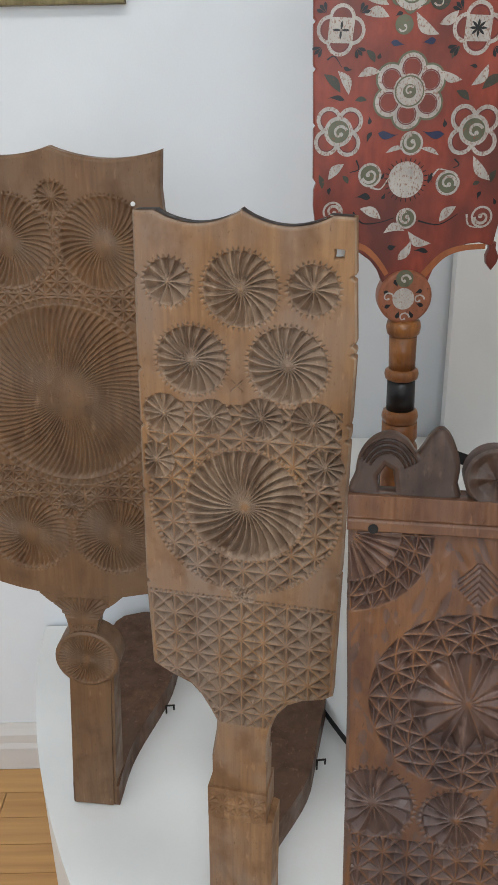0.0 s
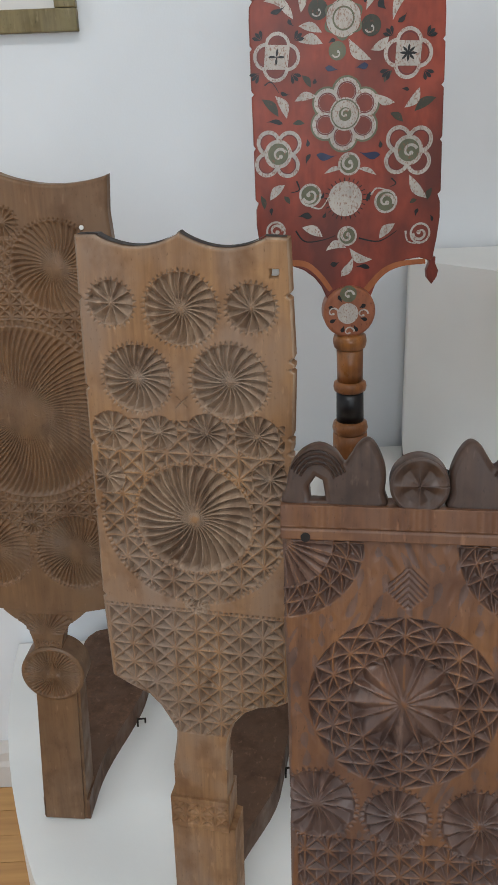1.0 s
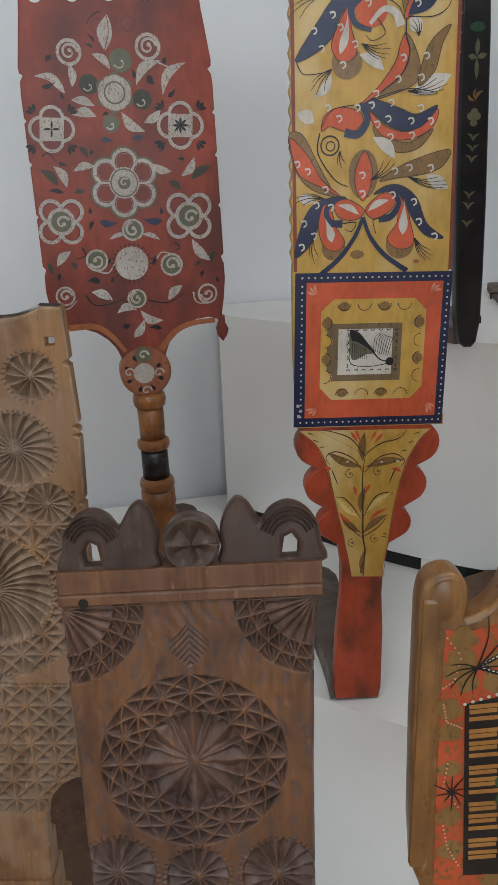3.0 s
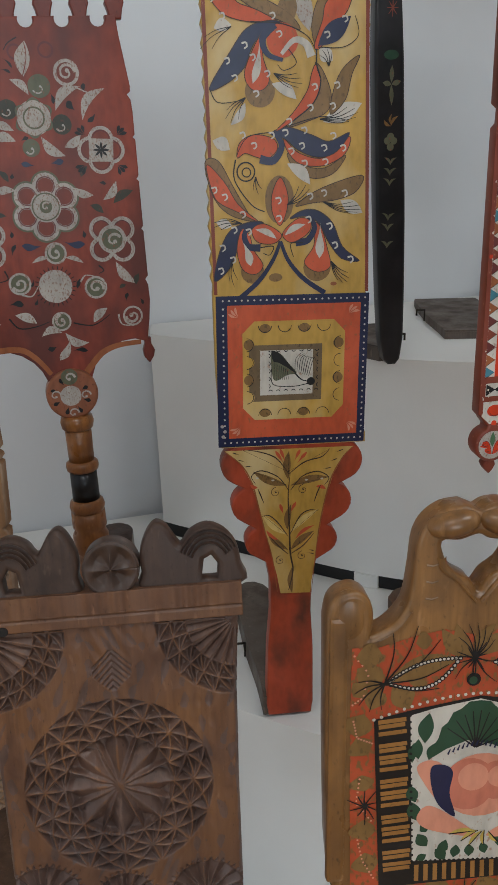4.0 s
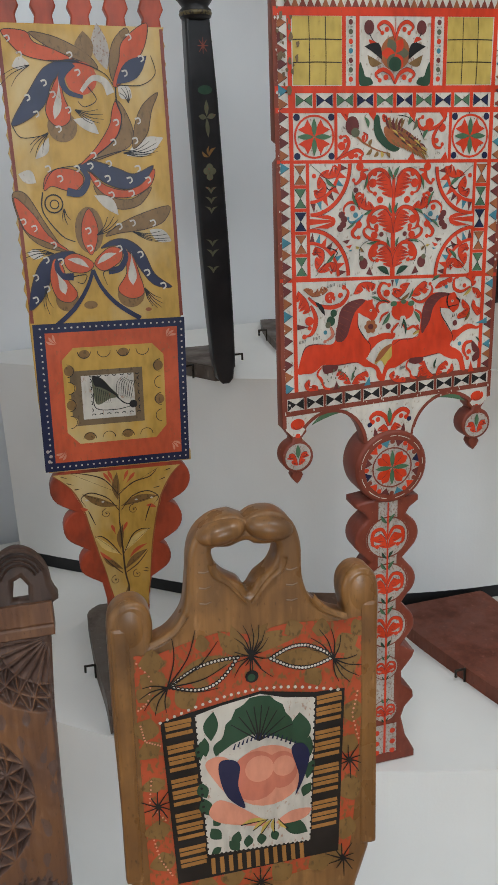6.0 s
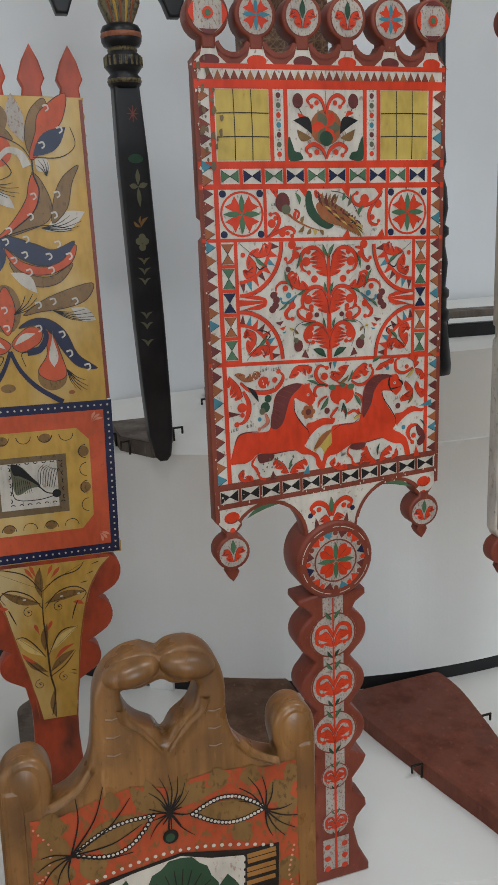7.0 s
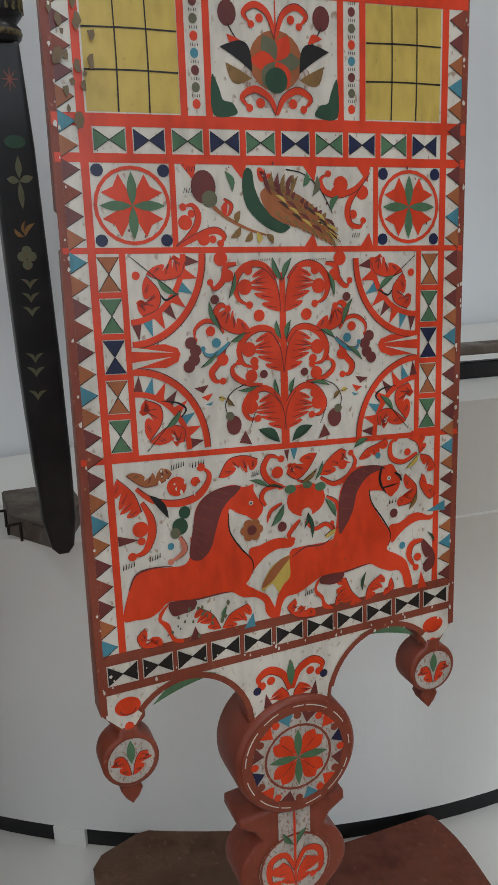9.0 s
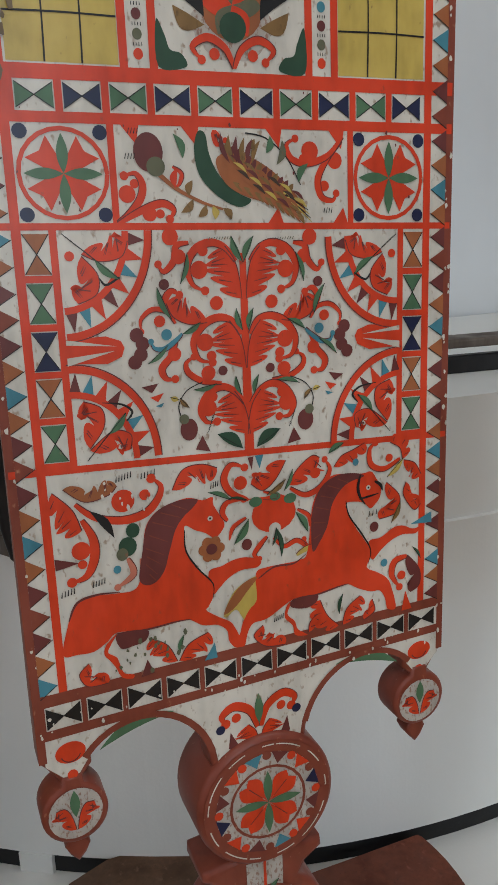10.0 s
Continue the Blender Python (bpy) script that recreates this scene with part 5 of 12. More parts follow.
def paint_windows():
    for s in (-1, 1):
        m = motif(G, "painted_window")
        u0, u1 = sorted((gu(s * 0.0516), gu(s * 0.0975)))
        rect(m, u0, 0.2662, u1, 0.3222, "yellow", 1)
        for k in (1, 2):
            x = u0 + (u1 - u0) * k / 3
            line(m, [(x, 0.2662), (x + 0.0004, 0.29), (x, 0.3222)], 0.0008, 0.0006, "black", 3)
            v = 0.2662 + 0.056 * k / 3
            line(m, [(u0, v), ((u0 + u1) / 2, v + 0.0004), (u1, v)], 0.0008, 0.0008, "black", 3)
        done(m, "", True)
        m = motif(G, "painted_dot_column")
        for k in range(7):
            v = 0.271 + k * 0.0078
            disc(m, gu(s * 0.043), v, 0.0021, ("red", "dim", "maroon", "teal")[k % 4], 2, 1.1, 14)
            for j in range(4):
                line(m, [(gu(s * 0.043) - 0.0018 + j * 0.0012, v + 0.0032), (gu(s * 0.043) - 0.0018 + j * 0.0012, v + 0.0046)], 0.0004, 0.0003, "black", 2, False)
        done(m, "", True)
    # the great flower between the windows
    m = motif(G, "painted_flower")
    for k in range(9):
        a = radians(195 + 150 * k / 8)
        disc(m, gu(0) + 0.0145 * math.cos(a), 0.2885 + 0.0135 * math.sin(a), 0.0056, "pale", 1)
    disc(m, gu(0), 0.2925, 0.0145, "brown", 2)
    for k in range(6):
        a = radians(60 * k)
        leaf(m, gu(0), 0.2925, gu(0) + 0.014 * math.cos(a), 0.2925 + 0.014 * math.sin(a), 0.009, 0.0, "red" if k % 2 else "dim", 3)
    disc(m, gu(0), 0.2835, 0.0062, "deep", 4)
    for s in (-1, 1):
        leaf(m, gu(s * 0.013), 0.287, gu(s * 0.030), 0.298, 0.009, s * 0.25, "black", 3)
        leaf(m, gu(s * 0.013), 0.284, gu(s * 0.027), 0.291, 0.007, -s * 0.2, "olive", 2)
        curl(m, [(-1.5, 303), (-1.5 + s * 4, 314), (-1.5 + s * 11, 318), (-1.5 + s * 17, 314), (-1.5 + s * 13, 309)], 2.6, "red", 4)
        dab(m, -1.5 + s * 8.5, 312, 1.9, "red", 4)
        curl(m, [(-1.5, 267), (-1.5 + s * 4, 275), (-1.5 + s * 12, 279), (-1.5 + s * 19, 275), (-1.5 + s * 15, 270)], 2.8, "red", 4)
        dab(m, -1.5 + s * 9, 272.5, 2.2, "red", 4)
        disc(m, gu(s * 0.0255), 0.3135, 0.0048, "maroon", 2, 1.25)
        line(m, [(gu(s * 0.0255), 0.309), (gu(s * 0.021), 0.302), (gu(s * 0.014), 0.295)], 0.0007, 0.0005, "black", 2)
        leaf(m, gu(s * 0.018), 0.301, gu(s * 0.026), 0.304, 0.004, 0.2, "red", 2)
        blob(m, [(gu(s * 0.0345), 0.2665), (gu(s * 0.0345), 0.285), (gu(s * 0.031), 0.279), (gu(s * 0.029), 0.2735), (gu(s * 0.024), 0.272), (gu(s * 0.022), 0.2668)], "deep", 2)
    line(m, [(gu(0), 0.306), (gu(0), 0.3215)], 0.001, 0.0004, "red", 3, False)
    done(m, "painted pomegranate flower", True)


def wheel(m, u, v, r, frame=True):
    """A round star with four red and four green petals in a red ring."""
    if frame:
        ring(m, u, v, r * 0.93, r * 1.03, "red", 3)
    for k in range(4):
        a = radians(45 + 90 * k)
        ca, sa = math.cos(a), math.sin(a)
        poly(m, [(u, v)] + [(u + r * (f * ca - g * sa), v + r * (f * sa + g * ca)) for f, g in ((0.35, -0.2), (0.82, -0.34), (0.7, 0.0), (0.82, 0.34), (0.35, 0.2))], "red", 3)
        b = radians(90 * k)
        leaf(m, u, v, u + r * 0.88 * math.cos(b), v + r * 0.88 * math.sin(b), r * 0.26, 0.0, "green" if frame else "teal", 4)


def paint_bird_row():
    for s in (-1, 1):
        m = motif(G, "painted_wheel")
        wheel(m, gu(s * 0.0785), 0.222, 0.0188)
        for a in (-1, 1):
            for b in (-1, 1):
                disc(m, gu(s * 0.0785) + a * 0.0165, 0.222 + b * 0.0170, 0.0031, "navy", 3, 1.0, 14)
        done(m, "", True)
    m = motif(G, "painted_bird")
    blob(m, [(gu(-0.0185), 0.2405), (gu(-0.0150), 0.2395), (gu(-0.0135), 0.231), (gu(-0.009), 0.222), (gu(0.000), 0.2145), (gu(0.006), 0.2115), (gu(0.000), 0.2085), (gu(-0.010), 0.213), (gu(-0.0185), 0.222), (gu(-0.0205), 0.233)], "deep", 3)
    blob(m, [(gu(-0.0105), 0.229), (gu(-0.002), 0.2325), (gu(0.010), 0.2285), (gu(0.020), 0.222), (gu(0.029), 0.2135), (gu(0.0335), 0.206), (gu(0.025), 0.2075), (gu(0.013), 0.2105), (gu(0.001), 0.214), (gu(-0.007), 0.2195)], "brown", 4)
    for k in range(13):
        x, v = -0.006 + k * 0.0026, 0.2315 - k * 0.0013
        leaf(m, gu(x), v - 0.001, gu(x + 0.002), v + 0.0055 - k * 0.0002, 0.0024, 0.1, "maroon" if k % 3 else "olive", 5)
        leaf(m, gu(x + 0.003), v - 0.012 + k * 0.0002, gu(x + 0.0075), v - 0.0165 + k * 0.0001, 0.0022, 0.1, "brown" if k % 2 else "olive", 5)
    for k in range(5):
        line(m, [(gu(0.022 + k * 0.001), 0.215 - k * 0.001), (gu(0.034 + k * 0.0006), 0.209 - k * 0.0018)], 0.0009, 0.0003, "black" if k % 2 else "yellow", 6, False)
    for k in range(22):
        x, v = -4 + 1.5 * k, 231 - 0.75 * k - (k % 4) * 2.4
        leaf(m, gu(x / 1000), v / 1000, gu((x + 6.5) / 1000), (v - 4.6) / 1000, 0.0016, 0.1, ("maroon", "ink", "olive", "yellow", "brown")[k * 3 % 5], 6)
    for k in range(6):
        leaf(m, gu(-0.004 + k * 0.0022), 0.2275, gu(-0.008 + k * 0.0038), 0.2405 - k * 0.0006, 0.0024, 0.1, ("maroon", "olive")[k % 2], 5)
    done(m, "painted peacock with a brown feathered tail", True)
    m = motif(G, "painted_branch")
    disc(m, gu(-0.0415), 0.2315, 0.0066, "maroon", 3, 1.25)
    disc(m, gu(-0.0385), 0.2255, 0.0042, "dim", 4)
    line(m, [(gu(-0.039), 0.224), (gu(-0.030), 0.2165), (gu(-0.018), 0.2105), (gu(-0.008), 0.2075)], 0.0022, 0.001, "brown", 3)
    for u0, v0, u1, v1, col in ((-0.030, 0.2165, -0.029, 0.225, "red"), (-0.024, 0.213, -0.022, 0.220, "olive"), (-0.022, 0.212, -0.028, 0.206, "olive"), (-0.016, 0.2095, -0.020, 0.204, "olive"), (-0.013, 0.209, -0.012, 0.203, "yellow"), (-0.008, 0.208, -0.004, 0.203, "olive"), (-0.03, 0.2395, -0.026, 0.229, "green"), (0.016, 0.2395, 0.014, 0.232, "green"), (0.022, 0.238, 0.019, 0.227, "dim"), (0.030, 0.2195, 0.035, 0.228, "green"), (0.0085, 0.238, 0.004, 0.234, "olive")):
        leaf(m, gu(u0), v0, gu(u1), v1, 0.0034, 0.15, col, 4)
    line(m, [(gu(0.004), 0.2405), (gu(0.014), 0.2385), (gu(0.024), 0.2305), (gu(0.031), 0.2185)], 0.0007, 0.0005, "black", 3)
    for pts, w in (([(-58.4, 203.2), (-53.1, 207.0), (-47.9, 212.9), (-46.4, 219.0), (-49.2, 223.8), (-54.3, 223.0)], 2.8), ([(-58.4, 202.7), (-48.5, 207.7), (-38.3, 211.0), (-32.9, 208.0), (-34.9, 204.1)], 2.8), ([(51.8, 238.6), (44.1, 230.5), (33.8, 227.1), (25.4, 229.0), (22.8, 235.1), (27.2, 237.9)], 2.6), ([(51.1, 236.9), (43.4, 228.7), (38.6, 220.0), (40.3, 212.2), (46.2, 210.3), (48.3, 213.5)], 2.6), ([(-32.4, 226.5), (-28.5, 223.6), (-29.3, 219.7), (-31.2, 217.5)], 1.6), ([(-8.6, 237.9), (-12.3, 240.7), (-11.2, 235.7), (-7.0, 237.3)], 2.0)):
        curl(m, [(x, v + x * 0.028) for x, v in pts], w, "red", 2)
    for p, q in (((-53.5, 215.3), 3.4), ((-50.0, 219.6), 1.8), ((-44.0, 206.7), 3.0), ((-39.1, 206.5), 1.8), ((34.6, 232.4), 3.9), ((47.6, 228.1), 3.4), ((42.0, 216.9), 2.2), ((31.1, 228.9), 2.0)):
        dab(m, p[0], p[1] + p[0] * 0.028, q, "red", 2)
    for x in (-0.053, -0.026, 0.014, 0.046):
        poly(m, [(gu(x), 0.2425), (gu(x + 0.008), 0.2425), (gu(x + 0.0065), 0.2345)], "red", 2)
    for x in (0.014, 0.048):
        poly(m, [(gu(x), 0.2012), (gu(x + 0.008), 0.2012), (gu(x + 0.0055), 0.2085)], "red", 2)
    for x, v in ((-0.050, 0.239), (-0.052, 0.2285), (0.043, 0.206)):
        for k in range(4):
            line(m, [(gu(x + k * 0.0013), v), (gu(x + k * 0.0013 + 0.0006), v + 0.0024)], 0.0004, 0.0003, "black", 3, False)
    done(m, "", True)


def curl(m, pts, w, col="red", layer=3, ball=1.0, edge=True):
    """A scroll drawn in one stroke that swells, thins and ends in a round drop; points in mm."""
    line_pts = spline([(x / 1000, v / 1000) for x, v in pts], 6)
    n = len(line_pts) - 1
    a, b = [], []
    for i, (x, z) in enumerate(line_pts):
        p, q = line_pts[max(i - 1, 0)], line_pts[min(i + 1, n)]
        k = math.hypot(q[0] - p[0], q[1] - p[1]) or 1e-9
        h = w / 1650 * (0.3 + 0.75 * math.sin(math.pi * min(1, 0.08 + 0.95 * i / n)))
        a.append((x - (q[1] - p[1]) / k * h, z + (q[0] - p[0]) / k * h))
        b.append((x + (q[1] - p[1]) / k * h, z - (q[0] - p[0]) / k * h))
    poly(m, a + b[::-1], col, layer)
    if ball:
        disc(m, line_pts[-1][0], line_pts[-1][1], w * 0.00068 * ball, col, layer, 1.0, 14)
    if edge:
        line(m, a[: n - 2], 0.0005, 0.0003, "maroon", layer + 1, False)


def lobed(m, pts, w, lobes, hand, col="red", layer=3, veins=True):
    """A half leaf: a smooth spine on one side and rounded lobes on the other (hand +1: to the left of the spine); points in mm."""
    sp = spline([(x / 1000, v / 1000) for x, v in pts], 12)
    n = len(sp) - 1
    out, tip = [], []
    for i, (x, z) in enumerate(sp):
        p, q = sp[max(i - 1, 0)], sp[min(i + 1, n)]
        k = math.hypot(q[0] - p[0], q[1] - p[1]) or 1e-9
        s = i / n
        wave = abs(math.sin(math.pi * lobes * s)) ** 0.6
        h = hand * w / 1000 * 1.42 * (0.25 + 0.75 * math.sin(math.pi * (0.1 + 0.82 * s))) * (0.46 + 0.54 * wave)
        lean = 0.32 * h * hand
        ox, oz = -(q[1] - p[1]) / k * h + (q[0] - p[0]) / k * lean, (q[0] - p[0]) / k * h + (q[1] - p[1]) / k * lean
        out.append((x + ox, z + oz))
        if abs((lobes * s) % 1 - 0.5) < lobes / n / 2 + 1e-6:
            tip.append(((x + ox * 0.25, z + oz * 0.25), (x + ox * 0.72, z + oz * 0.72)))
    poly(m, sp + out[::-1], col, layer)
    line(m, sp, 0.0004, 0.0005, "maroon", layer + 1, False)
    if veins:
        for a, b in tip:
            line(m, [a, b], 0.0002, 0.00055, "maroon", layer + 1, False)


def dab(m, x, v, r, col="red", layer=4, squash=1.0):
    disc(m, x / 1000, v / 1000, r / 900, col, layer, squash, 16)


def blade_leaf(m, a, b, w, col="green", layer=6, bend=0.08):
    leaf(m, a[0] / 1000, a[1] / 1000, b[0] / 1000, b[1] / 1000, w / 1000, bend, col, layer)
    line(m, [(a[0] / 1000, a[1] / 1000), (b[0] / 1000, b[1] / 1000)], 0.0003, 0.0003, "black", layer + 1, False)


def tri(m, a, b, c, col="maroon", layer=3):
    poly(m, [(x / 1000, v / 1000) for x, v in (a, b, c)], col, layer)


def shape(m, pts, col, layer=4):
    blob(m, [(x / 1000, v / 1000) for x, v in pts], col, layer)


def paint_tree():
    """The red tree: three tiers of half leaves and scrolls on each side of a straight stem."""
    def side(s, p):
        return (AXIS + s * (p[0] - AXIS), p[1] + (1 - s) * 0.036 * (p[0] - AXIS))

    AXIS = -1.0
    m = motif(G, "painted_tree")
    poly(m, [(-0.0036, 0.0925), (0.0014, 0.0925), (0.0006, 0.188), (-0.0026, 0.188)], "red", 3)
    for s in (-1, 1):
        def S(*pts):
            return [side(s, p) for p in pts]

        for spine, sweep, ball, low in (
            (S((0.1, 167.1), (1.0, 176.7), (3.2, 185.0), (7.7, 191.0)), S((2.5, 184.4), (7.7, 190.4), (14.7, 192.2), (22.1, 188.9), (26.1, 181.4), (24.0, 173.3), (18.1, 170.5)), (20.6, 179.9), (18.4, 188.5)),
            (S((-0.8, 134.4), (0.1, 143.1), (2.3, 150.7), (6.9, 156.8)), S((1.3, 150.4), (5.5, 156.9), (12.7, 158.3), (20.2, 154.6), (25.0, 146.7), (22.8, 139.0), (16.1, 137.3)), (19.4, 146.8), (16.5, 140.4)),
            (S((-1.6, 101.8), (-0.7, 109.8), (1.5, 117.3), (5.8, 123.3)), S((0.5, 117.1), (5.4, 123.0), (12.1, 125.6), (19.0, 122.3), (23.2, 114.8), (20.6, 108.8), (15.3, 108.7)), (19.3, 115.5), (16.9, 120.9))):
            lobed(m, spine, 11.5, 6, -s, "red", 3)
            curl(m, sweep, 3.0)
            dab(m, *side(s, ball), 3.7)
            dab(m, *side(s, low), 2.2)
        lobed(m, S((17.8, 156.0), (26.2, 155.1), (33.9, 158.3), (37.2, 164.7)), 8.5, 4, s, "red", 3)
        curl(m, S((35.4, 160.4), (37.5, 165.9), (34.4, 170.2), (30.5, 168.6)), 2.6)
        curl(m, S((33.2, 155.6), (37.1, 160.9), (43.9, 161.8), (49.3, 157.3), (49.3, 151.9)), 1.9)
        dab(m, *side(s, (40.7, 156.6)), 2.4)
        curl(m, S((24.9, 191.8), (30.7, 190.3), (32.4, 183.5), (37.3, 178.7), (39.7, 181.9)), 2.6)
        dab(m, *side(s, (30.0, 185.5)), 3.0)
        dab(m, *side(s, (33.5, 194.1)), 3.4)
        curl(m, S((33.1, 148.3), (36.3, 140.7), (40.9, 134.8), (39.1, 130.1), (34.8, 129.9)), 2.8)
        dab(m, *side(s, (34.5, 141.5)), 2.9)
        curl(m, S((12.1, 127.5), (20.9, 128.3), (28.0, 132.4), (29.1, 137.1), (25.3, 140.0)), 2.4)
        dab(m, *side(s, (18.5, 132.3)), 3.2)
        dab(m, *side(s, (12.9, 165.0)), 2.9)
        dab(m, *side(s, (11.2, 133.3)), 2.1, "maroon")
        dab(m, *side(s, (37.6, 173.1)), 2.2, "maroon")
        curl(m, S((30.3, 151.0), (33.8, 147.6), (39.2, 144.0), (43.8, 144.3), (45.3, 147.4)), 2.0, "teal", 5)
        dab(m, *side(s, (37.8, 150.5)), 2.3, "teal", 5)
        for a, b, w in (((25.9, 187.5), (29.9, 173.5), 2.4), ((21.0, 156.4), (30.3, 150.7), 2.8), ((35.0, 157.6), (41.1, 172.0), 2.8), ((14.5, 127.2), (26.5, 124.5), 2.4), ((-0.8, 184.0), (4.5, 195.6), 3.4), ((0.4, 152.4), (3.3, 162.6), 3.0), ((2.3, 121.4), (4.9, 130.7), 2.6), ((37.4, 145.7), (47.4, 137.2), 2.2)):
            blade_leaf(m, side(s, a), side(s, b), w)
        blade_leaf(m, side(s, (2.7, 94.8)), side(s, (15.5, 102.5)), 6.0, "deep", 6, 0.1 * s)
        line(m, [(x / 1000, v / 1000) for x, v in S((21.6, 128.2), (29.7, 124.2), (33.9, 117.3), (32.8, 110.5))], 0.0005, 0.0005, "black", 4)
        dab(m, *side(s, (29.5, 105.5)), 3.9, "maroon", 4, 1.25)
        dab(m, *side(s, (31.7, 110.6)), 2.2, "dim", 5)
        blade_leaf(m, side(s, (28.9, 116.1)), side(s, (33.2, 120.9)), 2.4, "olive")
        blade_leaf(m, side(s, (33.6, 120.2)), side(s, (37.9, 121.4)), 2.6, "yellow")
        tri(m, *S((19.3, 94.1), (26.8, 95.5), (23.0, 102.3)))
        for k in range(5):
            x, v = side(s, (20.5, 103.2))
            line(m, [((x + k * 0.7) / 1000, (v + k * 1.8) / 1000), ((x + 1.4 + k * 0.7) / 1000, (v + 2 + k * 1.8) / 1000)], 0.0004, 0.0003, "black", 3, False)
        for k in range(9):
            x, v = side(s, (14.8, 194.6))
            line(m, [((x + k * 1.3) / 1000, v / 1000), ((x + k * 1.3) / 1000 - 0.0007, v / 1000 - 0.0013)], 0.0003, 0.0003, "dim", 3, False)
    done(m, "painted red tree of scrolling leaves")
    for s in (-1, 1):
        for low in (0, 1):
            m = motif(G, "painted_fan")
            cx, cv = side(s, (84.5, 91.1) if low else (82.8, 193.7))
            cu, cv, up = cx / 1000, cv / 1000, 1 if low else -1

            def E(r, a):
                return (cu - s * r * math.cos(radians(a)), cv + up * 1.13 * r * math.sin(radians(a)))

            for r, w in ((0.0290, 0.0030), (0.0392, 0.0034)):
                line(m, [E(r, a) for a in range(0, 91, 5)], w, w, "red", 4, False)
            line(m, [E(0.0410, a) for a in range(0, 91, 5)], 0.0005, 0.0005, "maroon", 5, False)
            cols = ("maroon", "red", "teal", "red", "maroon", "red", "teal", "maroon")
            for k in range(8):
                t0, t1 = 90 * (k + 0.08) / 8, 90 * (k + 0.92) / 8
                poly(m, [E(0.0303, t0), E(0.0303, t1), E(0.0378, (t0 + t1) / 2)], cols[k], 3)
            if low:
                one, two, stem = S2(s, side, (76.9, 98.9), (69.9, 108.5), (70.2, 117.3), (78.2, 120.9)), S2(s, side, (77.0, 98.2), (66.1, 106.6), (57.8, 104.8), (58.2, 97.6)), ((78.6, 93.2), (59.3, 115.0))
                lobed(m, one, 8.5, 4, -s)
                lobed(m, two, 7.5, 4, s)
                curl(m, S2(s, side, (59.3, 111.0), (56.3, 115.3), (60.8, 118.9), (69.8, 120.0)), 0.9, "black", 4, 0, False)
            else:
                one, two, stem = S2(s, side, (73.6, 185.3), (65.6, 182.5), (56.1, 184.8), (52.9, 191.8)), S2(s, side, (73.6, 184.6), (67.1, 176.8), (68.2, 168.5), (76.5, 164.1)), ((81.3, 193.7), (57.6, 175.1))
                lobed(m, one, 8.0, 4, -s)
                lobed(m, two, 8.5, 4, s)
                curl(m, S2(s, side, (57.6, 176.0), (63.8, 172.5), (66.7, 175.5)), 0.9, "black", 4, 0, False)
                dab(m, *side(s, (78.8, 184.4)), 1.9)
            blade_leaf(m, side(s, stem[1]), side(s, (stem[0][0] * 0.45 + stem[1][0] * 0.55, stem[0][1] * 0.45 + stem[1][1] * 0.55)), 3.4)
            line(m, [(x / 1000, v / 1000) for x, v in (side(s, stem[1]), side(s, stem[0]))], 0.0006, 0.0004, "black", 4, False)
            done(m)
        m = motif(G, "painted_spike")
        poly(m, [(x / 1000, v / 1000) for x, v in S2(s, side, (83.5, 148.7), (65.8, 150.0), (59.2, 147.9), (57.7, 144.8), (59.2, 140.8), (65.9, 137.6), (83.7, 137.8))], "red", 5)
        tri(m, *S2(s, side, (83.5, 148.4), (61.0, 145.5), (83.6, 146.1)), "white", 6)
        tri(m, *S2(s, side, (83.6, 140.4), (62.1, 143.5), (83.7, 136.8)), "white", 6)
        for p in ((51.8, 150.4), (49.3, 146.4), (50.4, 141.5), (53.3, 138.0)):
            dab(m, *side(s, p), 2.9, "maroon", 4)
        tri(m, *S2(s, side, (43.0, 128.1), (51.1, 126.4), (46.3, 123.6)))
        tri(m, *S2(s, side, (40.8, 123.5), (47.4, 121.5), (43.7, 119.2)), "red")
        tri(m, *S2(s, side, (40.8, 118.9), (45.2, 117.4), (42.3, 116.7)), "teal")
        done(m)


def S2(s, side, *pts):
    return [side(s, p) for p in pts]


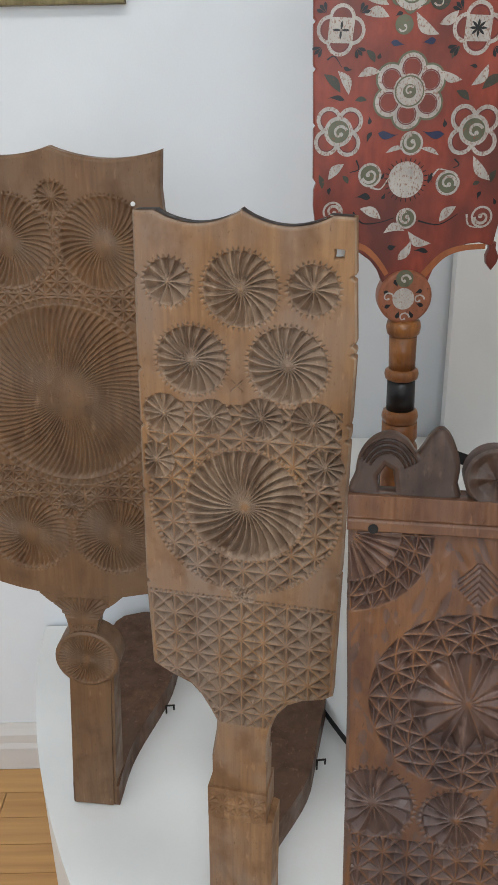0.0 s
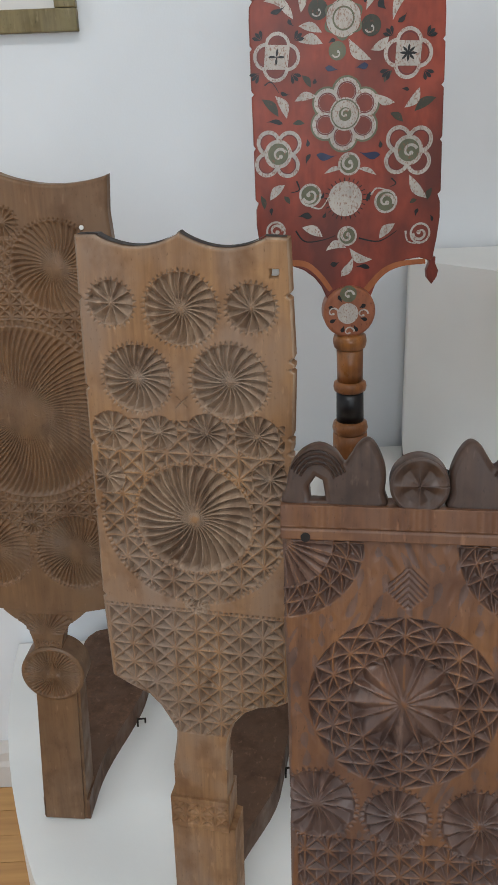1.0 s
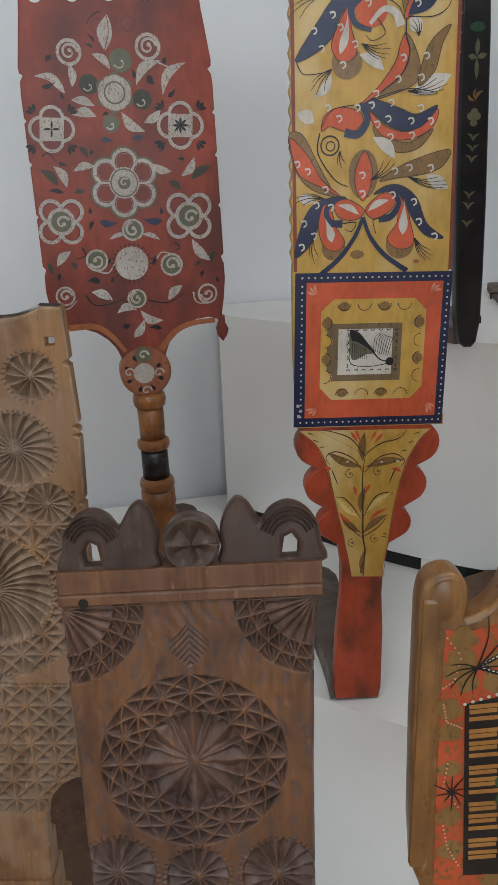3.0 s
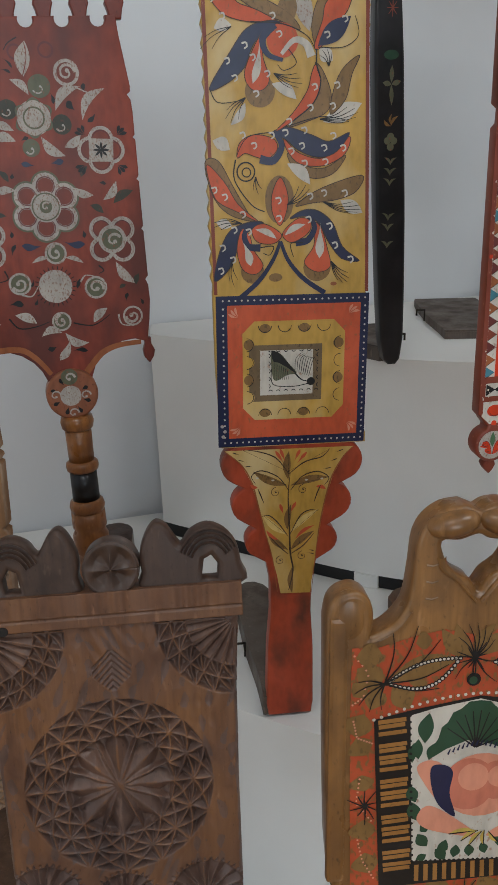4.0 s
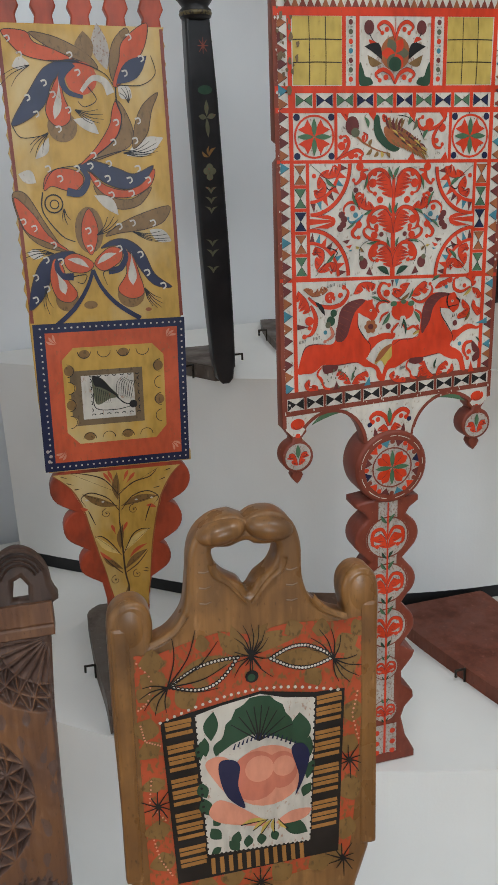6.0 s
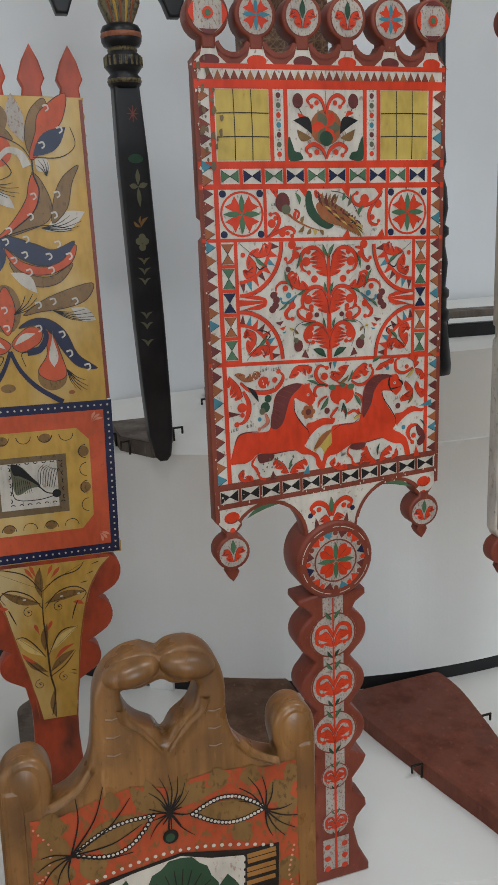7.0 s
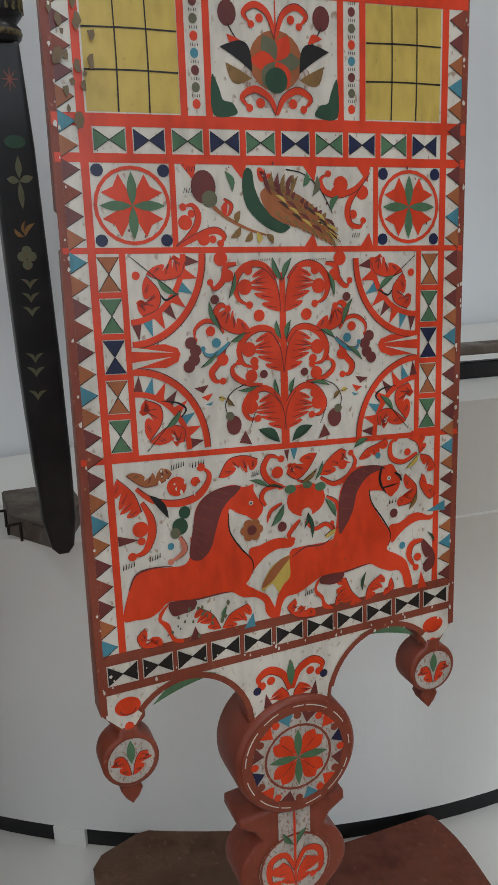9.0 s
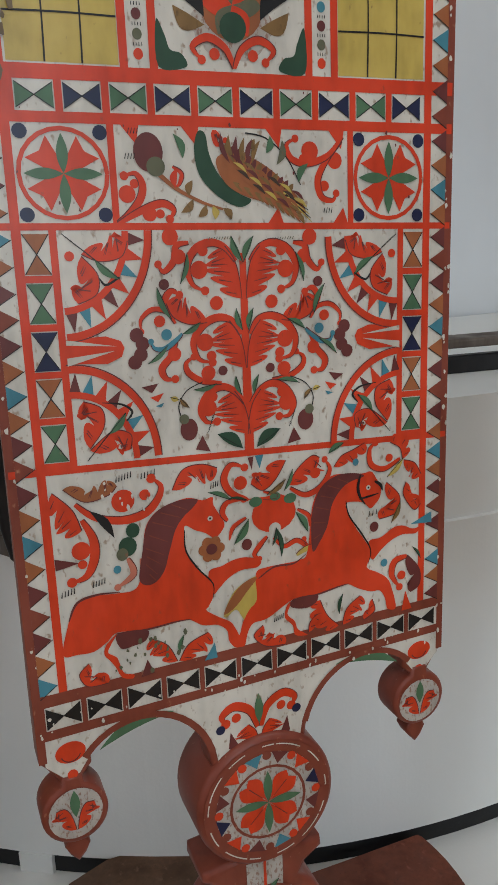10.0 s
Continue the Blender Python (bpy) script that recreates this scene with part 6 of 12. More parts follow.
def paint_horses():
    m = motif(G, "painted_horse")
    shape(m, [(-100.3, 5.9), (-96.7, 20.6), (-92.3, 30.4), (-83.9, 32.8), (-72.4, 32.0), (-64.3, 31.9), (-60.5, 36.5), (-58.6, 47.5), (-56.2, 62.0), (-50.9, 69.3), (-42.2, 72.9), (-33.5, 74.0), (-26.9, 71.7), (-21.7, 72.6), (-21.5, 69.0), (-19.0, 63.9), (-16.1, 58.1), (-17.6, 54.3), (-21.5, 51.2), (-26.2, 54.6), (-31.5, 57.1), (-36.4, 60.2), (-37.0, 54.7), (-36.3, 46.5), (-31.6, 37.6), (-25.4, 29.6), (-23.2, 22.3), (-26.2, 15.9), (-27.7, 13.4), (-20.9, 8.2), (-15.0, 4.2), (-11.9, -1.7), (-8.6, -9.6), (-12.9, -10.6), (-16.4, -6.2), (-17.3, 0.0), (-22.4, 4.3), (-30.1, 5.8), (-36.9, 10.3), (-44.4, 11.0), (-60.6, 10.1), (-73.7, 11.7), (-79.1, 7.7), (-85.8, 4.3), (-93.4, 4.5)], "red")
    shape(m, [(-73.7, 11.3), (-77.3, 5.9), (-78.8, 2.1), (-74.8, -1.5), (-73.1, -7.4), (-71.4, -10.9), (-67.1, -12.5), (-67.9, -14.5), (-73.1, -12.6), (-75.7, -6.8), (-78.4, -2.1), (-80.8, 1.5), (-79.5, 6.4)], "red")
    shape(m, [(-73.7, 11.0), (-58.9, 9.8), (-59.9, 4.4), (-65.9, 2.9), (-72.5, 2.9)], "maroon")
    shape(m, [(-25.6, 33.8), (-18.6, 35.7), (-11.5, 37.9), (-4.4, 37.8), (2.7, 34.8), (0.5, 31.4), (-8.1, 31.5), (-15.3, 28.5), (-20.3, 24.2), (-23.9, 21.8)], "red")
    shape(m, [(-60.8, 36.3), (-58.4, 50.8), (-55.4, 63.5), (-49.2, 70.4), (-39.2, 73.5), (-29.5, 72.8), (-32.0, 68.8), (-36.6, 65.2), (-41.2, 59.3), (-45.0, 48.6), (-48.5, 38.5), (-54.7, 33.2)], "maroon", 5)
    for a, b in (((-57.1, 44.0), (-51.8, 38.0)), ((-56.7, 52.2), (-48.0, 47.4)), ((-54.7, 58.5), (-45.7, 53.7)), ((-52.5, 64.7), (-42.1, 60.4)), ((-48.3, 68.9), (-38.6, 64.9)), ((-42.6, 72.0), (-35.1, 68.3)), ((-55.7, 38.7), (-52.6, 34.8)), ((-56.3, 47.8), (-49.6, 42.7))):
        line(m, [(x / 1000, v / 1000) for x, v in (a, b)], 0.0006, 0.0003, "rust", 6, False)
    curl(m, [(-96.0, 22.5), (-91.6, 30.9), (-82.6, 33.2), (-70.8, 32.4)], 1.0, "maroon", 5, 0, False)
    curl(m, [(-73.7, 11.3), (-58.9, 10.1), (-43.7, 10.9), (-36.2, 10.5)], 0.8, "maroon", 5, 0, False)
    curl(m, [(-36.9, 58.0), (-36.7, 47.2), (-31.0, 36.8), (-23.7, 27.3), (-24.0, 19.3)], 0.7, "black", 5, 0, False)
    dab(m, -23.5, 61.9, 1.2, "white", 6)
    dab(m, -23.5, 61.9, 0.5, "black", 7)
    done(m, "running red horse with a maroon mane")
    m = motif(G, "painted_horse")
    shape(m, [(-0.3, 28.0), (6.2, 30.4), (24.6, 30.8), (29.1, 35.0), (31.5, 53.6), (33.5, 62.4), (38.3, 70.0), (45.8, 74.1), (61.4, 72.4), (67.2, 72.7), (70.3, 68.4), (73.1, 63.1), (72.4, 57.5), (69.7, 54.3), (66.5, 52.3), (62.6, 56.1), (56.8, 57.6), (51.9, 57.3), (53.4, 51.4), (58.0, 42.5), (65.9, 30.4), (66.8, 24.4), (64.4, 18.9), (71.2, 14.7), (77.3, 9.9), (80.2, 3.4), (82.8, -8.5), (77.5, -8.2), (75.8, -1.4), (72.5, 3.7), (66.9, 4.3), (59.0, 7.7), (53.1, 11.3), (47.2, 10.9), (31.9, 9.0), (20.6, 9.6), (5.6, 2.0), (-2.8, 0.8), (-6.2, -4.3), (-8.2, -10.8), (-13.6, -9.3), (-10.6, -4.2), (-8.6, 2.3), (-4.8, 8.7), (-0.3, 13.9)], "red")
    shape(m, [(19.8, 8.7), (16.7, 2.0), (20.8, -3.2), (22.6, -8.3), (28.2, -12.8), (21.0, -11.3), (19.6, -5.5), (15.2, 0.1), (16.4, 6.4)], "red")
    shape(m, [(20.6, 9.6), (34.1, 9.3), (33.3, 4.7), (27.2, 2.9), (19.0, 5.2)], "maroon")
    shape(m, [(65.9, 33.6), (73.0, 34.7), (80.9, 38.9), (87.0, 39.1), (93.1, 36.3), (97.2, 36.4), (95.2, 33.3), (86.6, 34.0), (79.0, 31.5), (73.1, 27.3), (67.6, 22.8)], "red")
    shape(m, [(32.1, 34.2), (31.5, 48.4), (33.4, 60.3), (38.3, 69.3), (47.3, 73.6), (57.2, 73.3), (62.9, 70.8), (55.3, 69.1), (49.6, 66.0), (43.9, 58.4), (40.8, 46.9), (36.3, 38.8)], "maroon", 5)
    for a, b in (((32.9, 41.1), (36.7, 43.0)), ((33.0, 49.9), (39.7, 48.9)), ((34.5, 58.1), (42.0, 55.6)), ((37.2, 63.9), (45.0, 61.4)), ((41.3, 68.9), (48.8, 65.8)), ((47.3, 71.5), (53.4, 68.6))):
        line(m, [(x / 1000, v / 1000) for x, v in (a, b)], 0.0006, 0.0003, "rust", 6, False)
    curl(m, [(1.0, 25.0), (9.8, 29.8), (20.9, 29.6), (28.3, 33.7)], 0.8, "maroon", 5, 0, False)
    curl(m, [(21.3, 9.5), (33.8, 9.3), (47.2, 11.3), (53.1, 11.7)], 0.8, "maroon", 5, 0, False)
    curl(m, [(51.9, 59.0), (53.8, 50.3), (61.2, 39.1), (66.7, 28.8), (65.2, 21.0)], 0.7, "black", 5, 0, False)
    curl(m, [(60.6, 71.8), (59.1, 65.4), (60.3, 59.9), (63.4, 55.2)], 1.4, "black", 6, 0, False)
    curl(m, [(59.9, 58.6), (65.7, 59.2), (71.6, 60.1)], 0.9, "black", 6, 0, False)
    curl(m, [(69.2, 67.2), (72.7, 64.6), (73.9, 61.2)], 1.4, "black", 6, 0, False)
    dab(m, 65.3, 64.2, 1.2, "white", 6)
    dab(m, 65.3, 64.2, 0.5, "black", 7)
    done(m, "running red horse with a dark bridle")
    m = motif(G, "painted_tail")
    shape(m, [(1.0, 25.7), (-5.8, 24.8), (-13.1, 19.8), (-18.3, 10.2), (-17.4, 7.2), (-11.6, 10.3), (-6.4, 2.9), (-0.4, 13.2)], "yellow", 3)
    shape(m, [(0.3, 25.8), (-6.5, 24.6), (-13.5, 18.4), (-18.7, 9.2), (-12.3, 11.9), (-5.6, 19.1)], "brown", 4)
    done(m)


def paint_horse_row():
    paint_horses()
    m = motif(G, "painted_scrolls")
    for pts, w, n, h in (
        ([(-98.1, 86.3), (-89.7, 76.9), (-86.1, 66.3)], 8.5, 4, -1), ([(-88.7, -1.3), (-93.6, -6.4), (-89.9, -13.4), (-79.8, -13.9)], 6.5, 4, 1), ([(-44.3, -10.7), (-49.0, -0.9), (-56.8, 4.5)], 6.5, 4, 1), ([(-43.6, -10.9), (-38.1, -2.8), (-27.5, 1.4)], 7.5, 4, -1),
        ([(-41.9, 79.1), (-36.2, 88.3), (-26.8, 90.0), (-18.5, 87.0)], 7.5, 4, -1), ([(18.1, 85.6), (12.5, 76.9), (5.3, 71.8), (-1.3, 76.1)], 8.0, 4, -1), ([(18.9, 72.7), (24.5, 80.4), (32.6, 86.1), (37.0, 84.5)], 8.5, 4, -1), ([(45.1, 78.4), (49.6, 83.6), (56.8, 86.2), (63.2, 88.8)], 5.0, 3, -1),
        ([(86.3, 76.6), (84.6, 83.1), (78.7, 87.0)], 5.0, 3, -1), ([(87.1, 76.4), (93.9, 73.8), (98.1, 66.8)], 5.5, 3, -1), ([(76.6, 65.4), (84.7, 56.5), (82.4, 47.4), (72.1, 45.3)], 6.0, 4, -1), ([(88.5, 63.8), (87.0, 56.8), (93.7, 47.2), (98.1, 50.2)], 5.5, 3, 1),
        ([(47.2, -11.4), (40.2, -4.0), (36.0, 5.6)], 6.5, 4, 1), ([(49.1, -11.7), (51.9, -2.6), (60.2, 3.4)], 6.5, 4, -1), ([(2.6, -1.4), (-2.7, -6.5), (3.8, -13.7), (14.9, -15.2)], 6.0, 4, 1), ([(28.6, -11.4), (29.8, -5.7), (34.1, -2.1)], 4.0, 2, -1), ([(67.8, -0.3), (69.4, -7.4), (63.0, -11.5)], 3.5, 2, -1)):
        lobed(m, pts, w, n, h, "red", 3)
    for pts, w in (([(-88.3, 79.3), (-79.5, 71.6), (-66.5, 68.1), (-55.4, 70.0), (-48.9, 76.2), (-47.3, 82.4), (-51.7, 86.5)], 3.4), ([(-85.8, 71.3), (-81.4, 61.7), (-81.4, 52.0), (-85.7, 43.6), (-92.8, 41.6)], 3.6), ([(-3.6, 68.7), (-11.8, 73.2), (-15.3, 80.7), (-11.3, 87.4), (-4.2, 85.1)], 3.0), ([(20.0, 70.8), (28.7, 65.8), (38.0, 69.3), (42.8, 77.3), (39.9, 83.1)], 2.6),
                   ([(84.7, 77.5), (74.9, 73.1), (67.1, 76.6), (66.3, 84.7), (69.7, 87.7)], 2.6), ([(89.7, 20.9), (82.0, 19.2), (80.1, 11.3), (85.1, 3.3)], 3.2), ([(10.1, 45.8), (15.9, 40.0), (22.9, 42.0), (28.4, 38.3), (27.3, 42.0)], 2.2), ([(6.6, 47.1), (2.9, 43.5), (-0.8, 38.6), (2.0, 35.7)], 2.2), ([(-14.3, 58.9), (-16.9, 63.6), (-14.0, 68.5), (-5.3, 68.6)], 2.4), ([(5.3, 71.2), (12.4, 67.5), (-3.6, 68.4)], 1.4)):
        curl(m, pts, w)
    for p, r in (((-65.9, 77.6), 5.0), ((-87.4, 56.5), 4.0), ((-87.2, 49.7), 2.0), ((-55.3, 79.0), 2.4), ((-6.8, 77.5), 3.2), ((34.3, 76.7), 2.6), ((86.2, 10.2), 2.4), ((78.0, 78.7), 2.0)):
        dab(m, *p, r)
    lobed(m, [(-93.2, 87.1), (-83.6, 79.8), (-72.6, 81.4), (-68.3, 85.3)], 5.5, 4, 1, "brown", 3)
    lobed(m, [(90.1, 21.5), (97.7, 12.0), (97.9, 2.5), (92.2, -1.1)], 6.0, 3, -1, "maroon", 3)
    curl(m, [(-65.7, 48.7), (-63.5, 40.4), (-71.6, 34.9)], 2.6, "rose", 3)
    curl(m, [(-59.2, 47.6), (-57.6, 42.0), (-53.7, 39.4)], 2.6, "rose", 3)
    curl(m, [(22.8, 33.9), (30.2, 36.9), (37.8, 35.7)], 2.4, "yellow", 3, 0)
    done(m)
    m = motif(G, "painted_flower")
    dab(m, 10.8, 58.8, 11.0, "red", 3, 0.82)
    for p, r in (((1.0, 66.4), 3.2), ((11.7, 67.6), 2.7), ((19.9, 65.4), 3.2)):
        dab(m, *p, r, "green", 4, 0.75)
    dab(m, 11.0, 50.5, 3.0, "white", 4)
    blade_leaf(m, (11.7, 51.1), (14.3, 34.6), 2.4, "deep")
    blade_leaf(m, (11.7, 51.1), (9.3, 41.4), 1.8, "deep")
    blade_leaf(m, (-3.1, 58.2), (-11.6, 45.9), 4.2)
    blade_leaf(m, (22.7, 57.7), (29.6, 45.5), 3.6)
    curl(m, [(-4.5, 59.1), (-11.6, 55.1), (-13.9, 48.6)], 1.8, "red", 5, 0)
    curl(m, [(23.8, 58.9), (30.0, 54.5), (30.7, 48.5)], 1.8, "red", 5, 0)
    for k in range(6):
        a = 2 * math.pi * k / 6
        x, v = (-23.4, 45.7)
        dab(m, x + 4.2 * math.cos(a), v + 4.2 * math.sin(a), 2.5, "brown", 4)
    dab(m, -23.4, 45.7, 2.6, "maroon", 5)
    for p, r, col in (((-4.6, 44.7), 2.5, "maroon"), ((69.0, 41.5), 2.4, "maroon"), ((75.2, 19.6), 1.9, "teal"), ((-71.1, 44.0), 1.7, "teal"), ((57.9, 79.1), 1.6, "teal"), ((-65.3, 54.6), 4.0, "deep"), ((-62.3, 62.3), 3.0, "deep"), ((-68.1, 51.1), 2.6, "dim")):
        dab(m, *p, r, col, 4, 1.1)
    for a, b, w, col in (((-81.8, 75.2), (-71.4, 60.4), 4.2, "black"), ((-43.1, -6.8), (-40.3, 3.2), 2.4, "green"), ((47.2, -4.6), (49.5, 6.8), 2.2, "deep"), ((86.7, 77.6), (76.6, 68.3), 3.0, "yellow"), ((85.1, 53.5), (79.3, 42.1), 3.0, "olive"), ((-24.0, 75.3), (-12.2, 69.6), 2.6, "green"), ((41.8, 86.0), (51.1, 90.6), 3.4, "green"), ((17.9, 76.2), (7.0, 69.2), 3.0, "olive"), ((21.6, 80.8), (16.4, 69.6), 2.2, "green"), ((92.9, 25.9), (98.4, 18.3), 1.6, "deep"), ((-13.9, 70.5), (-3.6, 68.4), 1.2, "deep")):
        blade_leaf(m, a, b, w, col)
    tri(m, (-99.9, 54.4), (-99.7, 48.6), (-88.4, 50.6))
    tri(m, (-63.6, -15.1), (-56.5, -14.2), (-59.7, -6.1))
    tri(m, (-30.2, -14.1), (-23.1, -13.8), (-24.2, -5.0), "teal")
    tri(m, (86.6, -11.5), (93.2, -11.2), (88.9, 0.3), "red")
    tri(m, (-2.3, 89.8), (0.8, 90.1), (-0.4, 83.0))
    tri(m, (1.5, 90.3), (6.1, 90.4), (3.8, 83.4), "teal")
    tri(m, (91.8, 39.0), (105.2, 44.4), (105.4, 38.0), "teal")
    for p, k, d in (((-68.5, 86.9), 6, 1.4), ((-98.2, 34.7), 5, 1.5), ((-83.3, 37.0), 5, 1.4), ((-56.5, 86.8), 5, 1.6), ((47.3, 54.1), 3, 2.4), ((65.8, 47.7), 3, 2.2), ((9.2, -1.3), 5, 1.2), ((-22.3, 76.7), 4, 1.2)):
        for j in range(k):
            x, v = p[0] + j * d, p[1] + j * 0.3
            line(m, [(x / 1000, v / 1000), ((x + 0.4) / 1000, (v + 3) / 1000)], 0.0006, 0.0003, "black", 3, False)
    done(m)


def paint_leg_and_discs():
    m = motif(G, "painted_skirt")
    for s in (-1, 1):
        disc(m, gu(s * 0.1), -0.0425, 0.0075, "red", 2, 0.75)
        line(m, arc(gu(s * 0.1), -0.0425, 0.005, 200, 340, 8), 0.0006, 0.0006, "maroon", 3, False)
        disc(m, gu(s * 0.100), -0.0545, 0.0026, "red", 2)
        leaf(m, gu(s * 0.086), -0.046, gu(s * 0.046), -0.0365, 0.0065, -s * 0.12, "green", 2)
        lobed(m, [(-1.5 + s * 0.3, -70), (-1.5 + s * 2, -62), (-1.5 + s * 6, -57)], 9.0, 4, -s, "red", 2)
        curl(m, [(-1.5 + s, -60), (-1.5 + s * 5, -49), (-1.5 + s * 14, -44), (-1.5 + s * 21, -48), (-1.5 + s * 19, -53)], 4.0, "red", 2)
        dab(m, -1.5 + s * 13, -51, 2.4, "red", 2)
        disc(m, gu(s * 0.022), -0.0555, 0.0026, "navy", 3)
        poly(m, [(gu(s * 0.010), -0.072), (gu(s * 0.018), -0.068), (gu(s * 0.0165), -0.0585)], "maroon", 2)
        pts = [(gu(s * (0.065 + 0.0395 * math.cos(radians(a)))), -0.078 + 0.044 * math.sin(radians(a))) for a in range(44, 172, 8)]
        line(m, pts, 0.0035, 0.0035, "rust", 3, False)
    leaf(m, gu(0), -0.058, gu(0), -0.040, 0.005, 0, "green", 4)
    done(m, "", True)
    for s in (-1, 1):
        m = motif(G, "painted_pendant_face", 0.001)
        u, v = gu(s * 0.1005), -0.0755
        lay = 1
        disc(m, u, v, 0.0136, "pale", lay)
        for h in (-1, 1):
            lobed(m, [(u * 1000 + h * 0.3, v * 1000 - 9), (u * 1000 + h * 2, v * 1000 - 1), (u * 1000 + h * 5, v * 1000 + 4), (u * 1000 + h * 9.5, v * 1000 + 4)], 6.0, 4, -h, "red", lay + 1)
        leaf(m, u, v - 0.002, u, v + 0.013, 0.005, 0, "green", lay + 2)
        done(m, "", True)
    for k in range(6):
        m = motif(G, "painted_crown_face", 0.001)
        u, v = gu((k - 2.5) * 0.0403), 0.378
        disc(m, u, v, 0.0142, "pale", 1, 1.05)
        if k in (0, 5):
            disc(m, u, v, 0.0045, "red", 8)
            disc(m, u, v, 0.0026, "green", 9)
            for a in range(4):
                b = radians(90 * a)
                leaf(m, u + 0.0115 * math.cos(b) + 0.008 * math.sin(b), v + 0.0115 * math.sin(b) - 0.008 * math.cos(b), u + 0.0115 * math.cos(b) - 0.008 * math.sin(b), v + 0.0115 * math.sin(b) + 0.008 * math.cos(b), 0.004, -0.15, "red" if a % 2 == 0 else "maroon", 8)
        elif k in (1, 4):
            wheel(m, u, v, 0.0135, False)
        else:
            for h in (-1, 1):
                lobed(m, [(u * 1000 + h * 0.3, v * 1000 - 9), (u * 1000 + h * 2, v * 1000 - 1), (u * 1000 + h * 5, v * 1000 + 4), (u * 1000 + h * 9.5, v * 1000 + 5)], 6.0, 4, -h, "red", 7)
            leaf(m, u, v - 0.002, u, v + 0.0125, 0.005, 0, "deep", 9)
        done(m, "", True)
        m = motif(G, "painted_crown_foot")
        disc(m, u, 0.3435, 0.0085, "red" if k % 2 else "maroon", 2, 0.55)
        disc(m, u, 0.3555, 0.0022, "teal" if k % 2 else "red", 3)
        line(m, arc(u + 0.02015, 0.3625, 0.0145, 200, 340, 10), 0.004, 0.004, "rust", 3, False) if k < 5 else None
        done(m, "", True)
    # the large disc
    m = motif(G, "painted_leg_disc_face", 0.004)
    u, v, L = gu(0.002), -0.105, 1
    disc(m, u, v, 0.0345, "pale", L, 1.0, 36)
    ring(m, u, v, 0.0305, 0.0375, "rust", L + 1)
    for k in range(13):
        ring(m, u, v, 0.0346, 0.0353, "ground", L + 2, 27.7 * k, 27.7 * k + 11 + 7 * (k % 3))
    ring(m, u, v, 0.0210, 0.0226, "rust", L + 1)
    for k in range(12):
        a = 2 * math.pi * (k + 0.5) / 12
        p = [(u + r * math.cos(a + b), v + r * math.sin(a + b)) for r, b in ((0.0308, -0.17), (0.0308, 0.17), (0.0232, 0.0))]
        poly(m, p, ("navy", "red", "maroon", "teal", "red", "maroon")[k % 6], L + 2)
        a = 2 * math.pi * k / 12
        disc(m, u + 0.0288 * math.cos(a), v + 0.0288 * math.sin(a), 0.0026, "rust" if k % 2 else "red", L + 2, 1.0, 10)
    for k in range(4):
        a = radians(45 + 90 * k)
        for t in (-0.2, 0.2):
            leaf(m, u, v, u + 0.0202 * math.cos(a + t), v + 0.0202 * math.sin(a + t), 0.0095, 0.0, "red", L + (2 if t < 0 else 3), 0.7)
        line(m, [(u + r * math.cos(a), v + r * math.sin(a)) for r in (0.005, 0.010, 0.0155)], 0.0003, 0.0006, "maroon", L + 4, False)
        b = radians(90 * k)
        leaf(m, u, v, u + 0.0195 * math.cos(b), v + 0.0195 * math.sin(b), 0.0052, 0.0, "green", L + 4)
    done(m)
    m = motif(G, "painted_leg_face")
    line(m, [(gu(0), -0.146), (gu(0), -0.3), (gu(0), -0.47)], 0.0016, 0.003, "red", 3, False)
    for zc in (-0.187, -0.243, -0.299, -0.352, -0.41):
        r = 27 if zc > -0.32 else 17
        v = zc * 1000
        disc(m, gu(0), zc, r * 0.00093, "pale", 1, 0.98)
        ring(m, gu(0), zc, r * 0.00086, r * 0.00092, "rust", 2)
        for s in (-1, 1):
            lobed(m, [(-1.5 + s * 0.3, v - 0.48 * r), (-1.5 + s * 0.1 * r, v - 0.05 * r), (-1.5 + s * 0.3 * r, v + 0.2 * r)], 0.33 * r, 4, -s, "red", 3)
            curl(m, [(-1.5, v - 0.1 * r), (-1.5 + s * 0.25 * r, v + 0.38 * r), (-1.5 + s * 0.62 * r, v + 0.28 * r), (-1.5 + s * 0.66 * r, v - 0.22 * r), (-1.5 + s * 0.45 * r, v - 0.36 * r)], 0.13 * r)
            dab(m, -1.5 + s * 0.5 * r, v, 0.11 * r)
            blade_leaf(m, (-1.5 + s, v + 0.62 * r), (-1.5 + s * 0.3 * r, v + 1.0 * r), 0.14 * r)
            blade_leaf(m, (-1.5 + s, v - 0.95 * r), (-1.5 + s * 0.25 * r, v - 0.62 * r), 0.12 * r, "deep")
    rect(m, gu(-0.015), -0.47, gu(0.015), -0.43, "pale", 0)
    rect(m, gu(-0.011), -0.40, gu(0.011), -0.145, "pale", 0)
    for v in (-0.44, -0.455, -0.468):
        for s in (-1, 1):
            disc(m, gu(s * 0.010), v, 0.0035, "red", 2)
    done(m)



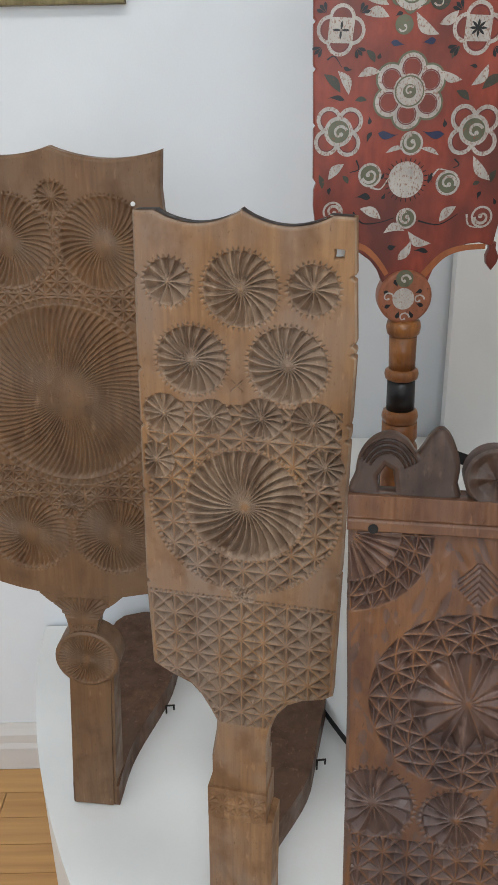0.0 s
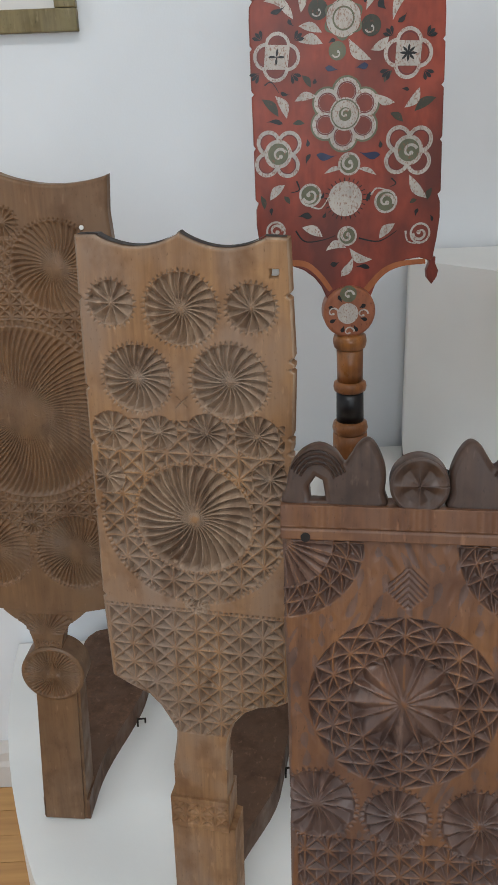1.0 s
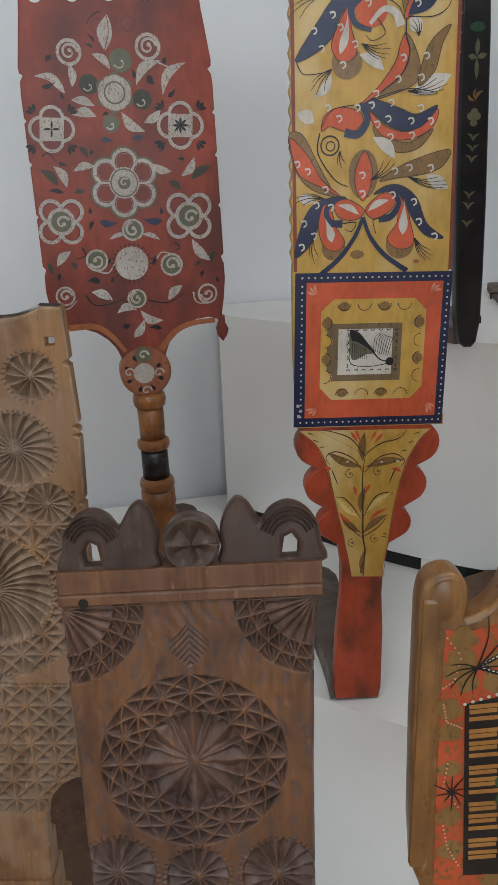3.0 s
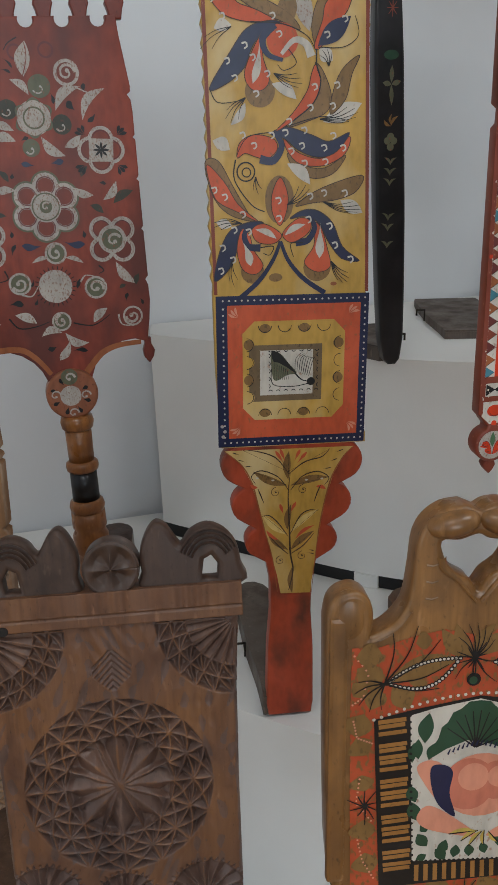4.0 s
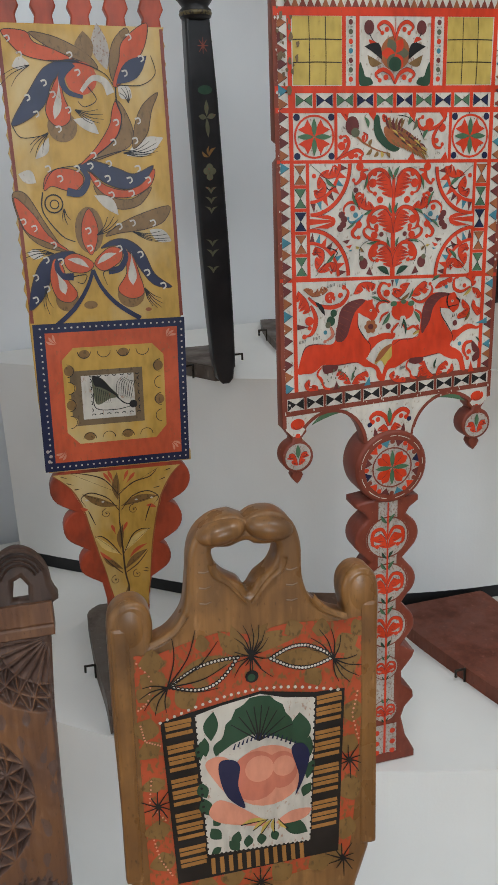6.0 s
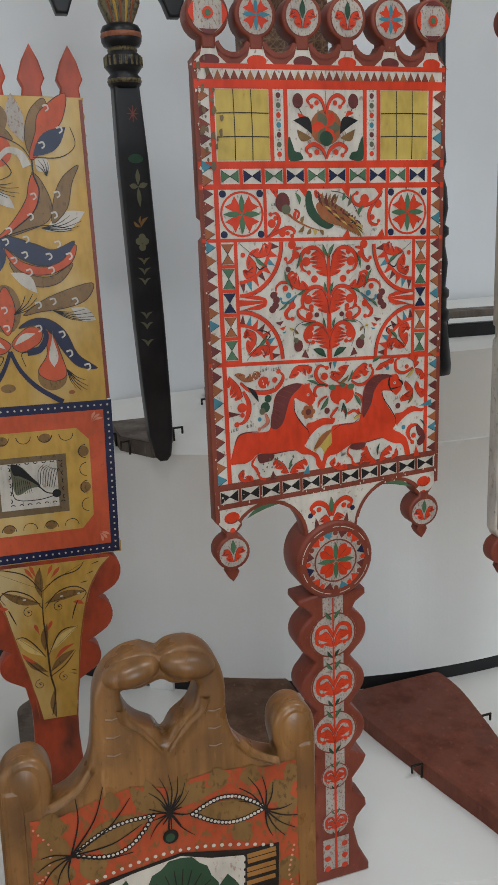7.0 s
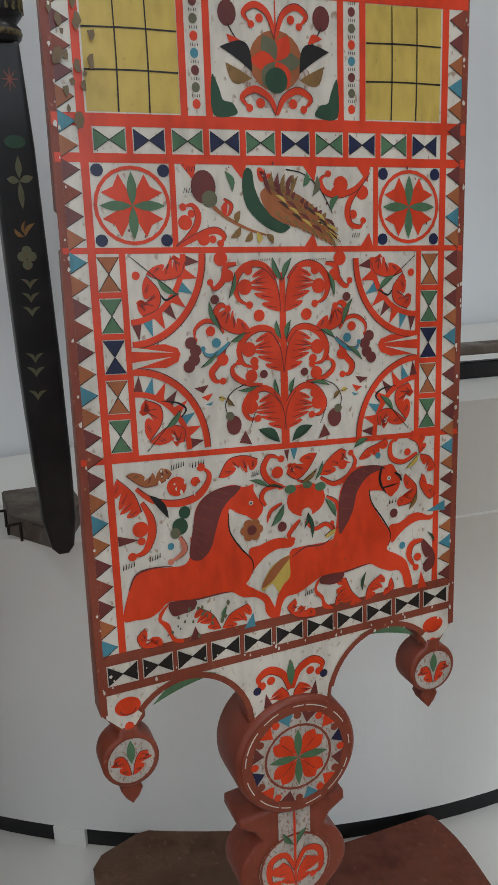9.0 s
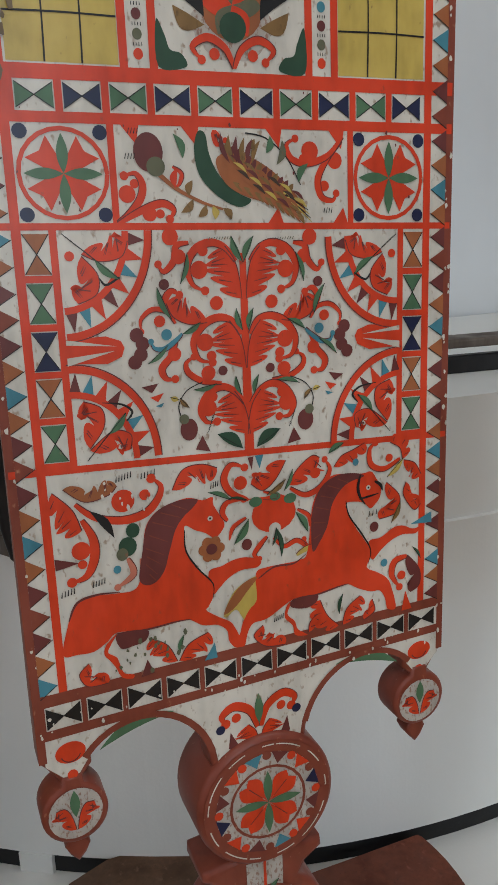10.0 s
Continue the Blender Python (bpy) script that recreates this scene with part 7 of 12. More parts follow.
def paint_wear():
    """Rubbed and dirty spots: along the left edge, over a hind leg and on the lower rim."""
    m = motif(G, "worn_patches", 0.0016)
    for n, u0, u1, v0, v1, size, col in ((26, -0.112, -0.092, 0.262, 0.345, 0.0032, "umber"), (22, -0.075, -0.035, -0.012, 0.006, 0.0016, "dim"), (22, -0.075, -0.05, 0.072, 0.088, 0.0014, "ground"), (40, -0.112, 0.112, -0.034, -0.024, 0.0012, "ground"), (26, -0.114, -0.1105, -0.04, 0.34, 0.0013, "ground"), (26, 0.1105, 0.114, -0.04, 0.34, 0.0013, "ground"), (16, -0.105, 0.105, 0.2, 0.26, 0.001, "maroon")):
        for _ in range(n):
            u, v, r = gu(rg.uniform(u0, u1)), rg.uniform(v0, v1), size * rg.uniform(0.35, 1.0)
            poly(m, [(u + r * rg.uniform(0.4, 1) * math.cos(a), v + 1.7 * r * rg.uniform(0.4, 1) * math.sin(a)) for a in [k * math.pi / 3.5 for k in range(7)]], col, 1)
    tagged(done(m), "rubbed and dirty spots on the paint", "", "", "stuff")


paint_ground()
paint_frame()
paint_windows()
paint_bird_row()
paint_tree()
paint_horse_row()
paint_leg_and_discs()
paint_wear()

# the neighbour with the red-brown edge
m = motif(K, "painted_border")
for i in range(40):
    v = -0.02 + i * 0.0118
    poly(m, [(-0.005, v), (-0.005, v + 0.0105), (0.0045, v + 0.005)], ("navy", "maroon", "brown", "red", "teal")[i % 5], 2)
rect(m, -0.0145, -0.03, -0.0075, 0.465, "rust", 1)
rect(m, 0.006, -0.02, 0.009, 0.45, "red", 2)
rect(m, -0.005, -0.015, 0.06, -0.010, "red", 3)
done(m)
m = motif(K, "painted_skirt")
acanthus(m, 0.010, -0.03, 60, 0.02, 1, "red", 2)
leaf(m, -0.006, -0.024, 0.014, -0.022, 0.005, 0.1, "green", 2)
done(m)

# ---- the red distaff's flowers ----
m = motif(C, "painted_flower")
disc(m, 0.0245, 0.0764, 0.0175, "dim", 1, 1.00)
disc(m, 0.0245, 0.0764, 0.0153, "pale", 2, 1.00)
disc(m, 0.0245, 0.0764, 0.0094, "crimson", 3, 1.00)
ring(m, 0.0245, 0.0764, 0.0097, 0.0109, "maroon", 4, 0, 360)
disc(m, 0.0018, 0.0658, 0.0175, "dim", 1, 1.00)
disc(m, 0.0018, 0.0658, 0.0153, "pale", 2, 1.00)
disc(m, 0.0018, 0.0658, 0.0093, "crimson", 3, 1.00)
ring(m, 0.0018, 0.0658, 0.0097, 0.0109, "maroon", 4, 0, 360)
disc(m, -0.0184, 0.0790, 0.0172, "dim", 1, 1.00)
disc(m, -0.0184, 0.0790, 0.0151, "pale", 2, 1.00)
disc(m, -0.0184, 0.0790, 0.0092, "crimson", 3, 1.00)
ring(m, -0.0184, 0.0790, 0.0095, 0.0108, "maroon", 4, 0, 360)
disc(m, -0.0160, 0.1026, 0.0171, "dim", 1, 1.00)
disc(m, -0.0160, 0.1026, 0.0150, "pale", 2, 1.00)
disc(m, -0.0160, 0.1026, 0.0092, "crimson", 3, 1.00)
ring(m, -0.0160, 0.1026, 0.0095, 0.0107, "maroon", 4, 0, 360)
disc(m, 0.0063, 0.1131, 0.0172, "dim", 1, 1.00)
disc(m, 0.0063, 0.1131, 0.0150, "pale", 2, 1.00)
disc(m, 0.0063, 0.1131, 0.0092, "crimson", 3, 1.00)
ring(m, 0.0063, 0.1131, 0.0095, 0.0108, "maroon", 4, 0, 360)
disc(m, 0.0266, 0.1002, 0.0174, "dim", 1, 1.00)
disc(m, 0.0266, 0.1002, 0.0152, "pale", 2, 1.00)
disc(m, 0.0266, 0.1002, 0.0093, "crimson", 3, 1.00)
ring(m, 0.0266, 0.1002, 0.0096, 0.0109, "maroon", 4, 0, 360)
disc(m, 0.0041, 0.0896, 0.0178, "pale", 6, 1.00)
ring(m, 0.0041, 0.0896, 0.0147, 0.0162, "dim", 7, 0, 360)
disc(m, 0.0041, 0.0896, 0.0073, "dim", 8, 1.00)
hook(m, 0.0041, 0.0896, 0.0058, 40, 260, 0.0024, "pale", 9)
done(m, "white six-petalled painted flower")
m = motif(C, "painted_flower")
disc(m, -0.0629, 0.0377, 0.0142, "pale", 1, 1.00)
disc(m, -0.0629, 0.0377, 0.0094, "crimson", 2, 1.00)
ring(m, -0.0629, 0.0377, 0.0088, 0.0100, "maroon", 3, 0, 360)
disc(m, -0.0867, 0.0394, 0.0141, "pale", 1, 1.00)
disc(m, -0.0867, 0.0394, 0.0093, "crimson", 2, 1.00)
ring(m, -0.0867, 0.0394, 0.0087, 0.0099, "maroon", 3, 0, 360)
disc(m, -0.0838, 0.0626, 0.0140, "pale", 1, 1.00)
disc(m, -0.0838, 0.0626, 0.0092, "crimson", 2, 1.00)
ring(m, -0.0838, 0.0626, 0.0087, 0.0098, "maroon", 3, 0, 360)
disc(m, -0.0602, 0.0611, 0.0141, "pale", 1, 1.00)
disc(m, -0.0602, 0.0611, 0.0093, "crimson", 2, 1.00)
ring(m, -0.0602, 0.0611, 0.0087, 0.0099, "maroon", 3, 0, 360)
disc(m, -0.0734, 0.0503, 0.0160, "pale", 6, 1.00)
disc(m, -0.0734, 0.0503, 0.0118, "dim", 7, 1.00)
hook(m, -0.0721, 0.0487, 0.0084, 20, 300, 0.0034, "pale", 8)
done(m)
m = motif(C, "painted_flower")
disc(m, 0.0894, 0.0343, 0.0150, "pale", 1, 1.00)
disc(m, 0.0894, 0.0343, 0.0099, "crimson", 2, 1.00)
ring(m, 0.0894, 0.0343, 0.0093, 0.0105, "maroon", 3, 0, 360)
disc(m, 0.0643, 0.0360, 0.0149, "pale", 1, 1.00)
disc(m, 0.0643, 0.0360, 0.0098, "crimson", 2, 1.00)
ring(m, 0.0643, 0.0360, 0.0093, 0.0104, "maroon", 3, 0, 360)
disc(m, 0.0661, 0.0599, 0.0148, "pale", 1, 1.00)
disc(m, 0.0661, 0.0599, 0.0098, "crimson", 2, 1.00)
ring(m, 0.0661, 0.0599, 0.0092, 0.0104, "maroon", 3, 0, 360)
disc(m, 0.0910, 0.0583, 0.0149, "pale", 1, 1.00)
disc(m, 0.0910, 0.0583, 0.0099, "crimson", 2, 1.00)
ring(m, 0.0910, 0.0583, 0.0093, 0.0105, "maroon", 3, 0, 360)
disc(m, 0.0777, 0.0472, 0.0169, "pale", 6, 1.00)
disc(m, 0.0777, 0.0472, 0.0125, "dim", 7, 1.00)
hook(m, 0.0792, 0.0455, 0.0089, 20, 300, 0.0036, "pale", 8)
done(m)
m = motif(C, "painted_square_flower")
disc(m, -0.0598, 0.1516, 0.0144, "pale", 1, 1.00)
disc(m, -0.0598, 0.1516, 0.0107, "crimson", 2, 1.00)
ring(m, -0.0598, 0.1516, 0.0090, 0.0101, "maroon", 3, 0, 360)
disc(m, -0.0729, 0.1409, 0.0144, "pale", 1, 1.00)
disc(m, -0.0729, 0.1409, 0.0107, "crimson", 2, 1.00)
ring(m, -0.0729, 0.1409, 0.0089, 0.0101, "maroon", 3, 0, 360)
disc(m, -0.0833, 0.1527, 0.0143, "pale", 1, 1.00)
disc(m, -0.0833, 0.1527, 0.0106, "crimson", 2, 1.00)
ring(m, -0.0833, 0.1527, 0.0089, 0.0100, "maroon", 3, 0, 360)
disc(m, -0.0702, 0.1633, 0.0143, "pale", 1, 1.00)
disc(m, -0.0702, 0.1633, 0.0106, "crimson", 2, 1.00)
ring(m, -0.0702, 0.1633, 0.0089, 0.0100, "maroon", 3, 0, 360)
poly(m, [(-0.0835, 0.1652), (-0.0565, 0.1633), (-0.0598, 0.1388), (-0.0864, 0.1401)], "pale", 6)
leaf(m, -0.0716, 0.1521, -0.0620, 0.1517, 0.0026, 0.00, "black", 7)
leaf(m, -0.0716, 0.1521, -0.0727, 0.1430, 0.0026, 0.00, "black", 7)
leaf(m, -0.0716, 0.1521, -0.0811, 0.1526, 0.0026, 0.00, "black", 7)
leaf(m, -0.0716, 0.1521, -0.0704, 0.1612, 0.0026, 0.00, "black", 7)
drop(m, -0.0871, 0.1689, -0.0979, 0.1722, 0.0038, 0.00, "black", 5)
drop(m, -0.0871, 0.1689, -0.0942, 0.1770, 0.0038, 0.00, "black", 5)
drop(m, -0.0871, 0.1689, -0.0887, 0.1796, 0.0038, 0.00, "black", 5)
drop(m, -0.0520, 0.1673, -0.0477, 0.1779, 0.0038, 0.00, "black", 5)
drop(m, -0.0520, 0.1673, -0.0428, 0.1748, 0.0038, 0.00, "black", 5)
drop(m, -0.0520, 0.1673, -0.0403, 0.1697, 0.0038, 0.00, "black", 5)
drop(m, -0.0912, 0.1368, -0.0957, 0.1261, 0.0036, 0.00, "black", 5)
drop(m, -0.0912, 0.1368, -0.1005, 0.1293, 0.0036, 0.00, "black", 5)
drop(m, -0.0912, 0.1368, -0.1029, 0.1345, 0.0036, 0.00, "black", 5)
drop(m, -0.0558, 0.1351, -0.0446, 0.1315, 0.0038, 0.00, "black", 5)
drop(m, -0.0558, 0.1351, -0.0483, 0.1266, 0.0038, 0.00, "black", 5)
drop(m, -0.0558, 0.1351, -0.0540, 0.1239, 0.0038, 0.00, "black", 5)
done(m)
m = motif(C, "painted_square_flower")
disc(m, 0.0877, 0.1490, 0.0152, "pale", 1, 1.00)
disc(m, 0.0877, 0.1490, 0.0112, "crimson", 2, 1.00)
ring(m, 0.0877, 0.1490, 0.0094, 0.0106, "maroon", 3, 0, 360)
disc(m, 0.0744, 0.1380, 0.0152, "pale", 1, 1.00)
disc(m, 0.0744, 0.1380, 0.0112, "crimson", 2, 1.00)
ring(m, 0.0744, 0.1380, 0.0094, 0.0106, "maroon", 3, 0, 360)
disc(m, 0.0629, 0.1501, 0.0151, "pale", 1, 1.00)
disc(m, 0.0629, 0.1501, 0.0111, "crimson", 2, 1.00)
ring(m, 0.0629, 0.1501, 0.0094, 0.0106, "maroon", 3, 0, 360)
disc(m, 0.0761, 0.1610, 0.0151, "pale", 1, 1.00)
disc(m, 0.0761, 0.1610, 0.0112, "crimson", 2, 1.00)
ring(m, 0.0761, 0.1610, 0.0093, 0.0106, "maroon", 3, 0, 360)
poly(m, [(0.0619, 0.1630), (0.0905, 0.1611), (0.0883, 0.1359), (0.0603, 0.1373)], "pale", 6)
leaf(m, 0.0752, 0.1496, 0.0853, 0.1491, 0.0028, 0.00, "black", 7)
leaf(m, 0.0752, 0.1496, 0.0819, 0.1426, 0.0028, 0.00, "black", 7)
leaf(m, 0.0752, 0.1496, 0.0745, 0.1402, 0.0028, 0.00, "black", 7)
leaf(m, 0.0752, 0.1496, 0.0676, 0.1433, 0.0028, 0.00, "black", 7)
leaf(m, 0.0752, 0.1496, 0.0652, 0.1500, 0.0028, 0.00, "black", 7)
leaf(m, 0.0752, 0.1496, 0.0686, 0.1565, 0.0028, 0.00, "black", 7)
leaf(m, 0.0752, 0.1496, 0.0759, 0.1589, 0.0028, 0.00, "black", 7)
leaf(m, 0.0752, 0.1496, 0.0828, 0.1558, 0.0028, 0.00, "black", 7)
drop(m, 0.0580, 0.1668, 0.0464, 0.1702, 0.0038, 0.00, "black", 5)
drop(m, 0.0580, 0.1668, 0.0500, 0.1751, 0.0038, 0.00, "black", 5)
drop(m, 0.0580, 0.1668, 0.0557, 0.1778, 0.0038, 0.00, "black", 5)
drop(m, 0.0950, 0.1652, 0.0990, 0.1760, 0.0040, 0.00, "black", 5)
drop(m, 0.0950, 0.1652, 0.1044, 0.1729, 0.0040, 0.00, "black", 5)
drop(m, 0.0950, 0.1652, 0.1072, 0.1676, 0.0040, 0.00, "black", 5)
drop(m, 0.0554, 0.1339, 0.0512, 0.1228, 0.0040, 0.00, "black", 5)
drop(m, 0.0554, 0.1339, 0.0459, 0.1261, 0.0040, 0.00, "black", 5)
drop(m, 0.0554, 0.1339, 0.0432, 0.1315, 0.0040, 0.00, "black", 5)
drop(m, 0.0928, 0.1320, 0.1047, 0.1284, 0.0040, 0.00, "black", 5)
drop(m, 0.0928, 0.1320, 0.1011, 0.1233, 0.0040, 0.00, "black", 5)
drop(m, 0.0928, 0.1320, 0.0953, 0.1205, 0.0040, 0.00, "black", 5)
done(m)
m = motif(C, "painted_bouquet")
disc(m, 0.0030, 0.1873, 0.0190, "pale", 4, 1.00)
ring(m, 0.0030, 0.1873, 0.0104, 0.0123, "dim", 5, 0, 360)
disc(m, 0.0062, 0.1899, 0.0045, "pale", 6, 1.00)
leaf(m, 0.0217, 0.1866, 0.0117, 0.1723, 0.0030, 0.30, "dim", 5)
leaf(m, 0.0109, 0.1719, -0.0071, 0.1722, 0.0030, 0.30, "dim", 5)
leaf(m, -0.0079, 0.1727, -0.0156, 0.1872, 0.0030, 0.30, "dim", 5)
leaf(m, -0.0156, 0.1880, -0.0056, 0.2021, 0.0030, 0.30, "dim", 5)
leaf(m, -0.0048, 0.2025, 0.0130, 0.2023, 0.0030, 0.30, "dim", 5)
leaf(m, 0.0138, 0.2018, 0.0217, 0.1874, 0.0030, 0.30, "dim", 5)
disc(m, -0.0249, 0.1973, 0.0107, "moss", 3, 1.00)
hook(m, -0.0251, 0.1956, 0.0064, 200, 200, 0.0018, "pale", 4)
disc(m, 0.0335, 0.1791, 0.0110, "moss", 3, 1.00)
hook(m, 0.0333, 0.1773, 0.0066, 200, 200, 0.0020, "pale", 4)
disc(m, -0.0040, 0.1553, 0.0098, "dim", 3, 1.00)
hook(m, -0.0042, 0.1536, 0.0059, 200, 200, 0.0020, "pale", 4)
disc(m, 0.0130, 0.2205, 0.0126, "dim", 3, 1.00)
hook(m, 0.0128, 0.2189, 0.0076, 200, 200, 0.0018, "pale", 4)
disc(m, -0.0431, 0.2308, 0.0141, "pale", 2, 1.00)
disc(m, -0.0431, 0.2308, 0.0105, "crimson", 3, 1.00)
hook(m, -0.0431, 0.2308, 0.0094, 0, 420, 0.0032, "pale", 4)
disc(m, 0.0447, 0.2337, 0.0145, "pale", 2, 1.00)
disc(m, 0.0447, 0.2337, 0.0108, "crimson", 3, 1.00)
hook(m, 0.0447, 0.2337, 0.0097, 0, 420, 0.0034, "pale", 4)
leaf(m, -0.0030, 0.2305, 0.0030, 0.2675, 0.0168, 0.05, "pale", 3)
line(m, [(-0.0037, 0.2312), (0.0026, 0.2494), (0.0021, 0.2659)], 0.0010, 0.0008, "crimson", 4)
ring(m, -0.0091, 0.2563, 0.0062, 0.0084, "maroon", 2, 0, 360)
ring(m, 0.0247, 0.2577, 0.0066, 0.0088, "maroon", 2, 0, 360)
leaf(m, -0.0845, 0.2077, -0.0522, 0.1905, 0.0086, 0.20, "pale", 2)
leaf(m, -0.0186, 0.2283, 0.0006, 0.2118, 0.0088, 0.15, "pale", 2)
leaf(m, -0.0466, 0.1817, -0.0208, 0.1744, 0.0096, 0.10, "pale", 2)
leaf(m, -0.0470, 0.1661, -0.0201, 0.1631, 0.0112, 0.15, "pale", 2)
leaf(m, -0.0444, 0.2191, -0.0436, 0.1946, 0.0088, 0.10, "pale", 2)
leaf(m, 0.0281, 0.1943, 0.0584, 0.2190, 0.0114, 0.20, "pale", 2)
leaf(m, 0.0574, 0.1827, 0.0867, 0.2164, 0.0106, 0.20, "pale", 2)
leaf(m, 0.0085, 0.1671, 0.0339, 0.1447, 0.0114, -0.15, "pale", 2)
leaf(m, 0.0534, 0.1670, 0.0332, 0.1544, 0.0100, 0.10, "pale", 2)
leaf(m, -0.0687, 0.2048, -0.0524, 0.1888, 0.0080, 0.10, "pale", 2)
drop(m, -0.0704, 0.2200, -0.0622, 0.2280, 0.0058, 0.10, "black", 2)
drop(m, -0.0235, 0.2501, -0.0137, 0.2399, 0.0028, 0.10, "black", 2)
drop(m, -0.0266, 0.2386, -0.0161, 0.2349, 0.0030, 0.10, "black", 2)
drop(m, -0.0598, 0.2027, -0.0770, 0.1959, 0.0052, 0.10, "black", 2)
drop(m, -0.0514, 0.1819, -0.0579, 0.1890, 0.0044, 0.10, "black", 2)
drop(m, 0.0507, 0.1934, 0.0421, 0.2041, 0.0084, 0.10, "black", 2)
drop(m, 0.0635, 0.2120, 0.0625, 0.2223, 0.0054, 0.10, "black", 2)
drop(m, 0.0733, 0.1908, 0.0630, 0.1807, 0.0054, 0.10, "black", 2)
drop(m, 0.0242, 0.2134, 0.0268, 0.2013, 0.0044, 0.10, "black", 2)
drop(m, -0.0145, 0.1629, -0.0058, 0.1667, 0.0044, 0.10, "black", 2)
line(m, [(-0.0050, 0.2709), (-0.0153, 0.2653), (-0.0208, 0.2582)], 0.0014, 0.0008, "black", 2)
line(m, [(0.0545, 0.2175), (0.0692, 0.2118), (0.0846, 0.2147)], 0.0016, 0.0008, "pale", 2)
done(m, "white painted bouquet")
m = motif(C, "painted_leaves")
leaf(m, -0.0746, 0.1124, -0.0625, 0.0880, 0.0104, 0.15, "pale", 2)
leaf(m, -0.0528, 0.1057, -0.0277, 0.1098, 0.0090, 0.12, "pale", 2)
leaf(m, 0.0377, 0.1092, 0.0612, 0.0994, 0.0094, -0.12, "pale", 2)
leaf(m, 0.0718, 0.0932, 0.0892, 0.1145, 0.0096, -0.15, "pale", 2)
leaf(m, -0.0846, -0.0008, -0.0667, 0.0158, 0.0100, 0.10, "pale", 2)
leaf(m, 0.0794, 0.0197, 0.1015, -0.0078, 0.0114, -0.10, "pale", 2)
leaf(m, -0.0479, -0.0341, -0.0235, -0.0463, 0.0112, 0.10, "pale", 2)
leaf(m, 0.0445, -0.0520, 0.0632, -0.0351, 0.0108, 0.10, "pale", 2)
leaf(m, -0.0199, -0.0629, 0.0047, -0.0609, 0.0098, 0.25, "pale", 2)
leaf(m, 0.0088, -0.0613, 0.0364, -0.0762, 0.0106, -0.20, "pale", 2)
leaf(m, -0.0202, 0.0260, 0.0032, 0.0309, 0.0054, 0.10, "pale", 2)
leaf(m, 0.0190, 0.0298, 0.0403, 0.0217, 0.0056, 0.10, "pale", 2)
drop(m, 0.0145, -0.0659, -0.0017, -0.0949, 0.0106, 0.10, "pale", 2)
drop(m, -0.0052, 0.0457, -0.0293, 0.0473, 0.0086, 0.10, "navy", 3)
drop(m, 0.0187, 0.0491, 0.0449, 0.0439, 0.0088, -0.10, "navy", 3)
drop(m, -0.0022, 0.1356, -0.0178, 0.1389, 0.0062, 0.00, "navy", 3)
drop(m, 0.0152, 0.1373, 0.0307, 0.1394, 0.0070, 0.00, "navy", 3)
leaf(m, -0.0899, 0.1096, -0.0716, 0.0903, 0.0096, 0.10, "moss", 2)
leaf(m, 0.0835, 0.0888, 0.1083, 0.1024, 0.0104, 0.10, "moss", 2)
leaf(m, -0.0556, 0.0820, -0.0422, 0.0819, 0.0054, 0.10, "moss", 2)
leaf(m, 0.0557, 0.0885, 0.0707, 0.0782, 0.0080, 0.10, "moss", 2)
leaf(m, -0.0441, 0.1323, -0.0343, 0.1192, 0.0068, 0.10, "moss", 2)
leaf(m, 0.0484, 0.1204, 0.0572, 0.1327, 0.0062, 0.10, "moss", 2)
leaf(m, -0.0955, 0.0051, -0.0917, -0.0108, 0.0062, 0.10, "moss", 2)
leaf(m, -0.0686, 0.0031, -0.0618, -0.0060, 0.0054, 0.10, "moss", 2)
leaf(m, 0.1013, -0.0098, 0.1063, 0.0039, 0.0068, 0.10, "moss", 2)
leaf(m, 0.0805, -0.0122, 0.0890, -0.0088, 0.0050, 0.10, "moss", 2)
drop(m, -0.0874, 0.0847, -0.0669, 0.0827, 0.0054, 0.10, "black", 2)
drop(m, -0.0576, 0.1132, -0.0686, 0.1156, 0.0044, 0.10, "black", 2)
drop(m, -0.0401, 0.0661, -0.0392, 0.0567, 0.0046, 0.10, "black", 2)
drop(m, -0.0415, 0.0359, -0.0362, 0.0489, 0.0048, 0.10, "black", 2)
drop(m, 0.0435, 0.0609, 0.0447, 0.0512, 0.0048, 0.10, "black", 2)
drop(m, 0.0674, 0.1127, 0.0771, 0.1115, 0.0040, 0.10, "black", 2)
drop(m, -0.0209, 0.0073, -0.0247, -0.0022, 0.0032, 0.10, "black", 2)
drop(m, -0.0537, -0.0217, -0.0359, -0.0223, 0.0078, 0.10, "black", 2)
drop(m, 0.0337, -0.0086, 0.0335, 0.0033, 0.0038, 0.10, "black", 2)
drop(m, 0.0877, -0.0290, 0.0904, -0.0190, 0.0046, 0.10, "black", 2)
drop(m, -0.0830, -0.0193, -0.0830, -0.0095, 0.0044, 0.10, "black", 2)
drop(m, -0.0029, -0.0768, -0.0147, -0.0799, 0.0066, 0.10, "black", 2)
drop(m, 0.0149, -0.0847, 0.0335, -0.0864, 0.0058, 0.10, "black", 2)
drop(m, -0.0193, -0.0165, -0.0229, -0.0242, 0.0040, 0.10, "black", 2)
drop(m, 0.0287, 0.0037, 0.0297, -0.0083, 0.0036, 0.10, "black", 2)
drop(m, 0.1045, -0.0262, 0.1082, -0.0347, 0.0038, 0.10, "black", 2)
drop(m, -0.0293, 0.1298, -0.0309, 0.1227, 0.0046, 0.10, "black", 2)
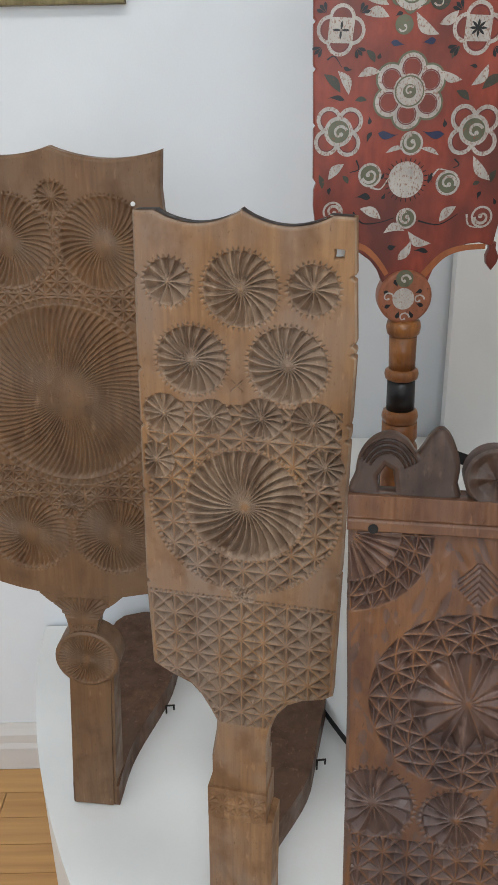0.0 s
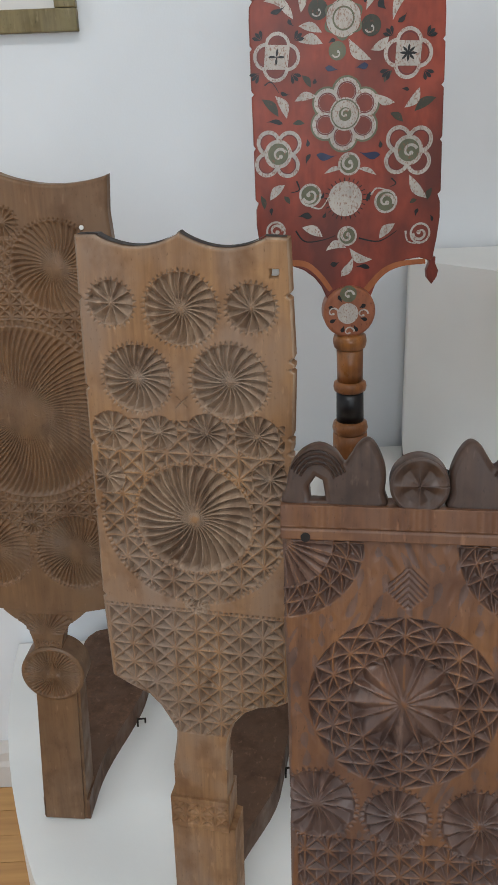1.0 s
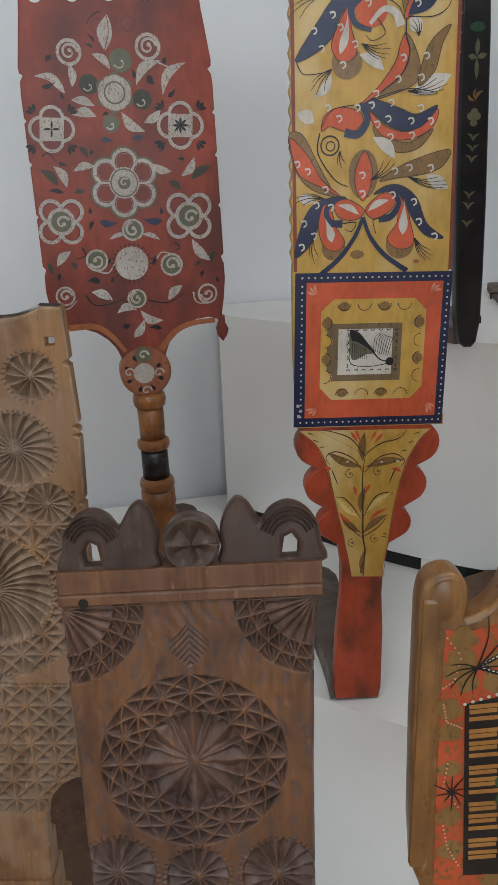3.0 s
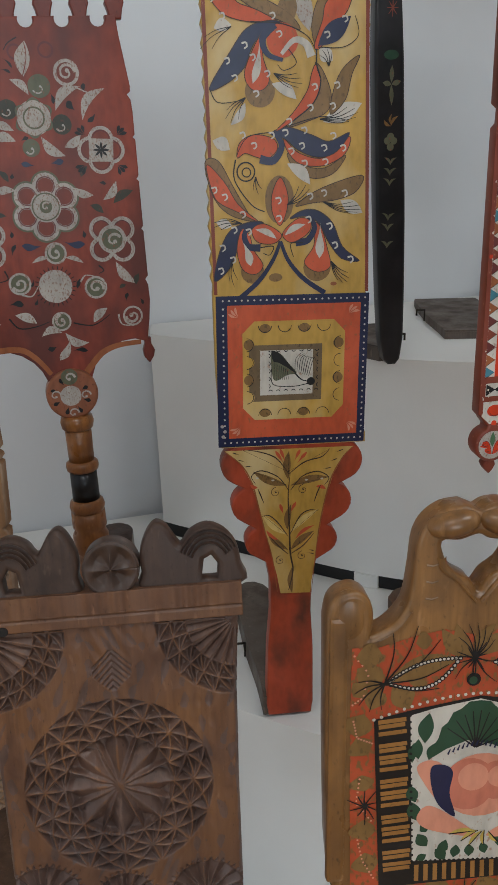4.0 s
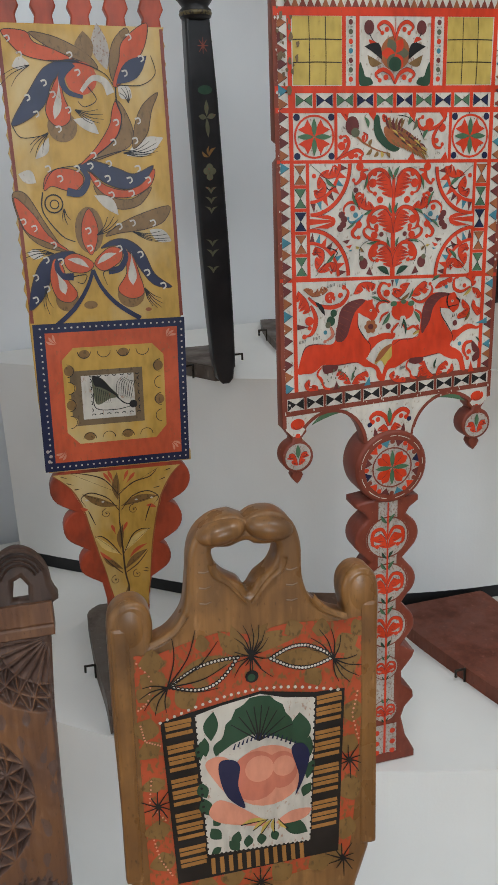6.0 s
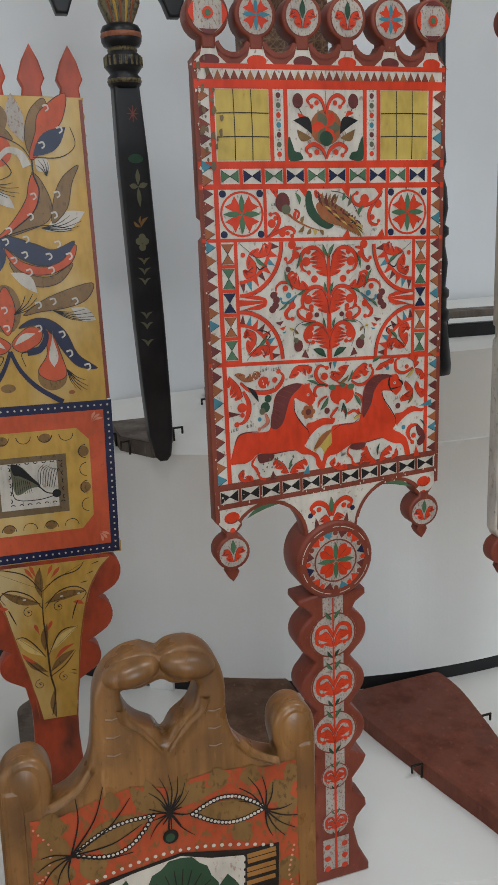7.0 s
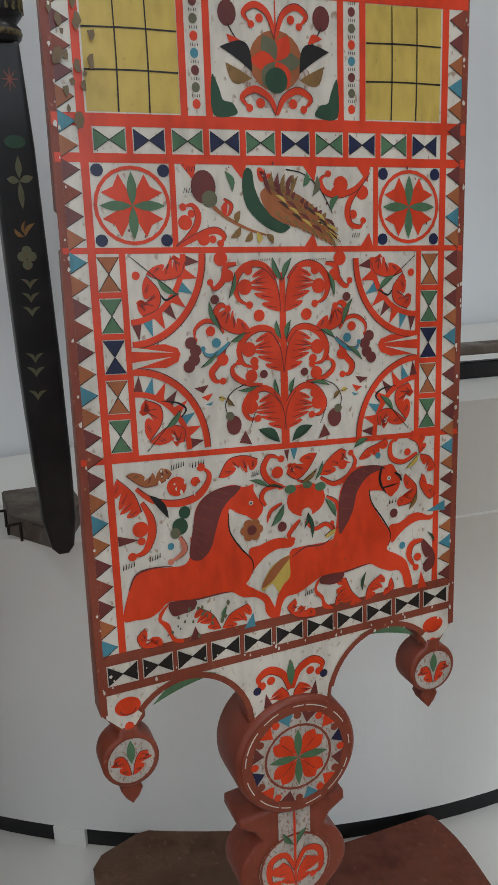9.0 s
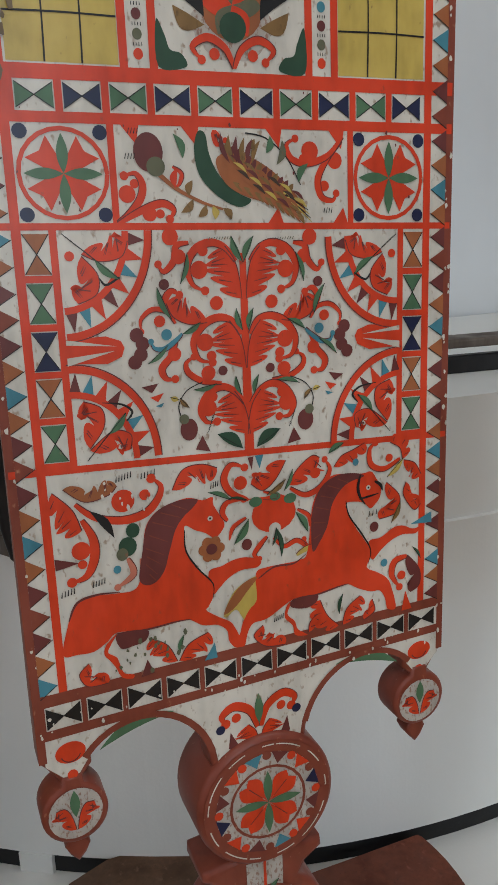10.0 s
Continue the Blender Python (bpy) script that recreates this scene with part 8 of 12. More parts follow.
line(m, [(-0.0555, -0.0375), (-0.0449, -0.0505), (-0.0247, -0.0502), (-0.0081, -0.0455)], 0.0020, 0.0008, "black", 2)
line(m, [(0.0200, -0.0499), (0.0443, -0.0549), (0.0659, -0.0435)], 0.0020, 0.0008, "black", 2)
line(m, [(-0.0862, 0.1238), (-0.0784, 0.1269), (-0.0704, 0.1157)], 0.0018, 0.0006, "black", 2)
line(m, [(-0.0530, 0.0194), (-0.0502, 0.0095), (-0.0604, 0.0064)], 0.0020, 0.0008, "black", 2)
line(m, [(0.0581, 0.0173), (0.0637, 0.0110), (0.0574, 0.0075)], 0.0020, 0.0008, "black", 2)
done(m)
m = motif(C, "painted_rounds")
disc(m, 0.0039, -0.0036, 0.0200, "pale", 3, 1.00)
line(m, [(0.0247, -0.0052), (0.0287, -0.0055)], 0.0012, 0.0008, "black", 2)
line(m, [(0.0237, -0.0100), (0.0275, -0.0113)], 0.0012, 0.0008, "black", 2)
line(m, [(0.0215, -0.0145), (0.0249, -0.0167)], 0.0012, 0.0008, "black", 2)
line(m, [(0.0183, -0.0184), (0.0211, -0.0213)], 0.0012, 0.0008, "black", 2)
line(m, [(0.0142, -0.0214), (0.0162, -0.0249)], 0.0012, 0.0008, "black", 2)
line(m, [(0.0095, -0.0234), (0.0106, -0.0272)], 0.0012, 0.0008, "black", 2)
line(m, [(0.0045, -0.0242), (0.0047, -0.0282)], 0.0012, 0.0008, "black", 2)
line(m, [(-0.0005, -0.0238), (-0.0013, -0.0277)], 0.0012, 0.0008, "black", 2)
line(m, [(-0.0052, -0.0222), (-0.0070, -0.0258)], 0.0012, 0.0008, "black", 2)
line(m, [(-0.0094, -0.0196), (-0.0120, -0.0226)], 0.0012, 0.0008, "black", 2)
line(m, [(-0.0129, -0.0160), (-0.0161, -0.0184)], 0.0012, 0.0008, "black", 2)
line(m, [(-0.0153, -0.0117), (-0.0190, -0.0132)], 0.0012, 0.0008, "black", 2)
line(m, [(-0.0166, -0.0069), (-0.0205, -0.0076)], 0.0012, 0.0008, "black", 2)
line(m, [(-0.0167, -0.0020), (-0.0206, -0.0017)], 0.0012, 0.0008, "black", 2)
line(m, [(-0.0156, 0.0028), (-0.0193, 0.0040)], 0.0012, 0.0008, "black", 2)
line(m, [(-0.0134, 0.0072), (-0.0167, 0.0093)], 0.0012, 0.0008, "black", 2)
line(m, [(-0.0102, 0.0110), (-0.0129, 0.0138)], 0.0012, 0.0008, "black", 2)
line(m, [(-0.0062, 0.0140), (-0.0081, 0.0174)], 0.0012, 0.0008, "black", 2)
line(m, [(-0.0016, 0.0159), (-0.0026, 0.0197)], 0.0012, 0.0008, "black", 2)
line(m, [(0.0033, 0.0168), (0.0032, 0.0206)], 0.0012, 0.0008, "black", 2)
line(m, [(0.0083, 0.0164), (0.0091, 0.0202)], 0.0012, 0.0008, "black", 2)
line(m, [(0.0130, 0.0149), (0.0148, 0.0184)], 0.0012, 0.0008, "black", 2)
line(m, [(0.0172, 0.0123), (0.0198, 0.0153)], 0.0012, 0.0008, "black", 2)
line(m, [(0.0207, 0.0088), (0.0239, 0.0112)], 0.0012, 0.0008, "black", 2)
line(m, [(0.0232, 0.0045), (0.0269, 0.0061)], 0.0012, 0.0008, "black", 2)
line(m, [(0.0245, -0.0002), (0.0285, 0.0004)], 0.0012, 0.0008, "black", 2)
disc(m, -0.0017, 0.0000, 0.0032, "pale", 4, 1.00)
disc(m, 0.0107, 0.0050, 0.0032, "pale", 4, 1.00)
disc(m, 0.0075, -0.0086, 0.0036, "pale", 4, 1.00)
disc(m, -0.0008, -0.0108, 0.0028, "pale", 4, 1.00)
disc(m, 0.0140, -0.0032, 0.0024, "pale", 4, 1.00)
disc(m, -0.0372, 0.0027, 0.0133, "pale", 2, 1.00)
disc(m, -0.0372, 0.0027, 0.0107, "dim", 3, 1.00)
hook(m, -0.0372, 0.0027, 0.0093, 200, 330, 0.0036, "pale", 4)
disc(m, 0.0520, -0.0088, 0.0138, "pale", 2, 1.00)
disc(m, 0.0520, -0.0088, 0.0111, "dim", 3, 1.00)
hook(m, 0.0520, -0.0088, 0.0097, -20, 330, 0.0038, "pale", 4)
disc(m, 0.0088, 0.0355, 0.0130, "pale", 2, 1.00)
disc(m, 0.0088, 0.0355, 0.0104, "dim", 3, 1.00)
hook(m, 0.0088, 0.0355, 0.0091, 90, 330, 0.0036, "pale", 4)
disc(m, -0.0792, -0.0368, 0.0118, "pale", 2, 1.00)
disc(m, -0.0792, -0.0368, 0.0094, "crimson", 3, 1.00)
hook(m, -0.0792, -0.0368, 0.0083, 0, 330, 0.0036, "pale", 4)
disc(m, 0.0939, -0.0479, 0.0125, "pale", 2, 1.00)
disc(m, 0.0939, -0.0479, 0.0100, "crimson", 3, 1.00)
hook(m, 0.0939, -0.0479, 0.0088, 180, 330, 0.0038, "pale", 4)
disc(m, 0.0060, -0.0467, 0.0118, "pale", 2, 1.00)
disc(m, 0.0060, -0.0467, 0.0094, "dim", 3, 1.00)
hook(m, 0.0060, -0.0467, 0.0082, 90, 330, 0.0036, "pale", 4)
line(m, [(-0.0366, -0.0104), (-0.0250, -0.0128), (-0.0158, -0.0009)], 0.0024, 0.0008, "pale", 2)
line(m, [(0.0344, -0.0007), (0.0411, 0.0067), (0.0550, 0.0037)], 0.0024, 0.0008, "pale", 2)
line(m, [(-0.0929, -0.0525), (-0.0770, -0.0518), (-0.0660, -0.0427)], 0.0024, 0.0008, "pale", 2)
line(m, [(0.0762, -0.0444), (0.0795, -0.0570), (0.0940, -0.0603)], 0.0026, 0.0008, "pale", 2)
done(m)
m = motif(C, "painted_arches")
line(m, [(-0.0798, -0.0760), (-0.0477, -0.0769), (-0.0289, -0.0911), (-0.0144, -0.1114)], 0.0080, 0.0056, "brown", 2)
line(m, [(0.0292, -0.1135), (0.0497, -0.0921), (0.0714, -0.0835), (0.1011, -0.0819)], 0.0084, 0.0060, "brown", 2)
done(m)
m = motif(C, "painted_knob_face", 0.006)
disc(m, 0.0057, -0.1401, 0.0131, "pale", 1, 1.00)
drop(m, 0.0198, -0.1457, 0.0298, -0.1497, 0.0052, 0.00, "black", 1)
drop(m, 0.0125, -0.1539, 0.0174, -0.1638, 0.0052, 0.00, "black", 1)
drop(m, 0.0012, -0.1541, -0.0021, -0.1640, 0.0054, 0.00, "black", 1)
drop(m, -0.0075, -0.1460, -0.0168, -0.1501, 0.0052, 0.00, "black", 1)
drop(m, -0.0084, -0.1345, -0.0183, -0.1306, 0.0052, 0.00, "black", 1)
drop(m, -0.0011, -0.1264, -0.0058, -0.1168, 0.0052, 0.00, "black", 1)
drop(m, 0.0101, -0.1263, 0.0132, -0.1166, 0.0052, 0.00, "black", 1)
drop(m, 0.0188, -0.1342, 0.0280, -0.1301, 0.0052, 0.00, "black", 1)
hook(m, -0.0131, -0.1381, 0.0070, 0, 300, 0.0022, "pale", 1)
hook(m, 0.0240, -0.1416, 0.0070, 0, 300, 0.0022, "pale", 1)
hook(m, 0.0066, -0.1632, 0.0070, 0, 300, 0.0022, "pale", 1)
disc(m, 0.0064, -0.1157, 0.0103, "dim", 1, 1.00)
hook(m, 0.0065, -0.1170, 0.0069, 0, 260, 0.0030, "pale", 2)
done(m)

# ---- the ochre distaff's leaves ----
m = motif(E, "painted_leaf_spray")
m["edge"] = "ink"
blob(m, [(-0.0516, 0.3697), (-0.0258, 0.3659), (0.0033, 0.3515), (0.0136, 0.3381), (-0.0036, 0.3448), (-0.0312, 0.3554)], "olive", 1)
blob(m, [(-0.0772, 0.3712), (-0.0700, 0.3591), (-0.0577, 0.3490), (-0.0351, 0.3443), (-0.0070, 0.3435), (-0.0280, 0.3546), (-0.0473, 0.3610), (-0.0548, 0.3705)], "orange", 2)
blob(m, [(-0.0758, 0.2851), (-0.0553, 0.3175), (-0.0387, 0.3388), (-0.0169, 0.3458), (-0.0037, 0.3430), (-0.0207, 0.3355), (-0.0328, 0.3238), (-0.0415, 0.3038), (-0.0596, 0.2892)], "navy", 3)
disc(m, -0.0258, 0.2830, 0.0149, "olive", 2, 1.00)
blob(m, [(-0.0198, 0.3397), (-0.0319, 0.3223), (-0.0411, 0.2992), (-0.0348, 0.2852), (-0.0230, 0.2843), (-0.0165, 0.2946), (-0.0232, 0.3163)], "orange", 4)
drop(m, -0.0263, 0.3284, -0.0329, 0.2899, 0.0080, 0.05, "white", 5)
disc(m, -0.0036, 0.3287, 0.0155, "orange", 3, 1.00)
line(m, [(-0.0120, 0.3429), (-0.0232, 0.3300), (-0.0182, 0.3163), (-0.0033, 0.3112)], 0.0086, 0.0034, "navy", 4)
line(m, [(-0.0047, 0.3164), (0.0075, 0.3289), (0.0193, 0.3259), (0.0251, 0.3146)], 0.0034, 0.0088, "white", 4)
line(m, [(-0.0437, 0.3255), (-0.0397, 0.3264), (-0.0385, 0.3231), (-0.0413, 0.3210)], 0.0018, 0.0014, "white", 6)
line(m, [(-0.0609, 0.3116), (-0.0569, 0.3126), (-0.0558, 0.3092), (-0.0586, 0.3071)], 0.0018, 0.0014, "white", 6)
line(m, [(-0.0536, 0.2963), (-0.0495, 0.2973), (-0.0484, 0.2939), (-0.0512, 0.2917)], 0.0018, 0.0012, "white", 6)
line(m, [(-0.0100, 0.3356), (-0.0059, 0.3366), (-0.0047, 0.3333), (-0.0075, 0.3311)], 0.0016, 0.0014, "white", 6)
line(m, [(-0.0359, 0.3149), (-0.0319, 0.3159), (-0.0307, 0.3125), (-0.0335, 0.3103)], 0.0018, 0.0014, "white", 6)
line(m, [(-0.0326, 0.2824), (-0.0285, 0.2833), (-0.0273, 0.2799), (-0.0301, 0.2777)], 0.0018, 0.0014, "white", 6)
line(m, [(-0.0216, 0.3005), (-0.0175, 0.3015), (-0.0163, 0.2981), (-0.0191, 0.2959)], 0.0016, 0.0014, "white", 6)
line(m, [(-0.0754, 0.3651), (-0.0715, 0.3661), (-0.0704, 0.3629), (-0.0731, 0.3608)], 0.0016, 0.0012, "white", 6)
line(m, [(-0.0651, 0.3506), (-0.0611, 0.3516), (-0.0600, 0.3483), (-0.0627, 0.3462)], 0.0018, 0.0012, "white", 6)
line(m, [(-0.0166, 0.3515), (-0.0126, 0.3525), (-0.0114, 0.3492), (-0.0142, 0.3470)], 0.0016, 0.0014, "white", 6)
leaf(m, -0.0704, 0.3384, -0.0533, 0.3416, 0.0118, 0.10, "white", 2)
leaf(m, -0.0405, 0.2726, -0.0551, 0.2520, 0.0088, 0.10, "white", 2)
leaf(m, -0.0143, 0.2900, 0.0108, 0.2758, 0.0116, 0.10, "white", 2)
line(m, [(-0.0402, 0.2773), (-0.0458, 0.2669), (-0.0473, 0.2572)], 0.0010, 0.0004, "black", 4)
line(m, [(-0.0402, 0.2773), (-0.0503, 0.2658), (-0.0551, 0.2542)], 0.0010, 0.0004, "black", 4)
line(m, [(-0.0402, 0.2773), (-0.0527, 0.2682), (-0.0602, 0.2578)], 0.0010, 0.0004, "black", 4)
line(m, [(-0.0402, 0.2773), (-0.0515, 0.2723), (-0.0592, 0.2656)], 0.0010, 0.0004, "black", 4)
line(m, [(-0.0122, 0.2993), (0.0005, 0.2978), (0.0113, 0.2997)], 0.0010, 0.0004, "black", 4)
line(m, [(-0.0122, 0.2993), (0.0026, 0.2950), (0.0159, 0.2952)], 0.0010, 0.0004, "black", 4)
line(m, [(-0.0122, 0.2993), (0.0024, 0.2921), (0.0164, 0.2901)], 0.0010, 0.0004, "black", 4)
line(m, [(-0.0122, 0.2993), (-0.0002, 0.2905), (0.0123, 0.2865)], 0.0010, 0.0004, "black", 4)
line(m, [(-0.0122, 0.2993), (-0.0039, 0.2905), (0.0054, 0.2856)], 0.0010, 0.0004, "black", 4)
line(m, [(-0.0533, 0.3401), (-0.0654, 0.3306), (-0.0724, 0.3202)], 0.0008, 0.0004, "black", 4)
line(m, [(-0.0533, 0.3401), (-0.0716, 0.3315), (-0.0839, 0.3202)], 0.0008, 0.0004, "black", 4)
line(m, [(-0.0533, 0.3401), (-0.0684, 0.3367), (-0.0797, 0.3304)], 0.0008, 0.0004, "black", 4)
line(m, [(0.0022, 0.3211), (0.0102, 0.3088), (-0.0019, 0.3019), (-0.0085, 0.3071)], 0.0010, 0.0006, "black", 4)
line(m, [(-0.0749, 0.2835), (-0.0673, 0.2726), (-0.0471, 0.2742), (-0.0402, 0.2773)], 0.0010, 0.0006, "black", 4)
line(m, [(-0.0351, 0.3443), (-0.0037, 0.3430), (0.0195, 0.3336), (0.0277, 0.3230)], 0.0014, 0.0006, "black", 4)
done(m, "blue and orange painted leaf")
m = motif(E, "painted_leaf_spray")
m["edge"] = "ink"
leaf(m, 0.0230, 0.3367, 0.0150, 0.3801, 0.0170, 0.05, "pale", 1)
leaf(m, 0.0065, 0.3456, 0.0008, 0.3724, 0.0188, 0.10, "olive", 1)
blob(m, [(0.0288, 0.3261), (0.0249, 0.3428), (0.0306, 0.3641), (0.0443, 0.3763), (0.0474, 0.3614), (0.0367, 0.3400)], "olive", 1)
blob(m, [(0.0278, 0.3245), (0.0351, 0.3460), (0.0400, 0.3643), (0.0647, 0.3813), (0.0616, 0.3587), (0.0487, 0.3417), (0.0335, 0.3221)], "orange", 3)
leaf(m, 0.0312, 0.3239, 0.0636, 0.3508, 0.0178, 0.00, "navy", 4)
line(m, [(0.0373, 0.3357), (0.0414, 0.3367), (0.0427, 0.3333), (0.0399, 0.3311)], 0.0018, 0.0014, "white", 6)
line(m, [(0.0546, 0.3497), (0.0588, 0.3507), (0.0601, 0.3474), (0.0573, 0.3452)], 0.0018, 0.0014, "white", 6)
line(m, [(0.0432, 0.3691), (0.0472, 0.3701), (0.0485, 0.3668), (0.0458, 0.3647)], 0.0018, 0.0012, "white", 6)
line(m, [(0.0311, 0.3230), (0.0569, 0.3233), (0.0716, 0.3343), (0.0677, 0.3512)], 0.0010, 0.0006, "black", 4)
line(m, [(0.0427, 0.3060), (0.0390, 0.3119), (0.0342, 0.3155)], 0.0010, 0.0004, "black", 4)
line(m, [(0.0427, 0.3060), (0.0403, 0.3143), (0.0359, 0.3203)], 0.0010, 0.0004, "black", 4)
line(m, [(0.0427, 0.3060), (0.0429, 0.3147), (0.0404, 0.3215)], 0.0010, 0.0004, "black", 4)
line(m, [(0.0427, 0.3060), (0.0448, 0.3127), (0.0445, 0.3184)], 0.0010, 0.0004, "black", 4)
leaf(m, 0.0328, 0.3215, 0.0463, 0.3107, 0.0138, 0.00, "white", 2)
blob(m, [(0.0297, 0.3074), (0.0348, 0.2917), (0.0280, 0.2726), (0.0084, 0.2565), (-0.0103, 0.2460), (0.0069, 0.2630), (0.0214, 0.2838), (0.0253, 0.2989)], "orange", 3)
blob(m, [(0.0290, 0.3090), (0.0374, 0.3012), (0.0457, 0.2806), (0.0418, 0.2645), (0.0205, 0.2549), (0.0030, 0.2511), (0.0280, 0.2726), (0.0347, 0.2902)], "olive", 1)
blob(m, [(0.0735, 0.3163), (0.0573, 0.3045), (0.0482, 0.2854), (0.0453, 0.2619), (0.0603, 0.2758), (0.0663, 0.2992)], "olive", 2)
line(m, [(0.0257, 0.2889), (0.0299, 0.2898), (0.0312, 0.2863), (0.0283, 0.2841)], 0.0018, 0.0014, "white", 6)
line(m, [(0.0217, 0.2697), (0.0259, 0.2707), (0.0272, 0.2671), (0.0243, 0.2649)], 0.0018, 0.0014, "white", 6)
line(m, [(0.0005, 0.2569), (0.0047, 0.2579), (0.0059, 0.2543), (0.0031, 0.2520)], 0.0016, 0.0014, "white", 6)
line(m, [(0.0483, 0.2905), (0.0525, 0.2915), (0.0539, 0.2880), (0.0510, 0.2858)], 0.0018, 0.0014, "white", 6)
line(m, [(0.0444, 0.2713), (0.0486, 0.2723), (0.0500, 0.2687), (0.0471, 0.2665)], 0.0018, 0.0014, "white", 6)
line(m, [(0.0301, 0.3214), (0.0307, 0.3059), (0.0348, 0.2917), (0.0280, 0.2726), (0.0084, 0.2565)], 0.0014, 0.0012, "black", 5)
leaf(m, 0.0381, 0.2548, 0.0773, 0.2726, 0.0176, 0.00, "white", 1)
line(m, [(0.0346, 0.2574), (0.0507, 0.2616), (0.0623, 0.2690)], 0.0010, 0.0004, "black", 4)
line(m, [(0.0346, 0.2574), (0.0546, 0.2602), (0.0699, 0.2675)], 0.0010, 0.0004, "black", 4)
line(m, [(0.0346, 0.2574), (0.0563, 0.2580), (0.0736, 0.2638)], 0.0010, 0.0004, "black", 4)
line(m, [(0.0346, 0.2574), (0.0547, 0.2556), (0.0715, 0.2592)], 0.0010, 0.0004, "black", 4)
line(m, [(0.0346, 0.2574), (0.0508, 0.2540), (0.0648, 0.2554)], 0.0010, 0.0004, "black", 4)
done(m)
m = motif(E, "painted_leaf_spray")
m["edge"] = "ink"
blob(m, [(0.0021, 0.2256), (0.0193, 0.2138), (0.0406, 0.2111), (0.0624, 0.2233), (0.0495, 0.2056), (0.0278, 0.2012), (0.0086, 0.2116)], "olive", 1)
blob(m, [(-0.0016, 0.2394), (0.0144, 0.2254), (0.0408, 0.2212), (0.0655, 0.2415), (0.0617, 0.2249), (0.0407, 0.2135), (0.0158, 0.2148), (0.0028, 0.2262)], "orange", 2)
blob(m, [(-0.0153, 0.2437), (0.0013, 0.2501), (0.0272, 0.2425), (0.0447, 0.2367), (0.0655, 0.2448), (0.0524, 0.2267), (0.0337, 0.2213), (0.0134, 0.2281), (-0.0002, 0.2387)], "navy", 3)
blob(m, [(-0.0490, 0.2212), (-0.0465, 0.2352), (-0.0325, 0.2429), (-0.0130, 0.2395), (-0.0082, 0.2296), (-0.0184, 0.2199), (-0.0300, 0.2220), (-0.0412, 0.2254)], "orange", 3)
line(m, [(-0.0110, 0.2453), (-0.0039, 0.2322), (-0.0122, 0.2185), (-0.0260, 0.2200)], 0.0048, 0.0084, "navy", 4)
line(m, [(-0.0508, 0.2196), (-0.0519, 0.1998), (-0.0350, 0.1760), (-0.0213, 0.1689)], 0.0014, 0.0010, "black", 4)
ring(m, -0.0404, 0.2079, 0.0083, 0.0097, "black", 4, 0, 360)
ring(m, -0.0398, 0.2073, 0.0038, 0.0049, "black", 4, 0, 360)
line(m, [(-0.0034, 0.2466), (0.0008, 0.2475), (0.0021, 0.2439), (-0.0008, 0.2417)], 0.0018, 0.0014, "white", 6)
line(m, [(0.0158, 0.2487), (0.0200, 0.2497), (0.0213, 0.2461), (0.0185, 0.2438)], 0.0018, 0.0014, "white", 6)
line(m, [(0.0136, 0.2340), (0.0178, 0.2350), (0.0191, 0.2313), (0.0162, 0.2291)], 0.0018, 0.0014, "white", 6)
line(m, [(0.0365, 0.2322), (0.0407, 0.2331), (0.0421, 0.2295), (0.0392, 0.2272)], 0.0018, 0.0014, "white", 6)
line(m, [(-0.0349, 0.2345), (-0.0308, 0.2354), (-0.0296, 0.2318), (-0.0324, 0.2295)], 0.0018, 0.0014, "white", 6)
line(m, [(-0.0173, 0.2441), (-0.0131, 0.2450), (-0.0119, 0.2414), (-0.0148, 0.2392)], 0.0018, 0.0014, "white", 6)
line(m, [(0.0029, 0.2292), (0.0072, 0.2301), (0.0084, 0.2265), (0.0055, 0.2242)], 0.0018, 0.0014, "white", 6)
line(m, [(0.0166, 0.2175), (0.0209, 0.2184), (0.0222, 0.2147), (0.0193, 0.2124)], 0.0018, 0.0014, "white", 6)
line(m, [(0.0379, 0.2189), (0.0422, 0.2198), (0.0436, 0.2161), (0.0407, 0.2138)], 0.0018, 0.0014, "white", 6)
line(m, [(0.0560, 0.2320), (0.0604, 0.2330), (0.0617, 0.2293), (0.0588, 0.2270)], 0.0018, 0.0016, "white", 6)
line(m, [(0.0456, 0.2437), (0.0499, 0.2446), (0.0512, 0.2410), (0.0483, 0.2387)], 0.0018, 0.0014, "white", 6)
line(m, [(-0.0464, 0.2442), (-0.0423, 0.2452), (-0.0411, 0.2416), (-0.0439, 0.2394)], 0.0018, 0.0014, "white", 6)
leaf(m, 0.0017, 0.2156, 0.0259, 0.1951, 0.0120, 0.10, "white", 2)
leaf(m, -0.0735, 0.2377, -0.0564, 0.2288, 0.0134, 0.10, "white", 1)
line(m, [(-0.0303, 0.2028), (-0.0280, 0.1960), (-0.0243, 0.1912)], 0.0012, 0.0004, "black", 4)
line(m, [(-0.0303, 0.2028), (-0.0302, 0.1934), (-0.0276, 0.1860)], 0.0012, 0.0004, "black", 4)
line(m, [(-0.0303, 0.2028), (-0.0325, 0.1959), (-0.0323, 0.1898)], 0.0012, 0.0004, "black", 4)
line(m, [(-0.0145, 0.2453), (-0.0387, 0.2406), (-0.0499, 0.2229)], 0.0010, 0.0006, "black", 4)
line(m, [(-0.0005, 0.2501), (0.0347, 0.2597), (0.0629, 0.2564)], 0.0010, 0.0006, "black", 4)
done(m)
m = motif(E, "painted_flower")
m["edge"] = "ink"
